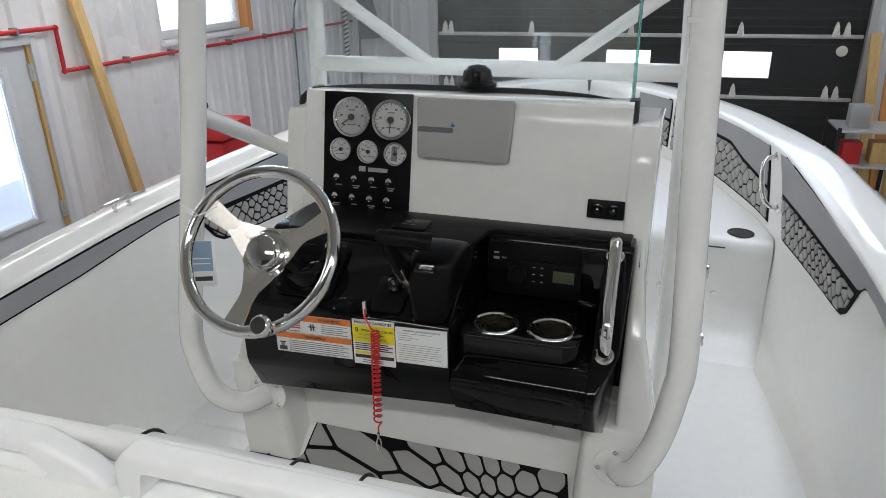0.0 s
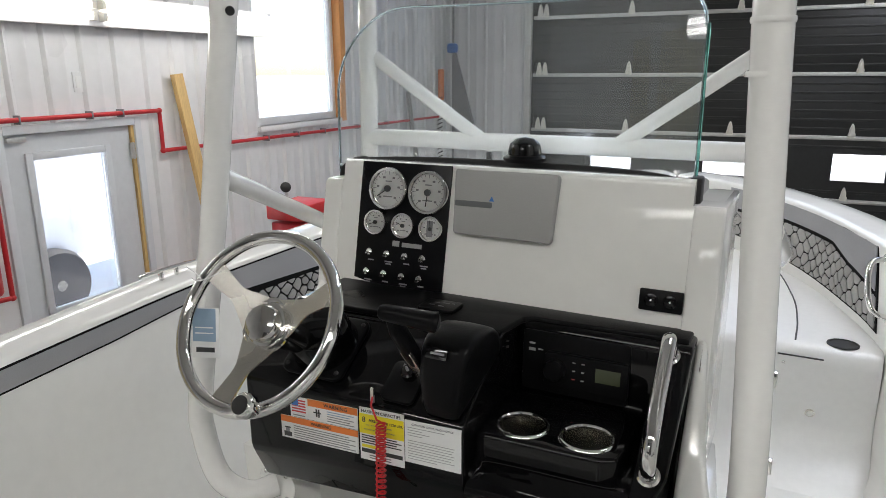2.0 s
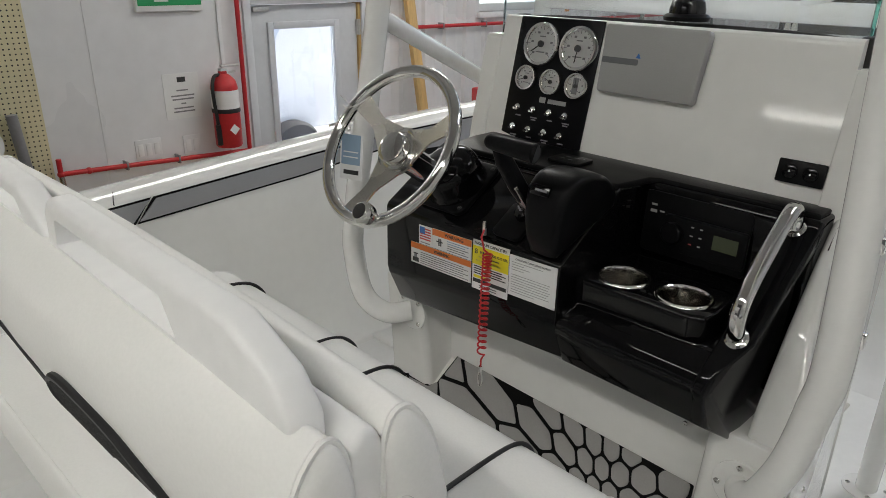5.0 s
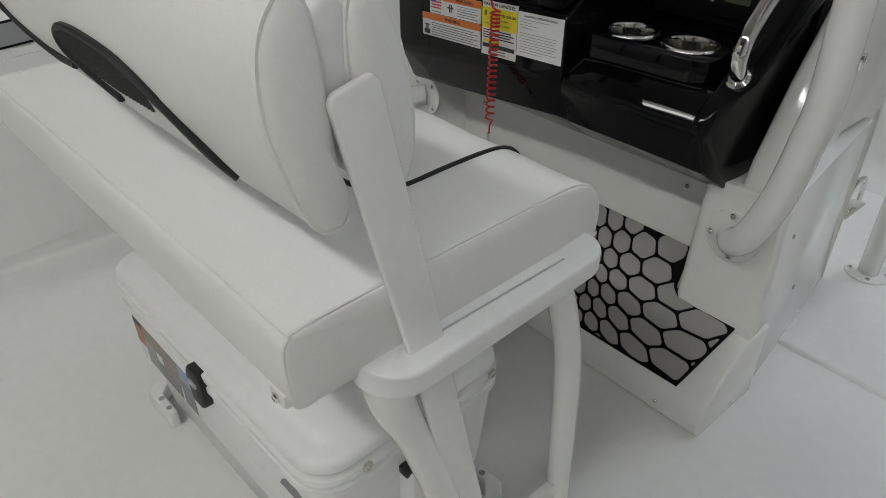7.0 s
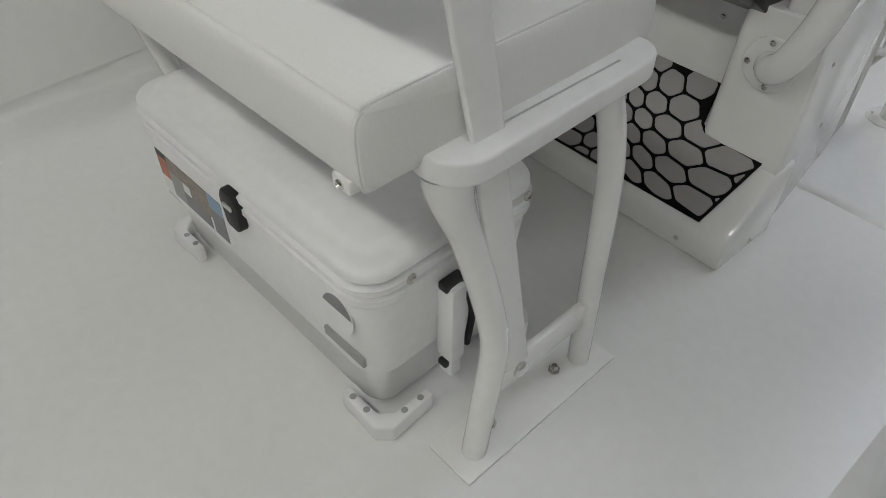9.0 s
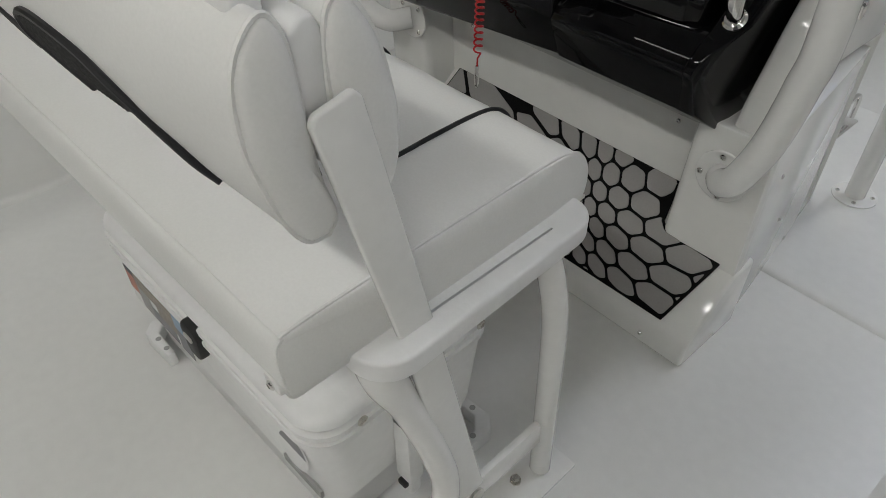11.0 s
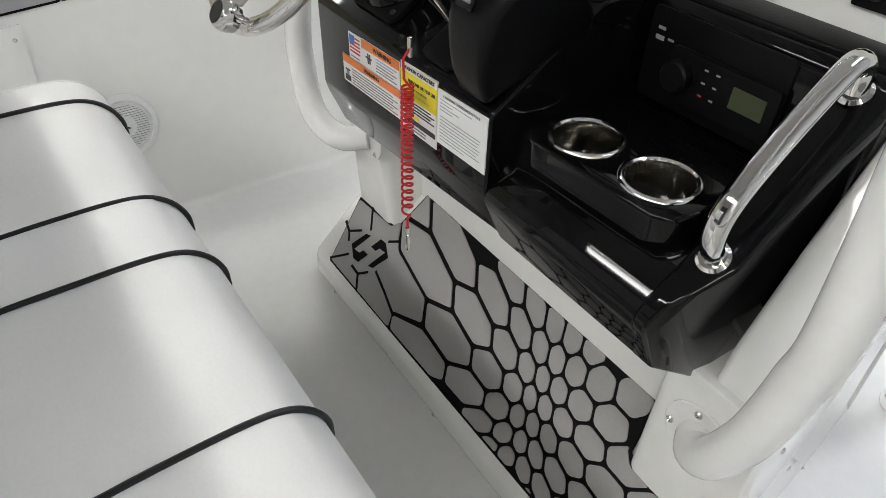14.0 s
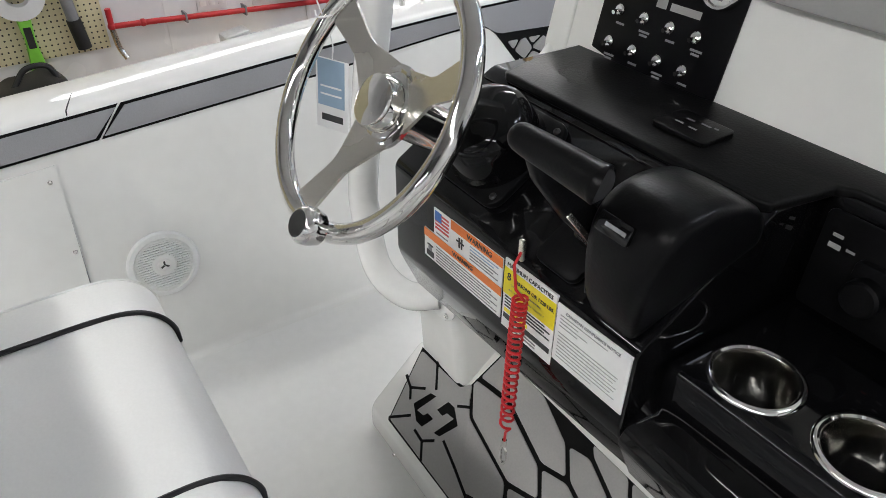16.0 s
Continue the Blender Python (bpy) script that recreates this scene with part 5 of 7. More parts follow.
# the wide field round the mark
pieces.append([(-0.199, inn[0][1]), inn[0], inn[9], inn[8], (-0.356, 0.194), (-0.331, 0.161), (-0.311, 0.143), (-0.168, 0.113), (-0.135, 0.073), (-0.217, 0.042)][::-1])
for poly in pieces:
    clean = [v for k, v in enumerate(poly) if math.dist(v, poly[k - 1]) > 6e-4]
    if len(clean) < 3 or abs(area2(clean)) < 3e-5:
        continue
    c = rounded(clean)
    bm = B()
    raised(bm, c, tread, 0.003, 0.0075)
    bmesh.ops.recalc_face_normals(bm, faces=bm.faces[:])
    part("cell", bm, EVA, mat_ob, smooth=40)
for k, line in enumerate(([(-0.4555, 0.1711), (-0.4164, 0.1323)], [(-0.499, 0.101), (-0.4711, 0.0914), (-0.4405, 0.1131)], [(-0.4711, 0.0914), (-0.4543, 0.0761)], [(-0.4661, 0.0141), (-0.4274, 0.0515)],
                          [(-0.3929, 0.0405), (-0.3638, 0.0382), (-0.3426, 0.0575)], [(-0.3638, 0.0382), (-0.3378, 0.0129)], [(-0.3214, 0.0734), (-0.2634, 0.0567), (-0.212, 0.040)], [(-0.3468, 0.1432), (-0.3252, 0.1584)])):
    bm = B()
    for a, b in zip(line, line[1:]):
        d = Vector((b[0] - a[0], b[1] - a[1])).normalized() * 0.003
        n = Vector((-d.y, d.x))
        raised(bm, [(a[0] - d.x + n.x, a[1] - d.y + n.y), (a[0] - d.x - n.x, a[1] - d.y - n.y), (b[0] + d.x - n.x, b[1] + d.y - n.y), (b[0] + d.x + n.x, b[1] + d.y + n.y)], tread, 0.005, 0.0079, 0.0003)
    bmesh.ops.recalc_face_normals(bm, faces=bm.faces[:])
    part("groove", bm, EVAB, mat_ob)
bm = B()
for sg in (1, -1):
    hook = [(-0.0594, -0.0202), (-0.0412, 0.0217), (-0.0254, 0.0267), (-0.0425, -0.0239), (-0.0210, -0.0205), (-0.0158, -0.0100), (0.0031, -0.0095), (-0.0070, -0.0382), (-0.0262, -0.0401)]
    lo = [bm.verts.new(tread(-0.3785 + sg * x, 0.0952 + sg * y, 0.005)) for x, y in hook]
    hi = [bm.verts.new(tread(-0.3785 + sg * x, 0.0952 + sg * y, 0.0084)) for x, y in hook]
    bm.faces.new(hi)
    for k in range(len(hook)):
        bm.faces.new((lo[k], lo[(k + 1) % len(hook)], hi[(k + 1) % len(hook)], hi[k]))
bmesh.ops.recalc_face_normals(bm, faces=bm.faces[:])
part("mark", bm, EVAB, mat_ob, "two black hooked shapes")

# black dash
dash = thing("dash", (0.03, 1.45, 0.47), "glossy black moulded dash with a recessed tray", "dash")
DX0, DX1, DM = -0.390, 0.443, 0.108


def skirt(bm):
    """Lets the fold of the dash front rise from the helm's end to the tray."""
    for v in bm.verts:
        if v.co.z < 0.66 and v.co.y < 1.36:
            v.co.z -= 0.042 * max(0.0, min(1.0, (DM - v.co.x) / (DM - DX0))) * min(1.0, (0.66 - v.co.z) / 0.03)


bm = B()
prism(bm, [(1.42, 0.464), (1.333, 0.532), (1.303, 0.606), (1.299, 0.622), (1.2995, 0.728), (1.305, 0.737), (1.465, 0.842), (1.478, 0.848), (1.645, 0.848), (1.645, 0.464)], "x", DX0, DM, 0.006, 3)
for f in bm.verts:
    if f.co.x < -0.3 and f.co.z < 0.56:
        f.co.x += (0.56 - f.co.z) * 0.25
skirt(bm)
part("helm_block", bm, BLACK, dash)
# raised lid of the ledge
bm = B()
prism(bm, [(-0.345, 1.466), (-0.335, 1.460), (0.088, 1.466), (0.104, 1.472), (0.118, 1.562), (0.135, 1.572), (0.434, 1.578), (0.436, 1.648), (-0.374, 1.648), (-0.370, 1.56)], "z", 0.842, 0.8555, 0.004, 3)
part("ledge_lid", bm, BLACKM, dash)
ROLL = [(1.304, 0.590), (1.2985, 0.602), (1.298, 0.611), (1.302, 0.621), (1.310, 0.633), (1.321, 0.6445), (1.333, 0.6535), (1.344, 0.659)]
bm = B()
prism(bm, [(1.42, 0.464), (1.331, 0.528)] + ROLL + [(1.356, 0.661), (1.58, 0.661), (1.58, 0.464)], "x", DM + 0.001, 0.388, 0.002, 2)
part("tray", bm, BLACK, dash, smooth=60)
bm = B()
prism(bm, [(1.56, 0.60), (1.558, 0.834), (1.568, 0.848), (1.645, 0.848), (1.645, 0.469), (1.56, 0.469)], "x", DM + 0.002, DX1, 0.006, 3)
part("radio_wall", bm, BLACK, dash)
bm = B()
prism(bm, [(1.42, 0.4645), (1.330, 0.5275)] + ROLL + [(1.376, 0.684), (1.56, 0.836), (1.60, 0.847), (1.645, 0.847), (1.645, 0.4645)], "x", 0.386, DX1, 0.005, 3)
for f in bm.verts:
    if f.co.x > 0.415:
        f.co.x -= max(0.0, 1.384 - f.co.y) * 0.46
    if f.co.x > 0.39 and f.co.z < 0.60:
        f.co.x -= (0.60 - f.co.z) * 0.15
part("right_border", bm, BLACK, dash, smooth=50)
bm = B()
prism(bm, [(0.1105, 1.345), (0.13, 1.343), (0.335, 1.350), (0.362, 1.366), (0.368, 1.40), (0.368, 1.57), (0.1105, 1.57)], "z", 0.60, 0.706, 0.007, 3)
CUPS = [(0.178, 1.405), (0.297, 1.411)]
ct = B()
for x, y in CUPS:
    lathe(ct, [(0.0445, 0.615), (0.0445, 0.8)], Matrix.Translation((x, y, 0)), 32)
part("cup_box", cut(bm, ct), BLACK, dash)
bm = B()
tube(bm, [(DM + 0.003, 1.305, 0.622), (0.128, 1.325, 0.650), (0.15, 1.338, 0.6585), (0.33, 1.345, 0.6605), (0.366, 1.358, 0.661), (0.374, 1.42, 0.661)], 0.0018, 8, 6)
part("tray_bead", bm, BLACKG, dash)
bm = B()
tube(bm, [(DM + 0.01, 1.5565, 0.700), (0.372, 1.5565, 0.703)], 0.003, 8, 0)
part("ledge_bead", bm, BLACKG, dash)
bm = B()
tube(bm, [(DX0 + 0.01, 1.455, 0.8365), (0.10, 1.455, 0.8365)], 0.0016, 8, 0)
part("ledge_bead", bm, BLACKG, dash)
for x, y in CUPS:
    c = thing("cup_holder", (x, y, 0.62), "polished steel cup holder set in the dash", "cup holder", "cup holders")
    bm = B()
    lathe(bm, [(0, 0.63), (0.033, 0.63), (0.036, 0.633), (0.0405, 0.70), (0.0422, 0.7068), (0.0432, 0.7065), (0.0415, 0.70), (0.037, 0.631), (0, 0.628)], Matrix.Translation((x, y, 0)), 40, False)
    part("cup", bm, CUPM, c)
    bm = B()
    lathe(bm, [(0.0422, 0.7055), (0.0430, 0.7080), (0.0455, 0.7098), (0.0480, 0.7098), (0.0502, 0.7085), (0.0512, 0.7063), (0.0422, 0.7055)], Matrix.Translation((x, y, 0)), 64, False)
    part("rim", bm, CHROME, c, "bright polished rim")
    bm = B()
    lathe(bm, [(0.012, 0.6305), (0.012, 0.633), (0, 0.633)], Matrix.Translation((x, y, 0)), 16)
    part("drain", bm, RUBBER, c)

# steel handle on the dash
h = thing("grab_handle", (0.412, 1.375, 0.68), "polished steel grab handle on the dash", "handle")
bm = B()
tube(bm, [(0.412, 1.376, 0.686), (0.412, 1.362, 0.715), (0.412, 1.372, 0.755), (0.41, 1.42, 0.80), (0.408, 1.49, 0.852), (0.406, 1.525, 0.868), (0.405, 1.548, 0.858), (0.405, 1.55, 0.83)], 0.0135, 16, 8)
part("bar", bm, CHROME, h)
for p, n in (((0.412, 1.376, 0.684), (0, -0.7, 0.75)), ((0.405, 1.552, 0.829), (0, -0.6, 0.8))):
    bm = B()
    lathe(bm, [(0.0195, 0), (0.0195, 0.003), (0.0155, 0.006), (0, 0.006)], facing(p, n), 22)
    part("flange", bm, CHROME, h)

# radio
ra = thing("marine_radio", (0.25, 1.558, 0.76), "black marine stereo with a small grey screen", "radio")
rm = facing((0.228, 1.557, 0.772), (0, -1, 0.05))
bm = B()
plate(bm, rm, 0.215, 0.125, 0.004, 0.0015, 0.008)
part("surround", bm, BLACKM, ra)
bm = B()
plate(bm, rm @ Matrix.Translation((0.025, -0.01, 0.004)), 0.165, 0.07, 0.010, 0.003, 0.006)
face = part("face", bm, BLACKM, ra)
bm = B()
plate(bm, rm @ Matrix.Translation((0.069, -0.005, 0.014)), 0.048, 0.028, 0.0006)
part("screen", bm, LCD, face, "grey-green lcd screen")
bm = B()
lathe(bm, [(0.021, 0.014), (0.021, 0.028), (0.018, 0.031), (0, 0.031)], rm @ Matrix.Translation((-0.035, -0.008, 0)), 26)
part("knob", bm, BLACKM, face)
for i in range(2):
    for j in range(3):
        bm = B()
        plate(bm, rm @ Matrix.Translation((0.002 + i * 0.018, 0.012 - j * 0.017, 0.014)), 0.006, 0.0022, 0.0005)
        part("button_mark", bm, COVER if (i, j) != (0, 2) else FLAGR, face)
for dx, dz, w, hh in ((-0.088, 0.035, 0.012, 0.004), (-0.088, 0.022, 0.014, 0.006), (-0.07, 0.024, 0.010, 0.003)):
    bm = B()
    plate(bm, rm @ Matrix.Translation((dx, dz, 0.004)), w, hh, 0.0005)
    part("socket_mark", bm, COVER, ra)

# usb panel on the ledge
us = thing("usb_panel", (-0.06, 1.54, 0.8555), "square black usb socket panel on the dash ledge", "socket")
um = Matrix.Translation((-0.060, 1.538, 0.8556))
bm = B()
plate(bm, um, 0.082, 0.062, 0.007, 0.002, 0.008)
up = part("housing", bm, BLACKM, us)
for dx, dy, w in ((-0.016, -0.006, 0.012), (0.006, -0.008, 0.012), (-0.012, 0.010, 0.012), (0.010, 0.012, 0.014), (0.024, 0.014, 0.006)):
    bm = B()
    plate(bm, um @ Matrix.Translation((dx, dy, 0.007)), w, 0.003, 0.0005)
    part("mark", bm, INKG, up)

# gauge panel and instruments on the console face
FN = Vector((0, -0.978, 0.21)).normalized()


def on_face(x, z, out=0.0):
    y = 1.63 + (z - 0.845) * (1.692 - 1.63) / (1.128 - 0.845)
    return facing(Vector((x, y, z)) + FN * (out + 0.001), FN)


gp = thing("gauge_panel", (-0.22, 1.66, 0.99), "black switch panel with five white gauges", "instrument panel")
f0 = on_face(-0.222, 0.99)
bm = B()
tmp = B()
prism(tmp, [(-0.118, 0.145), (-0.118, -0.13), (-0.008, -0.152), (0.118, -0.137), (0.118, 0.145)], "z", 0, 0.004, 0.001)
tmp.transform(f0)
join(bm, tmp)
part("panel", bm, BLACKP, gp)


def gauge(x, z, r, needle, half_fan=False):
    m = on_face(x, z, 0.004)
    bm = B()
    lathe(bm, [(r * 0.8, 0), (r, 0), (r, 0.009), (r * 0.95, 0.013), (r * 0.86, 0.013), (r * 0.84, 0.008), (r * 0.8, 0.008)], m, 36, False)
    bez = part("bezel", bm, CHROME, gp)
    bm = B()
    lathe(bm, [(r * 0.86, 0.006), (0, 0.006)], m, 32)
    part("dial", bm, DIAL, bez)
    bm = B()
    n = 18 if not half_fan else 10
    for i in range(n + 1):
        a = radians(225 - 270 * i / n)
        ln = 0.16 if i % 3 == 0 else 0.09
        plate(bm, m @ pose(0, 0, 0.0062, 0, 0, math.degrees(a)) @ Matrix.Translation((r * (0.8 - ln / 2), 0, 0)), r * ln, r * 0.022, 0.0004)
    for i in range(6):
        a = radians(225 - 270 * i / 5)
        plate(bm, m @ Matrix.Translation((r * 0.56 * math.cos(a), r * 0.56 * math.sin(a), 0.0062)), r * 0.13, r * 0.09, 0.0004)
    plate(bm, m @ Matrix.Translation((0, r * 0.34, 0.0062)), r * 0.34, r * 0.05, 0.0004)
    plate(bm, m @ Matrix.Translation((0, -r * 0.36, 0.0062)), r * 0.5, r * 0.05, 0.0004)
    if half_fan:
        plate(bm, m @ Matrix.Translation((-r * 0.1, 0, 0.0062)), r * 0.5, r * 1.2, 0.0003)
    part("scale_marks", bm, INKG, bez)
    bm = B()
    plate(bm, m @ pose(0, 0, 0.008, 0, 0, needle) @ Matrix.Translation((r * 0.3, 0, 0)), r * 0.68, r * 0.045, 0.001)
    part("needle", bm, INK, bez)
    bm = B()
    lathe(bm, [(r * 0.15, 0.007), (r * 0.15, 0.012), (r * 0.11, 0.013), (0, 0.013)], m, 20)
    part("needle_hub", bm, INK, bez)


gauge(-0.262, 1.072, 0.0505, 215)
gauge(-0.157, 1.070, 0.0505, -95)
gauge(-0.288, 0.994, 0.030, 200)
gauge(-0.214, 0.992, 0.030, 160)
gauge(-0.142, 0.991, 0.030, 100, True)
bm = B()
plate(bm, on_face(-0.232, 0.950, 0.0042), 0.018, 0.013, 0.0006)
plate(bm, on_face(-0.19, 0.949, 0.0042), 0.052, 0.010, 0.0006)
part("maker_mark", bm, COVER, gp, "pale maker's mark")
for r, z in enumerate((0.925, 0.879)):
    for i in range(4):
        x = (-0.302, -0.254, -0.206, -0.160)[i] - 0.004 * r
        m = on_face(x, z - 0.003 * i * 0.2, 0.004)
        bm = B()
        lathe(bm, [(0.0085, 0), (0.0085, 0.003), (0.0065, 0.005), (0, 0.005)], m, 14)
        sw = part("toggle_switch", bm, CHROME, gp)
        bm = B()
        tube(bm, [m @ Vector((0, 0, 0.004)), m @ Vector((0.001, -0.004, 0.016))], lambda t: 0.0020 + 0.0012 * t, 10, 0)
        part("lever", bm, CHROME, sw)
        bm = B()
        plate(bm, on_face(x + 0.006, z - 0.018, 0.0042), 0.016 + 0.004 * ((i + r) % 2), 0.003, 0.0005)
        if (i + r) % 2:
            plate(bm, on_face(x + 0.006, z - 0.023, 0.0042), 0.014, 0.003, 0.0005)
        part("switch_mark", bm, INKG, gp)

# covered chart plotter
cp = thing("chart_plotter", (0.03, 1.69, 1.05), "chart plotter under a grey snap cover", "chart plotter")
m0 = on_face(0.03, 1.058)
bm = B()
tmp = B()
prism(tmp, [(-0.116, 0.07), (-0.118, 0.062), (-0.112, -0.066), (-0.108, -0.071), (0.106, -0.073), (0.111, -0.068), (0.117, 0.062), (0.113, 0.07)], "z", 0, 0.022, 0.005, 3)
tmp.transform(m0)
join(bm, tmp)
cov = part("cover", bm, COVER, cp)
bm = B()
plate(bm, m0 @ Matrix.Translation((-0.068, -0.004, 0.0222)), 0.088, 0.0125, 0.0006, 0, 0.004)
part("maker_bar", bm, LOGO, cov, "dark grey maker's mark")
bm = B()
tmp = B()
prism(tmp, [(-0.032, 0.0045), (-0.02, 0.0045), (-0.026, 0.015)], "z", 0.0222, 0.0228)
tmp.transform(m0)
join(bm, tmp)
part("maker_triangle", bm, BLUE, cov, "small blue triangle")

# 12 volt socket panel
so = thing("power_socket", (0.37, 1.65, 0.90), "black two-socket power panel on the console face", "socket")
m0 = on_face(0.369, 0.903)
bm = B()
plate(bm, m0, 0.082, 0.042, 0.008, 0.002, 0.003)
ps = part("housing", bm, BLACKM, so)
for dx in (-0.018, 0.018):
    bm = B()
    lathe(bm, [(0.013, 0.008), (0.013, 0.012), (0.011, 0.013), (0, 0.013)], m0 @ Matrix.Translation((dx, 0, 0)), 18)
    part("cap", bm, BLACK, ps)
    bm = B()
    lathe(bm, [(0.002, 0.013), (0.002, 0.0136), (0, 0.0136)], m0 @ Matrix.Translation((dx, 0, 0)), 8)
    part("dot", bm, PAPER, ps)

# compass
co = thing("compass", (0.022, 1.81, 1.155), "black domed compass on the console top", "compass")
bm = B()
lathe(bm, [(0.047, 1.138), (0.049, 1.146), (0.044, 1.151), (0.036, 1.153)], Matrix.Translation((0.022, 1.80, 0)), 30)
part("base", bm, BLACKM, co)
bm = B()
lathe(bm, [(0.037, 1.146), (0.038, 1.160), (0.034, 1.177), (0.021, 1.188), (0, 1.192)], Matrix.Translation((0.022, 1.80, 0)), 30)
part("dome", bm, BLACKG, co)

# windshield
ws = thing("windshield", (-0.02, 1.82, 1.14), "clear acrylic console windshield with rounded corners", "windshield")


def ws_pt(x, z, o=0.0):
    c = -0.022
    w = abs(x - c) / 0.42
    y = 1.845 - 0.11 * w ** 3 + (z - 1.13) * 0.02
    return Vector((x, y + o, z))


def ws_top(x):
    c, hw = -0.022, 0.42
    u = (x - c) / hw
    e = 0.36 if u < 0 else 0.14
    a = abs(u)
    if a < 1 - e:
        return 1.484
    t = (a - (1 - e)) / e
    drop = 0.20 if u < 0 else 0.07
    return 1.484 - drop * (1 - math.sqrt(max(0.0, 1 - t * t)))


N = 48
for nm, m, o0, o1 in (("pane", ACRYL, 0.0, 0.005),):
    bm = B()
    front, back = [], []
    for i in range(N + 1):
        x = -0.022 + 0.42 * math.sin(math.pi / 2 * (2 * i / N - 1))
        z0, z1 = 1.112 - 0.03 * (abs(x + 0.022) / 0.42) ** 4, ws_top(x)
        front.append([bm.verts.new(ws_pt(x, z0 + (z1 - z0) * k / 8, o0)) for k in range(9)])
        back.append([bm.verts.new(ws_pt(x, z0 + (z1 - z0) * k / 8, o1)) for k in range(9)])
    for g in (front, back):
        for a, b in zip(g, g[1:]):
            for k in range(8):
                bm.faces.new((a[k], b[k], b[k + 1], a[k + 1]))
    for a, b in ((front, back),):
        for i in range(N):
            bm.faces.new((a[i][8], a[i + 1][8], b[i + 1][8], b[i][8]))
            bm.faces.new((a[i][0], a[i + 1][0], b[i + 1][0], b[i][0]))
        for i in (0, N):
            for k in range(8):
                bm.faces.new((a[i][k], a[i][k + 1], b[i][k + 1], b[i][k]))
    bmesh.ops.recalc_face_normals(bm, faces=bm.faces[:])
    pane = part(nm, bm, m, ws, smooth=40)
    pane.visible_shadow = False
bm = B()
pts = [ws_pt(0.400, 1.11 + 0.31 * k / 8, 0.0025) + Vector((0.002, 0, 0)) for k in range(9)]
tube(bm, pts, 0.0032, 8, 0)
part("edge", bm, ACRYE, ws, "green-tinted cut edge")
bm = B()
pts = []
for i in range(49):
    x = -0.022 + 0.42 * math.sin(math.pi / 2 * (2 * i / 48 - 1))
    pts.append(ws_pt(x, ws_top(x) + 0.001, 0.0025))
pts = [ws_pt(-0.442, 1.09 + k * 0.02, 0.0025) for k in range(10)] + pts
tube(bm, pts, 0.0032, 8, 0)
part("edge", bm, ACRYW, ws, "pale polished edge")
bm = B()
pts = [ws_pt(-0.022 + 0.42 * math.sin(math.pi / 2 * (2 * i / 24 - 1)), 1.1275 - 0.045 * abs((2 * i / 24 - 1)) ** 8, 0.002) for i in range(25)]
tube(bm, pts, 0.0035, 8, 0)
for a, b in zip(pts, pts[1:]):
    lo, up = [p - Vector((0, 0, 0.022)) for p in (a, b)], [a, b]
    for dy in (-0.0033, 0.0033):
        bm.faces.new([bm.verts.new(p + Vector((0, dy, 0))) for p in (lo[0], lo[1], up[1], up[0])])
part("gasket", bm, RUBBER, ws, "black rubber gasket")
for x, w, z0, z1 in ((-0.40, 0.010, 1.083, 1.132), (0.406, 0.011, 1.083, 1.136)):
    bm = B()
    p = ws_pt(x, 1.12)
    box(bm, x - w, x + w, p.y - 0.02, p.y + 0.02, z0, z1, 0.004)
    part("end_clip", bm, RUBBER, ws, "black rubber end clip")

# ---- t-top frame ----
tt = thing("t_top_frame", (0, 1.7, 0.03), "white powder-coated tubular t-top frame", "frame")
R = 0.027
LEFT = [(-0.415, 1.398, 0.415), (-0.455, 1.35, 0.41), (-0.515, 1.325, 0.445), (-0.553, 1.325, 0.54), (-0.556, 1.33, 0.65), (-0.49, 1.35, 1.05), (-0.458, 1.36, 1.28), (-0.43, 1.37, 1.5), (-0.355, 1.39, 2.2)]
RIGHT = [(0.456, 1.405, 0.392), (0.474, 1.380, 0.400), (0.502, 1.364, 0.435), (0.533, 1.357, 0.52), (0.552, 1.353, 0.63), (0.560, 1.353, 0.74), (0.54, 1.365, 1.15), (0.524, 1.375, 1.49), (0.50, 1.39, 2.2)]
for pts in (LEFT, RIGHT):
    bm = B()
    tube(bm, pts, R, 20, 10)
    leg = part("rear_leg", bm, TUBE, tt)
    x, y, z = pts[0]
    bm = B()
    lathe(bm, [(0.052, 0), (0.052, 0.0035), (0.050, 0.005), (0, 0.005)], facing((x, y + 0.003, z), (0, -1, 0)), 30)
    part("flange", bm, TUBE, leg)
    screws(leg, [((x + 0.041 * math.cos(radians(a)), y - 0.003, z + 0.041 * math.sin(radians(a))), (0, -1, 0)) for a in ((45, 135, 225, 315) if x < 0 else (8, 98, 188, 278))])
FL = [(-0.60, 2.06, 0.010), (-0.58, 2.04, 0.5), (-0.515, 1.985, 1.19), (-0.50, 1.97, 1.5), (-0.47, 1.95, 2.2)]
FR = [(0.522, 2.13, 0.010), (0.526, 2.08, 0.5), (0.513, 1.985, 1.19), (0.498, 1.97, 1.5), (0.467, 1.95, 2.2)]
for pts in (FL, FR):
    bm = B()
    tube(bm, pts, 0.025, 18, 8)
    leg = part("front_leg", bm, TUBE, tt)
    x, y, z = pts[0]
    bm = B()
    lathe(bm, [(0.056, 0), (0.056, 0.004), (0.05, 0.006), (0, 0.006)], Matrix.Translation((x, y, z - 0.003)), 26)
    part("base_plate", bm, TUBE, leg)
    screws(leg, [((x + 0.043 * math.cos(radians(a)), y + 0.043 * math.sin(radians(a)), z + 0.003), (0, 0, 1)) for a in (20, 110, 200, 290)])
bm = B()
tube(bm, [(-0.515, 1.985, 1.158), (0.495, 1.985, 1.158)], 0.023, 16, 0)
part("cross_bar", bm, TUBE, tt)
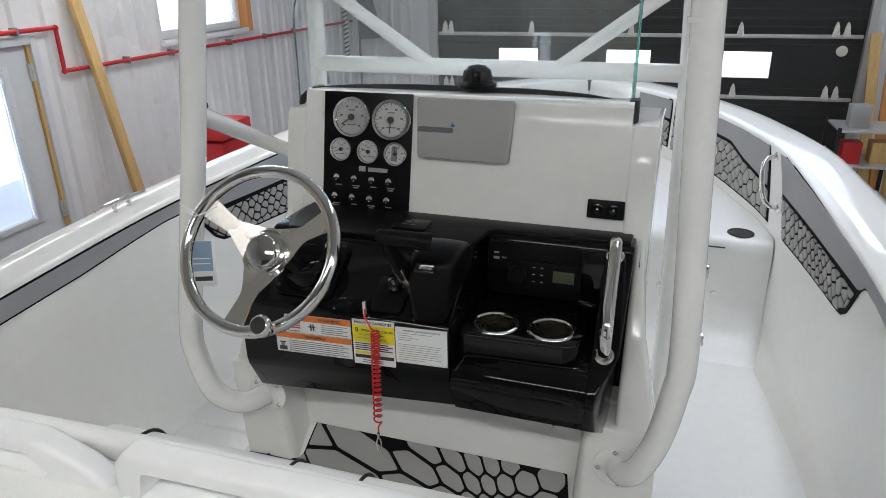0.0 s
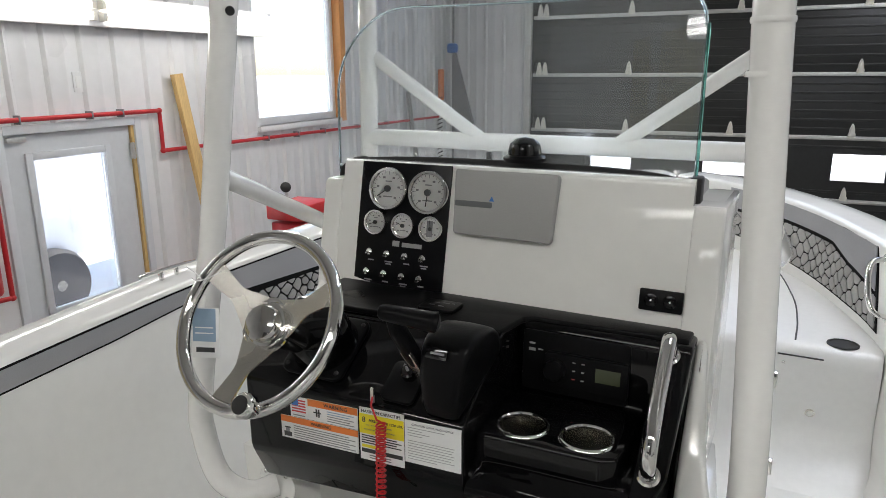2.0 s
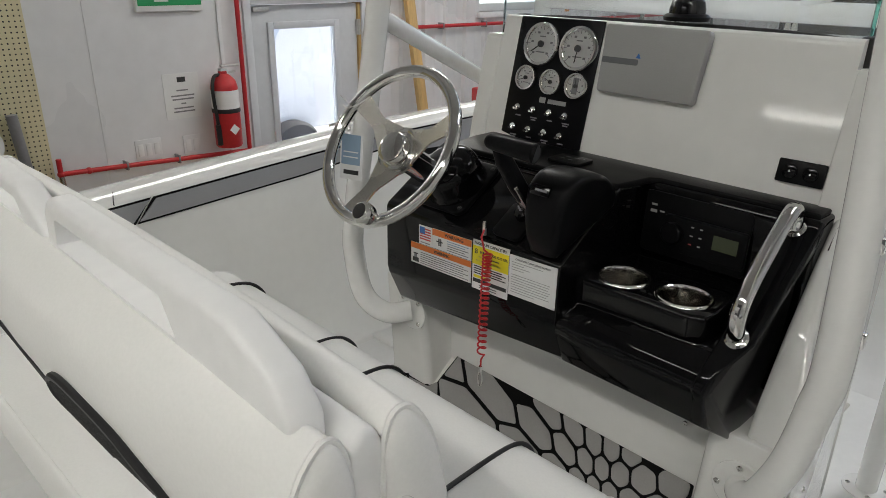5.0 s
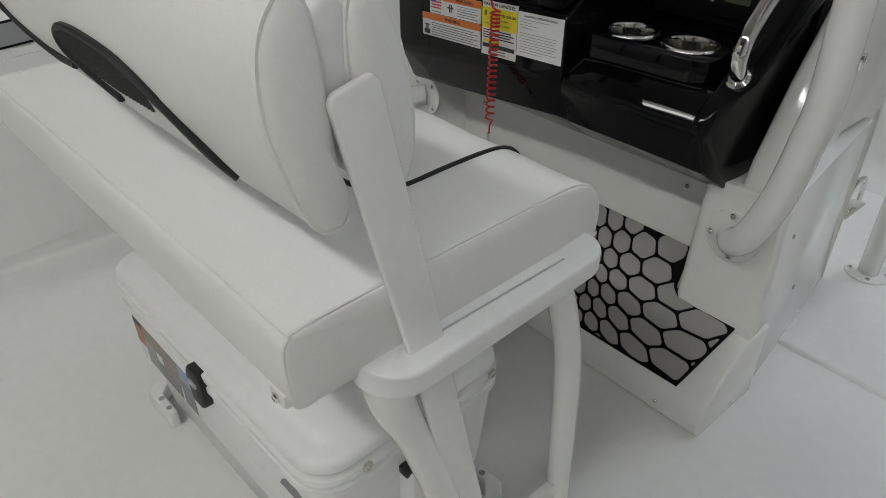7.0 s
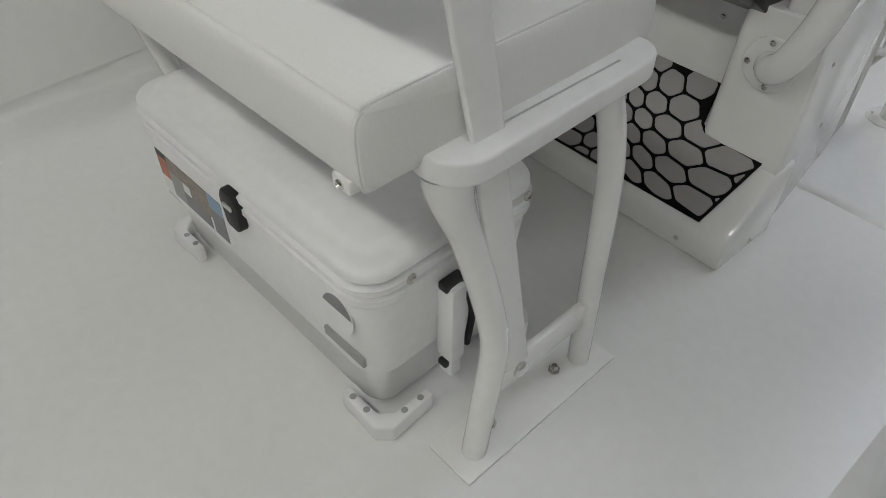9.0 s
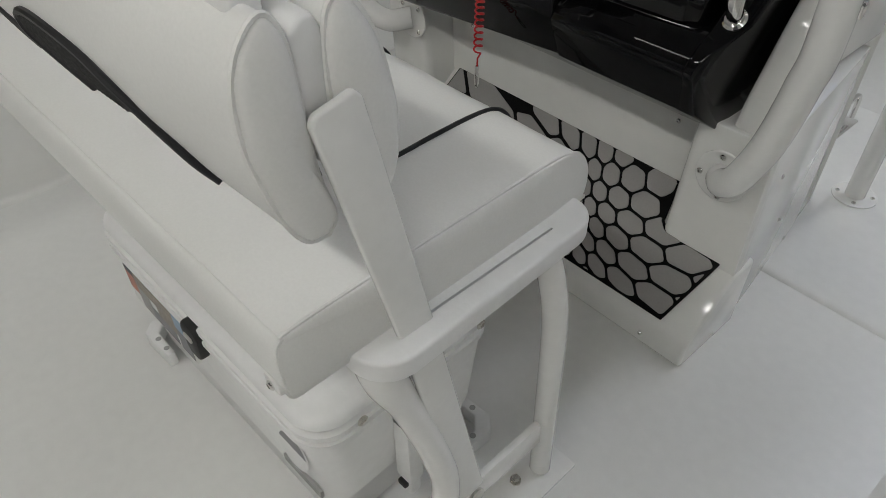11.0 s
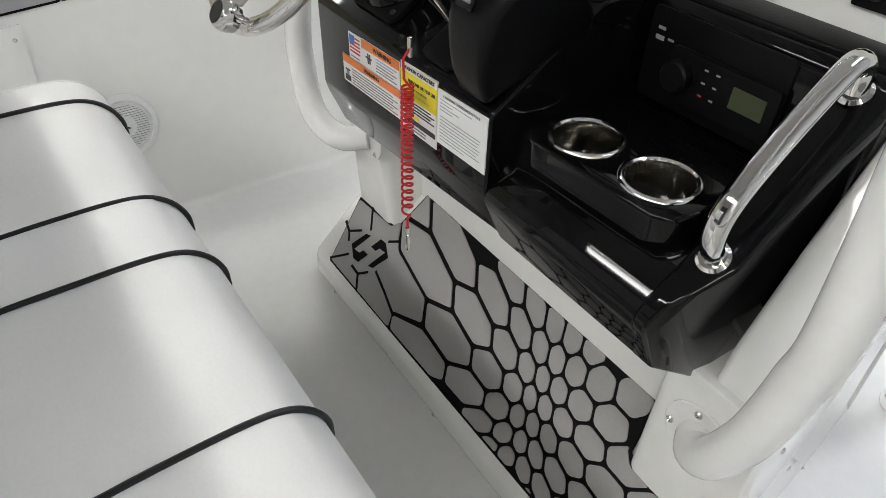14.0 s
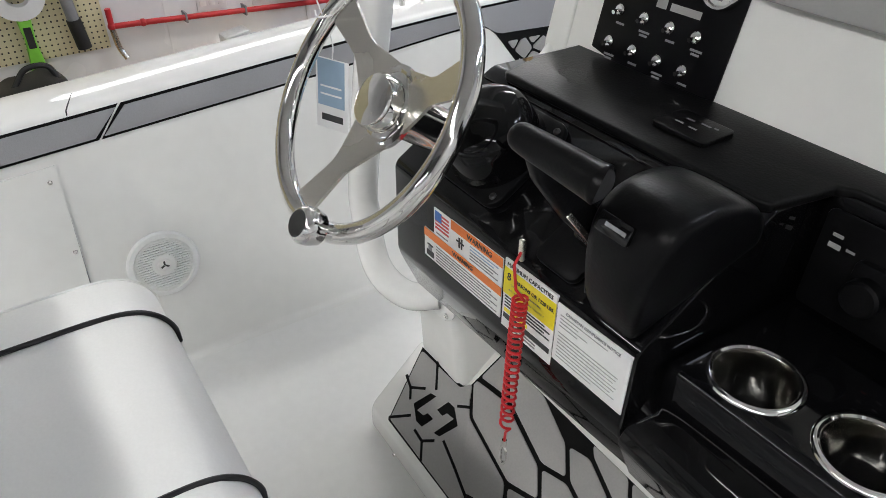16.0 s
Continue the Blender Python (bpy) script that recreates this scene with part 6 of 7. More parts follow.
for a, b in (((-0.505, 1.985, 1.385), (-0.17, 1.985, 1.165)), ((0.485, 1.985, 1.375), (0.19, 1.985, 1.165))):
    bm = B()
    tube(bm, [a, b], 0.018, 14, 0)
    part("diagonal_brace", bm, TUBE, tt)
for pts, r in (([(-0.476, 1.355, 1.135), (-0.565, 2.03, 0.84)], 0.020), ([(0.548, 1.37, 1.115), (0.564, 1.80, 0.985), (0.552, 1.98, 0.925)], 0.023)):
    bm = B()
    tube(bm, pts, r, 16, 6 if len(pts) > 2 else 0)
    part("side_brace", bm, TUBE, tt)
# black disc drawn for the dark inside of a hole in the leg
bm = B()
lathe(bm, [(0.009, 0), (0.009, 0.002), (0, 0.002)], facing((-0.404, 1.352, 1.449), (0.85, -0.5, 0)), 14)
part("hole_plug", bm, RUBBER, tt)
for x, y, z in ((0.553, 1.36, 0.90), (0.56, 1.36, 0.76)):
    bm = B()
    box(bm, x + 0.018, x + 0.031, y - 0.006, y + 0.006, z - 0.012, z + 0.012, 0.002)
    part("rivet", bm, CHROME, tt)
for zc in (1.40, 1.33):
    bm = B()
    lathe(bm, [(0.0285, -0.004), (0.0292, 0), (0.0285, 0.004)], Matrix.Translation((0.5275, 1.3725, zc)), 20, False)
    part("wrap_seam", bm, TUBE, tt)
# hang tag on the wheel rim
tg = thing("hang_tag", (-0.40, 1.214, 0.80), "blue and white paper hang tag tied to the steering wheel", "tag")
bm = B()
tm = facing((-0.400, 1.215, 0.853), (0.48, -0.87, 0.05)) @ pose(0, 0, 0, 0, 0, -3) @ Matrix.Diagonal((0.78, 0.80, 1, 1))
plate(bm, tm, 0.068, 0.125, 0.001)
part("card", bm, PAPER, tg)
bm = B()
plate(bm, tm @ Matrix.Translation((-0.002, 0.02, 0.001)), 0.056, 0.082, 0.0005)
bl = part("blue_face", bm, TAGBLUE, tg)
bm = B()
plate(bm, tm @ Matrix.Translation((0, -0.042, 0.001)), 0.045, 0.012, 0.0005)
part("code_bar", bm, INK, tg)
for dz in (0.0, 0.014):
    bm = B()
    plate(bm, tm @ Matrix.Translation((-0.002, dz, 0.0015)), 0.044, 0.003, 0.0004)
    part("print_line", bm, PAPER, bl)
bm = B()
tube(bm, [tm @ Vector((0, 0.06, 0)), tm @ Vector((0.005, 0.09, 0.004)), tm @ Vector((-0.01, 0.12, 0.0))], 0.001, 6, 4)
part("string", bm, PAPER, tg)

# ---- steering wheel ----
sw = thing("steering_wheel", (-0.2418, 1.188, 0.913), "polished steel three-spoke steering wheel with a knob", "steering wheel")
al, yw = 0.597, 0.019
WN = Vector((math.sin(yw) * math.cos(al), -math.cos(yw) * math.cos(al), math.sin(al)))
WM = facing((-0.2418, 1.188, 0.913), WN)
RW = 0.1595
bm = B()
ring = []
for i in range(96):
    a = 2 * math.pi * i / 96
    bumpy = 0.0016 * math.cos(30 * a) if math.sin(a) < 0.35 else 0.0
    ring.append(WM @ Vector((RW * math.cos(a) * (1 - bumpy * 0.5), RW * math.sin(a) * (1 - bumpy * 0.5), 0)))
tube(bm, ring, 0.0125, 18, 0, True, up=tuple(WN))
part("rim", bm, CHROME, sw)
for a in (150, 28, 262):
    bm = B()
    ca = radians(a)
    poly = []
    for k in range(13):
        t = k / 12
        r = 0.03 + (RW - 0.036) * t
        w = 0.040 - 0.024 * min(1, t * 2.2) + 0.006 * max(0, t - 0.55) * 2.2
        poly.append((r, w))
    top = []
    for sgn in (1, -1):
        rows = []
        for r, w in poly:
            zz = -0.032 + 0.032 * ((r - 0.03) / (RW - 0.036)) ** 1.2
            d = Vector((math.cos(ca), math.sin(ca), 0))
            nrm = Vector((-math.sin(ca), math.cos(ca), 0))
            rows.append([bm.verts.new(WM @ (d * r + nrm * (w * q) + Vector((0, 0, zz + 0.0022 * sgn)))) for q in (-1, -0.5, 0, 0.5, 1)])
        for u, v in zip(rows, rows[1:]):
            for k in range(4):
                bm.faces.new((u[k], u[k + 1], v[k + 1], v[k]))
        top.append(rows)
    for k in (0, 4):
        for i in range(12):
            bm.faces.new((top[0][i][k], top[0][i + 1][k], top[1][i + 1][k], top[1][i][k]))
    bmesh.ops.recalc_face_normals(bm, faces=bm.faces[:])
    part("spoke", bm, BRUSH, sw, "satin steel spoke", 40)
bm = B()
lathe(bm, [(0.052, -0.036), (0.052, -0.030), (0.046, -0.028), (0.042, -0.030), (0.038, -0.028)], WM, 36)
part("hub_plate", bm, CHROME, sw)
bm = B()
lathe(bm, [(0.034, -0.030), (0.034, -0.012), (0.031, -0.007), (0.020, -0.004), (0, -0.003)], WM, 32)
cap = part("hub_cap", bm, CHROME, sw)
for k in (-1, 0, 1):
    bm = B()
    plate(bm, WM @ Matrix.Translation((k * 0.011, 0, -0.0055)) @ pose(0, 0, 0, 0, 0, 18 * k), 0.0015, 0.03, 0.0015)
    part("cap_ridge", bm, BRUSH, cap)
bm = B()
lathe(bm, [(0.028, -0.13), (0.03, -0.06), (0.036, -0.036), (0, -0.036)], WM, 26)
part("column", bm, CHROME, sw)
ka = radians(-66)
kp = Vector((RW * math.cos(ka), RW * math.sin(ka), 0))
bm = B()
lathe(bm, [(0.010, 0.0), (0.010, 0.022), (0.019, 0.026), (0.0215, 0.036), (0.0215, 0.046), (0.018, 0.052), (0.0155, 0.0535)], WM @ Matrix.Translation(kp), 26)
kb = part("knob", bm, CHROME, sw)
bm = B()
lathe(bm, [(0.0155, 0.0537), (0.014, 0.055), (0, 0.0555)], WM @ Matrix.Translation(kp), 22)
part("knob_pad", bm, RUBBER, kb)
bm = B()
tube(bm, [WM @ Vector((-RW - 0.012, 0.055, 0.01)), WM @ Vector((-RW * 0.93, 0.05, 0.016)), WM @ Vector((-RW * 0.8, 0.06, 0.012)), WM @ Vector((-RW * 0.6, 0.075, 0.02))], 0.0011, 6, 6)
tube(bm, [WM @ Vector((-RW - 0.035, 0.075, 0.01)), WM @ Vector((-RW * 0.95, 0.06, 0.016)), WM @ Vector((-RW * 0.9, 0.045, 0.0))], 0.0011, 6, 6)
part("cable_tie", bm, PAPER, sw, "thin clear cable tie")

# helm bezel on the dash
hb = thing("helm_bezel", (-0.235, 1.38, 0.79), "black plastic helm bezel behind the steering wheel", "bezel")
sl = Vector((0, -0.551, 0.834)).normalized()
hm = facing((-0.240, 1.385, 0.790), sl)
bm = B()
plate(bm, hm, 0.145, 0.15, 0.012, 0.004, 0.02)
part("plate", bm, BLACKM, hb)
bm = B()
lathe(bm, [(0.070, 0.01), (0.068, 0.018), (0.066, 0.026), (0.0655, 0.052), (0.062, 0.066), (0.053, 0.077), (0.040, 0.084), (0, 0.086)], hm, 36)
part("housing", bm, BLACK, hb)
screws(hb, [(hm @ Vector((0.084 * math.cos(radians(a)), 0.084 * math.sin(radians(a)), 0.012)), sl) for a in (45, 135, 225, 315)], 0.005, RUBBER)

# throttle control
th = thing("throttle_control", (0.03, 1.39, 0.79), "black engine throttle control with a t-shaped lever", "throttle")
SIDE = [(1.302, 0.744), (1.288, 0.775), (1.281, 0.815), (1.281, 0.850), (1.288, 0.876), (1.304, 0.893), (1.328, 0.901), (1.360, 0.901), (1.395, 0.892), (1.428, 0.872), (1.452, 0.842), (1.458, 0.82)]
bm = B()
secs = []
line = [p.yz for p in smooth_path([(0, *p) for p in SIDE], 4)]
mid_y, mid_z = 1.375, 0.80
for x, k in ((0.030, 0.86), (0.0315, 0.94), (0.036, 0.985), (0.046, 1.0), (0.075, 1.01), (0.105, 1.0), (0.118, 0.985), (0.126, 0.94), (0.128, 0.86)):
    ring = []
    for y, z in line:
        yy, zz = mid_y + (y - mid_y) * k, mid_z + (z - mid_z) * k
        # the far side leans in towards the foot
        ring.append(bm.verts.new((x - max(0.0, x - 0.07) / 0.058 * (0.90 - zz) * 0.20, yy, zz)))
    secs.append(ring)
for a, b in zip(secs, secs[1:]):
    for k in range(len(a) - 1):
        bm.faces.new((a[k], a[k + 1], b[k + 1], b[k]))
    bm.faces.new((a[-1], a[0], b[0], b[-1]))
bm.faces.new(secs[0])
bm.faces.new(secs[-1][::-1])
bmesh.ops.recalc_face_normals(bm, faces=bm.faces[:])
body = part("housing", bm, BLACKM, th, smooth=60)
bm = B()
hp = facing((0.066, 1.2815, 0.873), (0, -0.93, 0.42))
plate(bm, hp @ Matrix.Translation((0, 0, -0.003)), 0.042, 0.020, 0.005, 0.001, 0.003)
part("maker_plate", bm, BLACKG, body, "glossy black maker's plate")
bm = B()
plate(bm, hp @ Matrix.Translation((0.003, 0, 0.002)), 0.026, 0.004, 0.0006)
part("maker_bar", bm, INKG, body, "grey maker's mark")
bm = B()
tube(bm, [(0.0335, 1.292, 0.77), (0.0335, 1.286, 0.83), (0.034, 1.296, 0.872), (0.034, 1.33, 0.888), (0.034, 1.38, 0.88)], 0.0014, 6, 6)
part("edge_line", bm, BLACKG, body)
bm = B()
prism(bm, [(1.338, 0.782), (1.356, 0.800), (1.302, 0.866), (1.260, 0.920), (1.232, 0.956), (1.208, 0.950), (1.220, 0.918), (1.262, 0.862)], "x", 0.010, 0.027, 0.005, 3)
part("lever", bm, BLACKM, th)
bm = B()
prism(bm, [(1.330, 0.783), (1.3365, 0.785), (1.262, 0.876), (1.257, 0.872)], "x", 0.0085, 0.0285, 0.001)
part("lever_trim", bm, BRUSH, th, "thin steel edge of the lever")
bm = B()
tube(bm, [(0.003, 1.2075, 0.9625), (0.008, 1.2077, 0.9622), (0.024, 1.209, 0.961), (0.056, 1.212, 0.959), (0.09, 1.2145, 0.957), (0.1005, 1.2155, 0.9565), (0.102, 1.2157, 0.9564)], lambda t: lerp(t, [(0, 0.006), (0.05, 0.0100), (0.2, 0.0132), (0.6, 0.0162), (0.93, 0.0180), (1, 0.0160)]), 22, 6)
gr = part("grip", bm, BLACKM, th)
bm = B()
lathe(bm, [(0.0140, 0), (0.0140, 0.0012), (0, 0.0016)], facing((0.102, 1.2157, 0.9564), (1, 0.05, -0.03)), 20)
part("end_cap", bm, RUBBER, gr)
# ignition key plate
ig = thing("ignition_switch", (-0.035, 1.34, 0.765), "black ignition switch with a stop-cord clip", "switch")
im = facing((-0.036, 1.347, 0.767), sl)
bm = B()
plate(bm, im, 0.07, 0.085, 0.010, 0.003, 0.012)
part("plate", bm, BLACKM, ig)
bm = B()
lathe(bm, [(0.016, 0.01), (0.016, 0.024), (0.012, 0.027), (0, 0.027)], im @ Matrix.Translation((0.008, 0.016, 0)), 20)
part("key_barrel", bm, BLACKG, ig)
bm = B()
plate(bm, im @ Matrix.Translation((0.008, 0.016, 0.027)) @ pose(0, 0, 0, 90, 0, 20), 0.005, 0.026, 0.003, 0.001)
part("key", bm, INKG, ig)
bm = B()
plate(bm, im @ Matrix.Translation((0.0, 0.034, 0.0102)), 0.03, 0.006, 0.0006)
part("maker_bar", bm, INKG, ig)
bm = B()
box(bm, -0.078, -0.070, 1.290, 1.296, 0.745, 0.775, 0.002)
part("stop_clip", bm, BRUSH, ig, "small steel stop-cord clip")

# red coiled stop cord
cord = thing("stop_cord", (-0.04, 1.27, 0.5), "red coiled kill-switch cord with a steel clip", "cord")
pts = [(-0.074, 1.294, 0.76), (-0.068, 1.278, 0.748), (-0.05, 1.268, 0.728)]
turns = 21
for i in range(turns * 10 + 1):
    a = 2 * math.pi * i / 10
    t = i / (turns * 10)
    rr = 0.0085
    sag = 0.6 * t + 0.4 * t * t
    pts.append((-0.041 - 0.006 * t + rr * math.cos(a), 1.268 + rr * math.sin(a), 0.722 - 0.222 * sag))
pts += [(-0.047, 1.268, 0.485), (-0.048, 1.268, 0.455)]
bm = B()
tube(bm, pts, 0.002, 7, 1)
part("coil", bm, REDCORD, cord)
bm = B()
loop = [(-0.048 + 0.0055 * math.sin(a), 1.268, 0.437 + 0.018 * math.cos(a)) for a in [2 * math.pi * i / 16 for i in range(16)]]
tube(bm, loop, 0.0016, 7, 0, True, up=(0, 1, 0))
tube(bm, [(-0.048, 1.268, 0.455), (-0.048, 1.268, 0.468)], 0.0035, 8, 0)
part("clip", bm, CHROME, cord)

# stickers on the dash front
FY = 1.2990
# the labels climb a little with the dash front
RISE = Matrix(((1, 0, 0, 0), (0, 1, 0, 0), (0.045, 0, 1, -0.0047), (0, 0, 0, 1)))


def sticker(x0, x1, z0, z1, label, name="warning_label"):
    t = thing(name, ((x0 + x1) / 2, FY, z0), label, "label", "dash labels")
    bm = B()
    box(bm, x0, x1, FY - 0.0012, FY + 0.002, z0, z1)
    bm.transform(RISE)
    part("sheet", bm, PAPER, t, smooth=0)
    return t


def bar(t, x0, x1, z0, z1, m, name="print_line", lift=0.0018):
    bm = B()
    box(bm, x0, x1, FY - lift, FY - 0.001, z0, z1)
    bm.transform(RISE)
    return part(name, bm, m, t, smooth=0)


def label_words(t, text, x, z, hgt, m):
    words("words", text, RISE @ facing((x, FY - 0.0022, z), (0, -1, 0)), hgt, m, t)


t = sticker(-0.300, -0.113, 0.6360, 0.6850, "orange and white printed warning label on the dash")
bar(t, -0.300, -0.113, 0.6715, 0.6850, ORANGE, "orange_band")
label_words(t, "WARNING", -0.200, 0.6782, 0.0075, INK)
bar(t, -0.2935, -0.2745, 0.6400, 0.6500, INK, "pictogram")
bar(t, -0.2890, -0.2800, 0.6500, 0.6585, INKG, "pictogram")
bar(t, -0.2915, -0.2765, 0.6585, 0.6610, INK, "pictogram")
for k in range(6):
    bar(t, -0.268, -0.120 - 0.014 * (k % 2), 0.6400 + k * 0.0050, 0.6415 + k * 0.0050, INKG)
t = sticker(-0.274, -0.231, 0.6865, 0.730, "small flag sticker on the dash", "flag_label")
for k in range(5):
    bar(t, -0.270, -0.236, 0.698 + k * 0.006, 0.701 + k * 0.006, FLAGR, "stripe")
bar(t, -0.270, -0.254, 0.712, 0.727, BLUE, "canton", 0.0021)
bar(t, -0.268, -0.238, 0.690, 0.692, INKG)
t = sticker(-0.230, -0.113, 0.6865, 0.731, "orange-headed printed warning label on the dash")
bar(t, -0.230, -0.113, 0.7165, 0.731, ORANGE, "orange_band")
label_words(t, "WARNING", -0.163, 0.7236, 0.0085, INK)
for a0, a1 in ((-0.217, -0.198), (-0.211, -0.2075), (-0.205, -0.202)):
    bar(t, a0, a1, 0.6955 if a1 - a0 < 0.01 else 0.7035, 0.7060 if a1 - a0 > 0.01 else 0.7120, INK, "pictogram")
for k in range(5):
    bar(t, -0.184, -0.121 - 0.010 * (k % 2), 0.6910 + k * 0.0050, 0.6925 + k * 0.0050, TAGBLUE if k > 2 else INKG)
t = sticker(-0.1085, -0.0115, 0.6290, 0.7365, "yellow and white capacity plate on the dash", "capacity_label")
bar(t, -0.1085, -0.0115, 0.684, 0.7245, YELLOW, "yellow_field")
label_words(t, "MAXIMUM CAPACITIES", -0.060, 0.7305, 0.0062, INK)
label_words(t, "8", -0.098, 0.7125, 0.012, INK)
label_words(t, "PERSONS OR 1220 LBS.", -0.050, 0.7125, 0.0054, INK)
bar(t, -0.094, -0.036, 0.701, 0.7035, INKG)
bar(t, -0.098, -0.030, 0.692, 0.6945, INKG)
for k in range(4):
    bar(t, -0.104, -0.017 - 0.01 * (k % 2), 0.6640 + k * 0.0050, 0.6660 + k * 0.0050, INK)
bar(t, -0.104, -0.058, 0.655, 0.661, YELLOW, "yellow_mark")
bar(t, -0.105, -0.015, 0.6445, 0.6525, INK, "black_band")
for k in range(2):
    bar(t, -0.088, -0.040, 0.6335 + k * 0.005, 0.6355 + k * 0.005, INKG)
t = sticker(-0.0095, 0.1045, 0.6445, 0.7290, "white printed compliance notice on the dash", "notice_label")
label_words(t, "CANADIAN COMPLIANCE NOTICE", 0.048, 0.7225, 0.0040, INKG)
for k, w in enumerate((0.075, 0.03, 0.045, 0.03, 0.0, 0.095, 0.093, 0.09, 0.095, 0.093, 0.088, 0.095, 0.06)):
    if w:
        bar(t, -0.003, -0.003 + w, 0.7150 - k * 0.0052, 0.7160 - k * 0.0052, COVER)

# ---- leaning post with seat ----
LT = Matrix.Translation((0.065, 0.7, 0)) @ pose(0, 0, 0, 0, 0, 1.5) @ Matrix.Translation((-0.065, -0.7, 0))
post = thing("leaning_post", (0.065, 0.75, 0.0), "white double helm seat with a flip backrest on tube legs", "helm seat")
SX0, SX1, SM = -0.375, 0.492, 0.0585


def add(name, bm, m, parent, label="", smooth=40):
    bm.transform(LT)
    return part(name, bm, m, parent, label, smooth)


CUSHION = [(0.486, 0.603), (0.476, 0.606), (0.4715, 0.620), (0.4695, 0.655), (0.4705, 0.676), (0.4765, 0.687), (0.490, 0.6925), (0.60, 0.694), (0.74, 0.693), (0.85, 0.6912), (0.888, 0.684), (0.911, 0.668), (0.924, 0.645), (0.926, 0.620), (0.921, 0.602), (0.911, 0.597), (0.70, 0.600)]


def cushion(x0, x1):
    """A boxed cushion along x with flat, slightly puffed ends."""
    bm = B()
    line = [p.yz for p in smooth_path([(0, *p) for p in CUSHION] + [(0, *CUSHION[0])], 4)[:-1]]
    cy, cz = 0.685, 0.648
    ends = [(-0.004, 0.30), (-0.003, 0.70), (0.0, 0.95), (0.0015, 0.985), (0.005, 1.0)]
    cols = [(x0 + d, k) for d, k in ends] + [(x0 + (x1 - x0) * i / 22, 1.0) for i in range(1, 22)] + [(x1 - d, k) for d, k in ends[::-1]]
    loops = []
    for x, k in cols:
        u = (x - x0) / (x1 - x0)
        crown = 0.0025 * math.sin(math.pi * max(0.0, min(1.0, u))) + 0.0012 * math.sin(u * 31)
        loops.append([bm.verts.new((x, cy + (y - cy) * (1 - (1 - k) * 0.25 if k > 0.94 else k), cz + (z - cz) * k + (crown if z > 0.68 else 0.0))) for y, z in line])
    for a, b in zip(loops, loops[1:]):
        for k in range(len(a)):
            bm.faces.new((a[k], a[(k + 1) % len(a)], b[(k + 1) % len(a)], b[k]))
    bm.faces.new(loops[0][::-1])
    bm.faces.new(loops[-1])
    bmesh.ops.recalc_face_normals(bm, faces=bm.faces[:])
    return bm


QT = Matrix.Translation((0.065, 0.7, 0)) @ pose(0, 0, 0, 0, 0, 1.1) @ Matrix.Translation((-0.065, -0.7, 0))
QY0, QY1 = 0.470, 0.927


def addq(name, bm, m, parent, label=""):
    for v in bm.verts:
        v.co.y += 0.022 * (v.co.y - QY0) / (QY1 - QY0) * (SX1 - v.co.x) / (SX1 - SX0)
    bm.transform(QT)
    return add(name, bm, m, parent, label)


def edge_line(x, lift=0.003):
    """Points over the cushion's front edge, from the top down."""
    return [(x, 0.85, 0.6912 + lift), (x, 0.889, 0.684 + lift), (x, 0.913, 0.668 + lift * 0.7), (x, 0.924 + lift, 0.645), (x, 0.926 + lift, 0.620)]


seat = addq("seat_cushion", cushion(SX0, SX1), VINYL, post)
for x in (SX1 - 0.004, SX0 + 0.004):
    bm = B()
    tube(bm, [(x, y, z) for _, y, z in smooth_path([(0, *p) for p in CUSHION] + [(0, *CUSHION[0])], 4)[:-1]], 0.0022, 6, 0, True, up=(1, 0, 0))
    addq("welt", bm, VINYL, seat)
zt = 0.6962
for a, b in ((-0.29, -0.008), (0.112, 0.36)):
    bm = B()
    yb = 0.672
    loop = edge_line(a)[::-1] + [(a, 0.78, zt), (a, yb + 0.045, zt), (a + 0.012, yb + 0.014, zt), (a + 0.045, yb, zt), ((a + b) / 2, yb, zt), (b - 0.045, yb, zt), (b - 0.012, yb + 0.014, zt), (b, yb + 0.045, zt), (b, 0.78, zt)] + edge_line(b)
    tube(bm, loop, 0.0032, 8, 5)
    addq("piping", bm, PIPING, seat, "black piping loop")
bm = B()
tube(bm, [(-0.015, 0.692, zt), (0.05, 0.680, zt), (0.118, 0.692, zt)], 0.0028, 8, 6)
addq("piping", bm, PIPING, seat)

# moulded seat frame under the cushion
bm = B()
prism(bm, [(0.50, 0.602), (0.515, 0.590), (0.855, 0.582), (0.88, 0.590), (0.885, 0.602)], "x", SX0 + 0.02, SX1 - 0.02, 0.005)
addq("seat_pan", bm, ROTO, post)
for x in (0.455,):
    bm = B()
    box(bm, x - 0.014, x + 0.014, 0.472, 0.50, 0.588, 0.606, 0.004)
    tab = addq("corner_tab", bm, VINYL, post)
    bm = B()
    screw(bm, (x, 0.472, 0.597), (0, -1, 0), 0.006)
    addq("screw", bm, CHROME, tab)
for s in (1, -1):
    outline = []
    for yc, a0, r in ((0.870, 0, 0.039), (0.596, 180, 0.047)):
        for k in range(13):
            a = radians(a0 + 15 * k)
            outline.append((SM + s * (0.4345 + r * math.cos(a)), yc + r * math.sin(a)))
    if s < 0:
        outline = outline[::-1]
    bm = B()
    prism(bm, outline, "z", 0.580, 0.610, 0.011, 4)
    for v in bm.verts:
        v.co.z += 0.006 * ((v.co.y - 0.735) / 0.18) ** 2
    slot = B()
    box(slot, SM + s * 0.4500 - 0.0016, SM + s * 0.4500 + 0.0016, 0.62, 0.842, 0.583, 0.70)
    add("end_rail", cut(bm, slot), ROTO, post, "white moulded rail with a narrow slot")
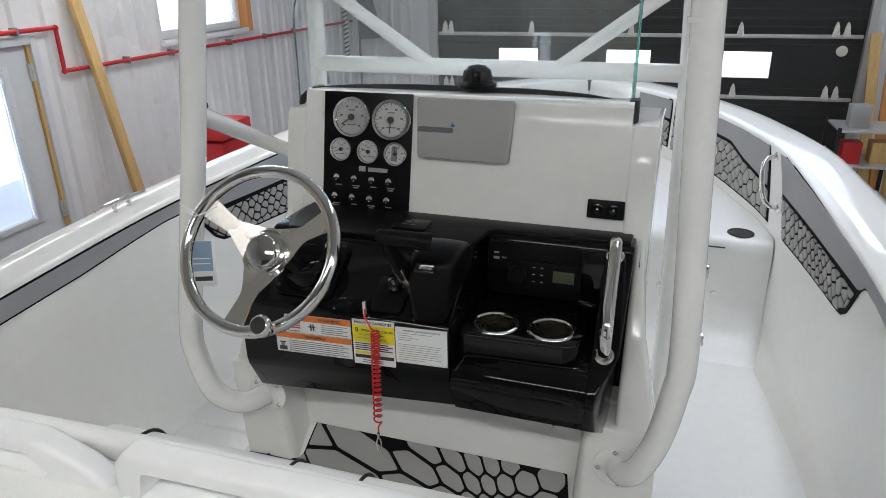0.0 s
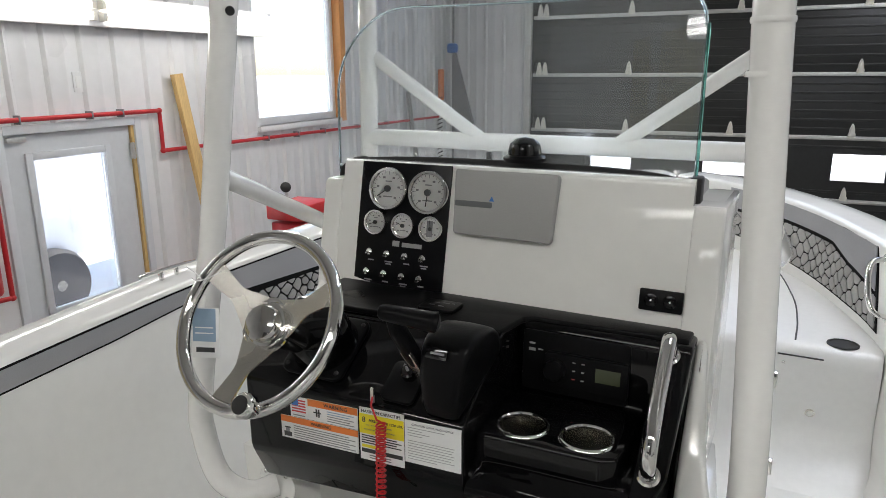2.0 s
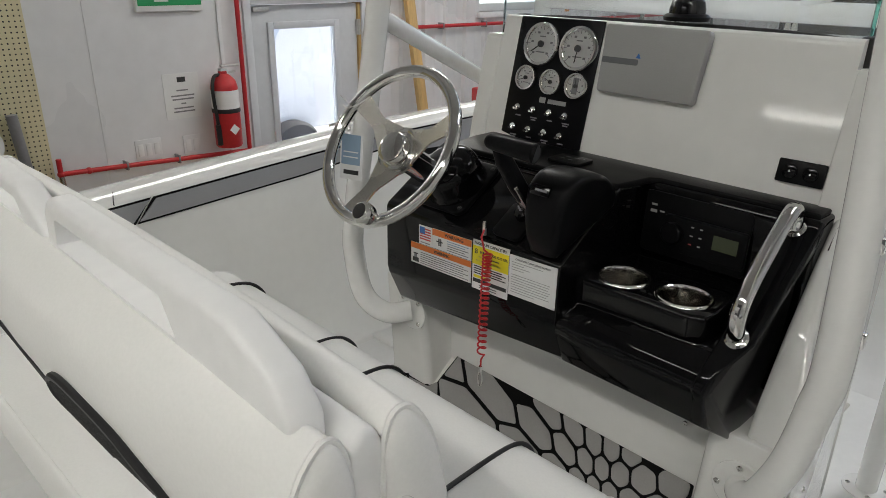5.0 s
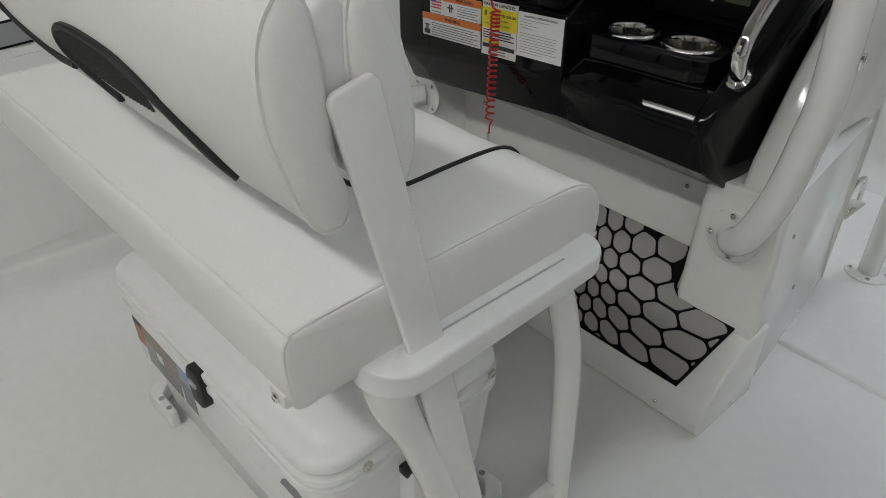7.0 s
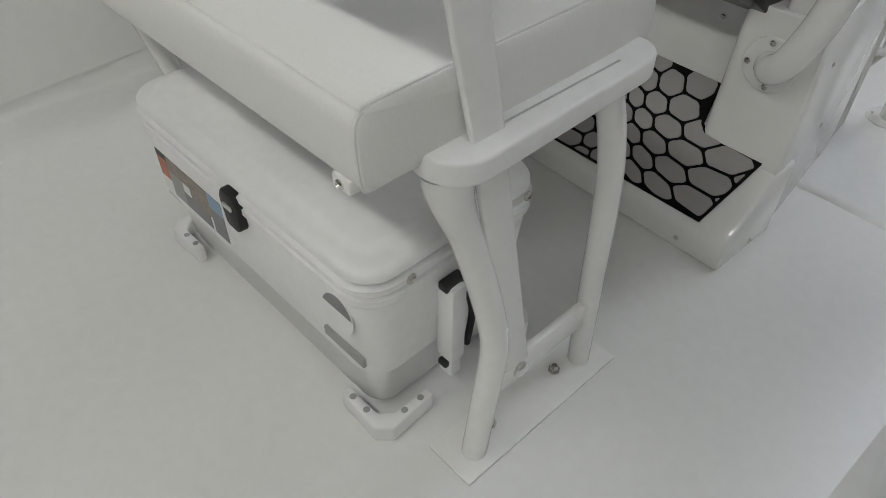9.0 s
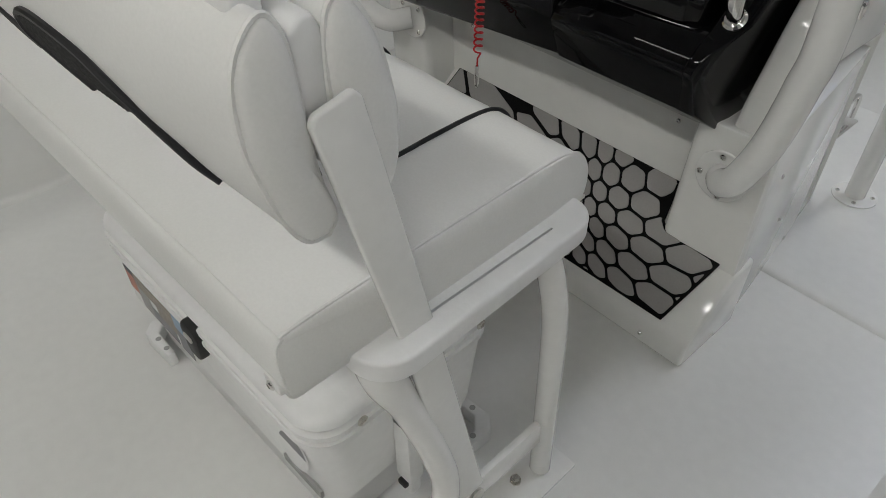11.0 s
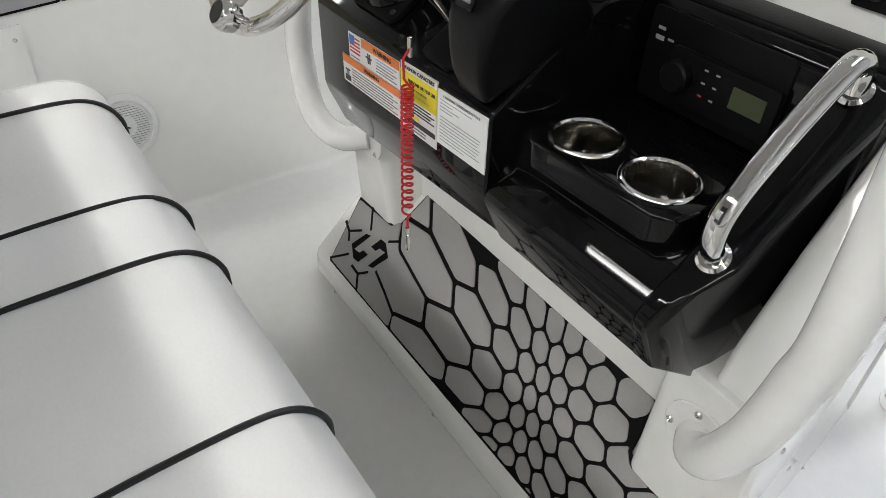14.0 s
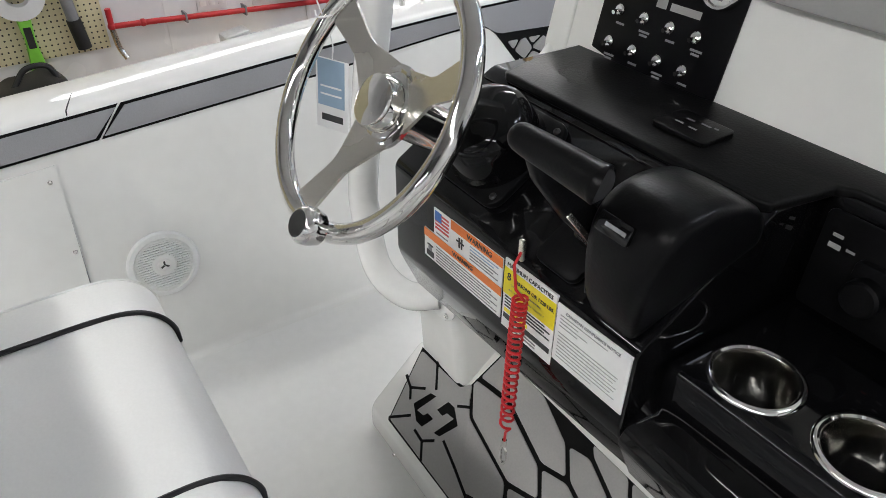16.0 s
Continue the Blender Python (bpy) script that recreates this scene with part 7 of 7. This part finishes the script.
for s in (1, -1):
    X = lambda x: SM + s * (x - SM)
    bm = B()
    tube(bm, [(X(0.505), 0.905, 0.004), (X(0.505), 0.895, 0.2), (X(0.504), 0.885, 0.40), (X(0.50), 0.87, 0.50), (X(0.496), 0.845, 0.580)], 0.019, 14, 8)
    add("front_leg", bm, TUBE, post)
    bm = B()
    tube(bm, [(X(0.51), 0.638, 0.004), (X(0.51), 0.652, 0.12), (X(0.507), 0.668, 0.23), (X(0.505), 0.655, 0.32), (X(0.50), 0.62, 0.45), (X(0.496), 0.590, 0.54), (X(0.492), 0.588, 0.580)], lambda t: 0.0205 + 0.012 * max(0.0, t - 0.72) / 0.28, 16, 8)
    add("rear_leg", bm, TUBE, post)
    bm = B()
    xs = sorted((X(0.455), X(0.548)))
    box(bm, xs[0], xs[1], 0.59, 0.955, 0.0, 0.008, 0.002)
    pl = add("base_plate", bm, TUBE, post)
    for y in (0.69, 0.85):
        bm = B()
        lathe(bm, [(0.011, 0.008), (0.011, 0.012), (0.008, 0.012), (0.008, 0.02), (0.005, 0.023), (0, 0.023)], Matrix.Translation((X(0.495), y, 0)), 6)
        add("bolt", bm, BRUSH, pl)
    bm = B()
    xs = sorted((X(0.498), X(0.512)))
    box(bm, xs[0], xs[1], 0.66, 0.915, 0.115, 0.172, 0.004)
    cr = add("cross_plate", bm, TUBE, post)
    bm = B()
    lathe(bm, [(0.014, 0), (0.014, 0.005), (0.009, 0.009), (0, 0.009)], facing((X(0.513), 0.725, 0.145), (s, 0, 0)), 14)
    add("pivot_bolt", bm, CHROME, cr)
    # swing arm
    bm = B()
    prism(bm, [(0.690, 0.165), (0.740, 0.165), (0.645, 0.61), (0.581, 0.898), (0.574, 0.905), (0.538, 0.897), (0.534, 0.888), (0.601, 0.605)], "x", *sorted((X(0.507), X(0.516))), 0.003, 3)
    add("swing_arm", bm, TUBE, post)

# flip backrest
bk = thing("backrest", (SM, 0.6, 0.70), "white padded flip backrest with black piping and mesh", "backrest")
BX0, BX1 = -0.375, 0.505


XC, HW = 0.065, 0.44


def belly(x, y, deep, edge, span):
    """How far the pad swells at x, for a point of its section at y."""
    u = min(1.0, abs(x - XC) / HW)
    return deep * (1 - u * u) * max(0.0, min(1.0, (edge - y) / span))


def pad_section(pts, x0, x1, deep, edge, span):
    """A padded roll along x with a closed (y, z) section, swelling to the middle, its ends drawn in."""
    bm = B()
    cy, cz = sum(p[0] for p in pts) / len(pts), sum(p[1] for p in pts) / len(pts)
    loops = []
    path = smooth_path([(0, *p) for p in pts] + [(0, *pts[0])], 5)[:-1]
    ends = [(x0 - 0.008, 0.30), (x0 - 0.006, 0.60), (x0 - 0.003, 0.82), (x0, 0.93), (x0 + 0.004, 0.985), (x0 + 0.012, 1.0)]
    n = 60
    for x, k in ends + [(x0 + 0.012 + (x1 - x0 - 0.024) * i / n, 1.0) for i in range(1, n)] + [(x0 + x1 - x, k) for x, k in ends[::-1]]:
        fold = []
        for p in path:
            d = min(x - x0, x1 - x)
            f = 0.0016 * math.exp(-max(0.0, d) / 0.10) * math.sin(p.z * 95 + d * 60) + 0.0009 * math.sin(x * 43 + p.z * 21) * math.sin(p.z * 37 - x * 17)
            fold.append(bm.verts.new((x, cy + (p.y - cy) * (k + f / 0.04) - belly(x, p.y, deep, edge, span), cz + (p.z - cz) * k)))
        loops.append(fold)
    for a, b in zip(loops, loops[1:]):
        for i in range(len(a)):
            bm.faces.new((a[i], a[(i + 1) % len(a)], b[(i + 1) % len(a)], b[i]))
    bm.faces.new(loops[0][::-1])
    bm.faces.new(loops[-1])
    bmesh.ops.recalc_face_normals(bm, faces=bm.faces[:])
    return bm


REARS = [(0.545, 0.778), (0.524, 0.783), (0.507, 0.815), (0.492, 0.871), (0.489, 0.916), (0.498, 0.952), (0.518, 0.972), (0.532, 0.955), (0.538, 0.91), (0.543, 0.84), (0.553, 0.795)]
FRONTS = [(0.598, 0.788), (0.612, 0.800), (0.622, 0.84), (0.618, 0.885), (0.605, 0.935), (0.584, 0.966), (0.566, 0.957), (0.562, 0.90), (0.572, 0.83), (0.584, 0.795)]
SHAPES = {0: (0.028, 0.53, 0.035), 1: (-0.012, 0.7, 0.09)}
rear = add("rear_pad", pad_section(REARS, BX0, BX1, *SHAPES[0]), VINYL, bk, smooth=60)
front = add("front_pad", pad_section(FRONTS, BX0, BX1, *SHAPES[1]), VINYL, bk, smooth=60)
for ob_, sec in ((rear, REARS), (front, FRONTS)):
    cy, cz = sum(p[0] for p in sec) / len(sec), sum(p[1] for p in sec) / len(sec)
    for x in (BX0 + 0.005, BX1 - 0.005):
        bm = B()
        ring = [Vector((x, cy + (p.y - cy) * 0.998 - belly(x, p.y, *SHAPES[0 if sec is REARS else 1]), cz + (p.z - cz) * 0.995)) for p in smooth_path([(0, *p) for p in sec] + [(0, *sec[0])], 5)[:-1]]
        tube(bm, ring, 0.0026, 6, 0, True, up=(1, 0, 0))
        add("edge_seam", bm, VINYL, ob_)
bm = B()
prism(bm, [(0.540, 0.878), (0.562, 0.878), (0.566, 0.945), (0.558, 0.962), (0.545, 0.963), (0.536, 0.95)], "x", BX0 + 0.004, BX1 - 0.004, 0.006, 3)
add("core", bm, ROTO, bk, "white moulded core strip")
# black block added to stand for the shaded gap between the pads
bm = B()
prism(bm, [(0.534, 0.79), (0.580, 0.79), (0.563, 0.88), (0.537, 0.88)], "x", BX0 + 0.06, BX1 - 0.06)
add("inner_frame", bm, RUBBER, bk, "added dark block for the shaded gap between the pads")
for a, b, z1, e in ((-0.328, 0.035, 1.014, -0.03), (0.045, 0.480, 1.022, 0.330)):
    bm = B()
    fall = 0.02 if b < 0 else 0.075
    prism(bm, [(a, 0.95), (a + 0.004, z1 - 0.016), (a + 0.018, z1), (b - fall, z1), (b - fall * 0.27, z1 - 0.022), (b, 0.975), (b, 0.95)], "y", 0.508, 0.536, 0.007, 3)
    ct = B()
    prism(ct, [(a + 0.03, 0.975), (a + 0.036, z1 - 0.018), (e - 0.02, z1 - 0.018), (e, 0.975)], "y", 0.47, 0.62, 0.004)
    add("grab_bar", cut(bm, ct), ROTO, bk, "white slotted grab bar")


def rear_y(x, z):
    y = lerp(z, [(0.778, 0.545), (0.783, 0.524), (0.815, 0.507), (0.871, 0.492), (0.916, 0.489), (0.952, 0.498)])
    return y - belly(x, y, *SHAPES[0]) - 0.0035


for dx, full in ((0.0, True), (-0.48, False)):
    line = [(0.405, 0.80), (0.385, 0.822), (0.33, 0.868), (0.28, 0.885), (0.22, 0.891), (0.17, 0.889), (0.148, 0.878), (0.15, 0.862), (0.17, 0.846), (0.20, 0.835), (0.228, 0.827)]
    if not full:
        line = [(0.605, 0.836), (0.53, 0.828), (0.43, 0.832), (0.37, 0.848)] + line[2:]
    bm = B()
    tube(bm, [(x + dx, rear_y(x + dx, z), z) for x, z in line], 0.0042, 8, 6)
    add("piping", bm, PIPING, rear, "black decorative piping")
    bm = B()
    up = [(0.153, 0.880), (0.18, 0.888), (0.25, 0.887), (0.30, 0.878), (0.328, 0.868)]
    lo = [(0.160, 0.868), (0.20, 0.853), (0.25, 0.845), (0.30, 0.843), (0.322, 0.842)]
    rows = []
    for i in range(49):
        t = i / 48
        xu = up[0][0] + (up[-1][0] - up[0][0]) * t
        xl = lo[0][0] + (lo[-1][0] - lo[0][0]) * t
        zu, zl = lerp(xu, up), lerp(xl, lo)
        rows.append([bm.verts.new((xu + (xl - xu) * q + dx, rear_y(xu + (xl - xu) * q + dx, zu + (zl - zu) * q) - 0.001 - 0.0022 * (i % 2), zu + (zl - zu) * q)) for q in (0, 0.33, 0.66, 1)])
    for a, b in zip(rows, rows[1:]):
        for k in range(3):
            bm.faces.new((a[k], b[k], b[k + 1], a[k + 1]))
    add("mesh_patch", bm, MESHCLOTH, rear, "black ribbed mesh patch", 20)

# cooler under the seat
cl = thing("cooler", (0.06, 0.7, 0.0), "white moulded cooler box with black latch under the seat", "cooler", turn=None)
CT = Matrix.Translation((0.06, 0.70, 0)) @ pose(0, 0, 0, 0, 0, 2.6) @ Matrix.Translation((-0.06, -0.70, 0))


def addc(name, bm, m, parent, label="", smooth=40):
    bm.transform(CT)
    return part(name, bm, m, parent, label, smooth)


def rr_loop(bm, x0, x1, y0, y1, r, z, n=6):
    out = []
    for cx, cy, a0 in ((x1 - r, y1 - r, 0), (x0 + r, y1 - r, 90), (x0 + r, y0 + r, 180), (x1 - r, y0 + r, 270)):
        out += [bm.verts.new((cx + r * math.cos(radians(a0 + 90 * k / n)), cy + r * math.sin(radians(a0 + 90 * k / n)), z)) for k in range(n + 1)]
    return out


def stack(rows, x0, x1, y0, y1, r):
    """A rounded box from a list of (z, inset)."""
    bm = B()
    loops = [rr_loop(bm, x0 + i, x1 - i, y0 + i, y1 - i, max(0.01, r - i * 0.5), z) for z, i in rows]
    for a, b in zip(loops, loops[1:]):
        for k in range(len(a)):
            bm.faces.new((a[k], a[(k + 1) % len(a)], b[(k + 1) % len(a)], b[k]))
    bm.faces.new(loops[0][::-1])
    bm.faces.new(loops[-1])
    bmesh.ops.recalc_face_normals(bm, faces=bm.faces[:])
    return bm


KX0, KX1, KY0, KY1 = -0.285, 0.392, 0.528, 0.895
body = addc("tub", stack([(0.018, 0.045), (0.03, 0.034), (0.12, 0.024), (0.124, 0.020), (0.29, 0.006), (0.297, 0.010)], KX0, KX1, KY0, KY1, 0.058), ROTO, cl)
lid = addc("lid", stack([(0.297, 0.006), (0.300, 0.0), (0.311, 0.0), (0.314, 0.007), (0.318, 0.007), (0.321, 0.0), (0.331, 0.0), (0.334, 0.010), (0.338, 0.008), (0.343, 0.003), (0.352, 0.004), (0.358, 0.008), (0.362, 0.015), (0.3635, 0.028), (0.366, 0.034), (0.372, 0.040), (0.3745, 0.048), (0.375, 0.07)], KX0, KX1, KY0, KY1, 0.058), ROTO, cl)
bm = B()
prism(bm, [(0.050, 0.334), (0.084, 0.334), (0.094, 0.314), (0.088, 0.268), (0.080, 0.258), (0.054, 0.258), (0.046, 0.268), (0.040, 0.314)], "y", KY0 - 0.009, KY0 + 0.012, 0.005)
la = addc("latch", bm, RUBBER, cl, "black rubber latch")
bm = B()
box(bm, 0.055, 0.079, KY0 - 0.0125, KY0 - 0.008, 0.302, 0.312, 0.002)
addc("latch_tab", bm, GALV, la)
bm = B()
box(bm, -0.235, 0.0, KY0 + 0.0085, KY0 + 0.022, 0.165, 0.262)
pic = addc("picture_label", bm, PAPER, cl, "printed picture label", 0)
for x0, x1, z0, z1, m in ((-0.232, -0.195, 0.20, 0.245, LABELR), (-0.232, -0.195, 0.245, 0.258, INK), (-0.195, -0.12, 0.225, 0.258, LABELB), (-0.195, -0.15, 0.168, 0.225, COVER), (-0.15, -0.06, 0.168, 0.20, INKG), (-0.12, -0.05, 0.20, 0.258, LABELB), (-0.05, -0.005, 0.168, 0.225, INKG), (-0.05, -0.005, 0.225, 0.258, TAGBLUE)):
    bm = B()
    box(bm, x0, x1, KY0 + 0.0075, KY0 + 0.0088, z0, z1)
    addc("print_field", bm, m, pic, "", 0)
bm = B()
lathe(bm, [(0.036, 0), (0.036, 0.0015), (0, 0.0015)], facing((0.318, KY0 + 0.0055, 0.252), (0, -1, 0.07)), 28)
rd = addc("round_label", bm, PAPER, cl, "round black and white label")
bm = B()
fm = facing((0.318, KY0 + 0.0055, 0.252), (0, -1, 0.07))
prism(bm, [(0.0345 * math.cos(radians(a)), 0.0345 * math.sin(radians(a))) for a in range(15, 166, 10)], "z", 0.0016, 0.0020)
bm.transform(fm)
addc("label_field", bm, INKG, rd)
bm = B()
box(bm, 0.265, 0.36, KY0 + 0.010, KY0 + 0.016, 0.160, 0.177)
addc("text_strip", bm, COVER, cl, "", 0)
for y, z in ((0.61, 0.325), (0.85, 0.335)):
    bm = B()
    screw(bm, (KX1 - 0.001, y, z), (1, 0, 0), 0.009)
    addc("hinge_bolt", bm, BRUSH, lid)
bm = B()
box(bm, KX1 - 0.014, KX1 + 0.024, 0.668, 0.70, 0.10, 0.27, 0.008)
box(bm, KX1 - 0.012, KX1 + 0.02, 0.672, 0.696, 0.06, 0.10, 0.006)
hd = addc("side_handle", bm, ROTO, cl)
bm = B()
for z0, z1 in ((0.262, 0.278), (0.085, 0.098)):
    box(bm, KX1 - 0.005, KX1 + 0.014, 0.664, 0.704, z0, z1, 0.003)
tube(bm, [(KX1 + 0.005, 0.71, 0.25), (KX1 + 0.01, 0.725, 0.18), (KX1 + 0.006, 0.72, 0.10)], 0.006, 8, 5)
addc("handle_cord", bm, RUBBER, hd, "black handle cord")
for x, y, sx, sy in ((0.385, 0.55, 1, -1), (-0.265, 0.55, -1, -1), (0.385, 0.875, 1, 1), (-0.265, 0.875, -1, 1)):
    bm = B()
    prism(bm, [(x - sx * 0.09, y + sy * 0.018), (x - sx * 0.09, y), (x - sx * 0.02, y), (x, y - sy * 0.02), (x, y - sy * 0.09), (x + sx * 0.018, y - sy * 0.09), (x + sx * 0.022, y + sy * 0.0), (x + sx * 0.0, y + sy * 0.022)], "z", 0.0, 0.038, 0.004)
    ck = addc("corner_chock", bm, ROTO, cl, "white moulded corner chock")
    for px, py in ((x - sx * 0.07, y + sy * 0.009), (x - sx * 0.035, y + sy * 0.009), (x + sx * 0.008, y - sy * 0.035), (x + sx * 0.008, y - sy * 0.07)):
        bm = B()
        lathe(bm, [(0.006, 0.0382), (0.006, 0.0388), (0, 0.0388)], Matrix.Translation((px, py, 0)), 10)
        addc("chock_hole", bm, COVER, ck)
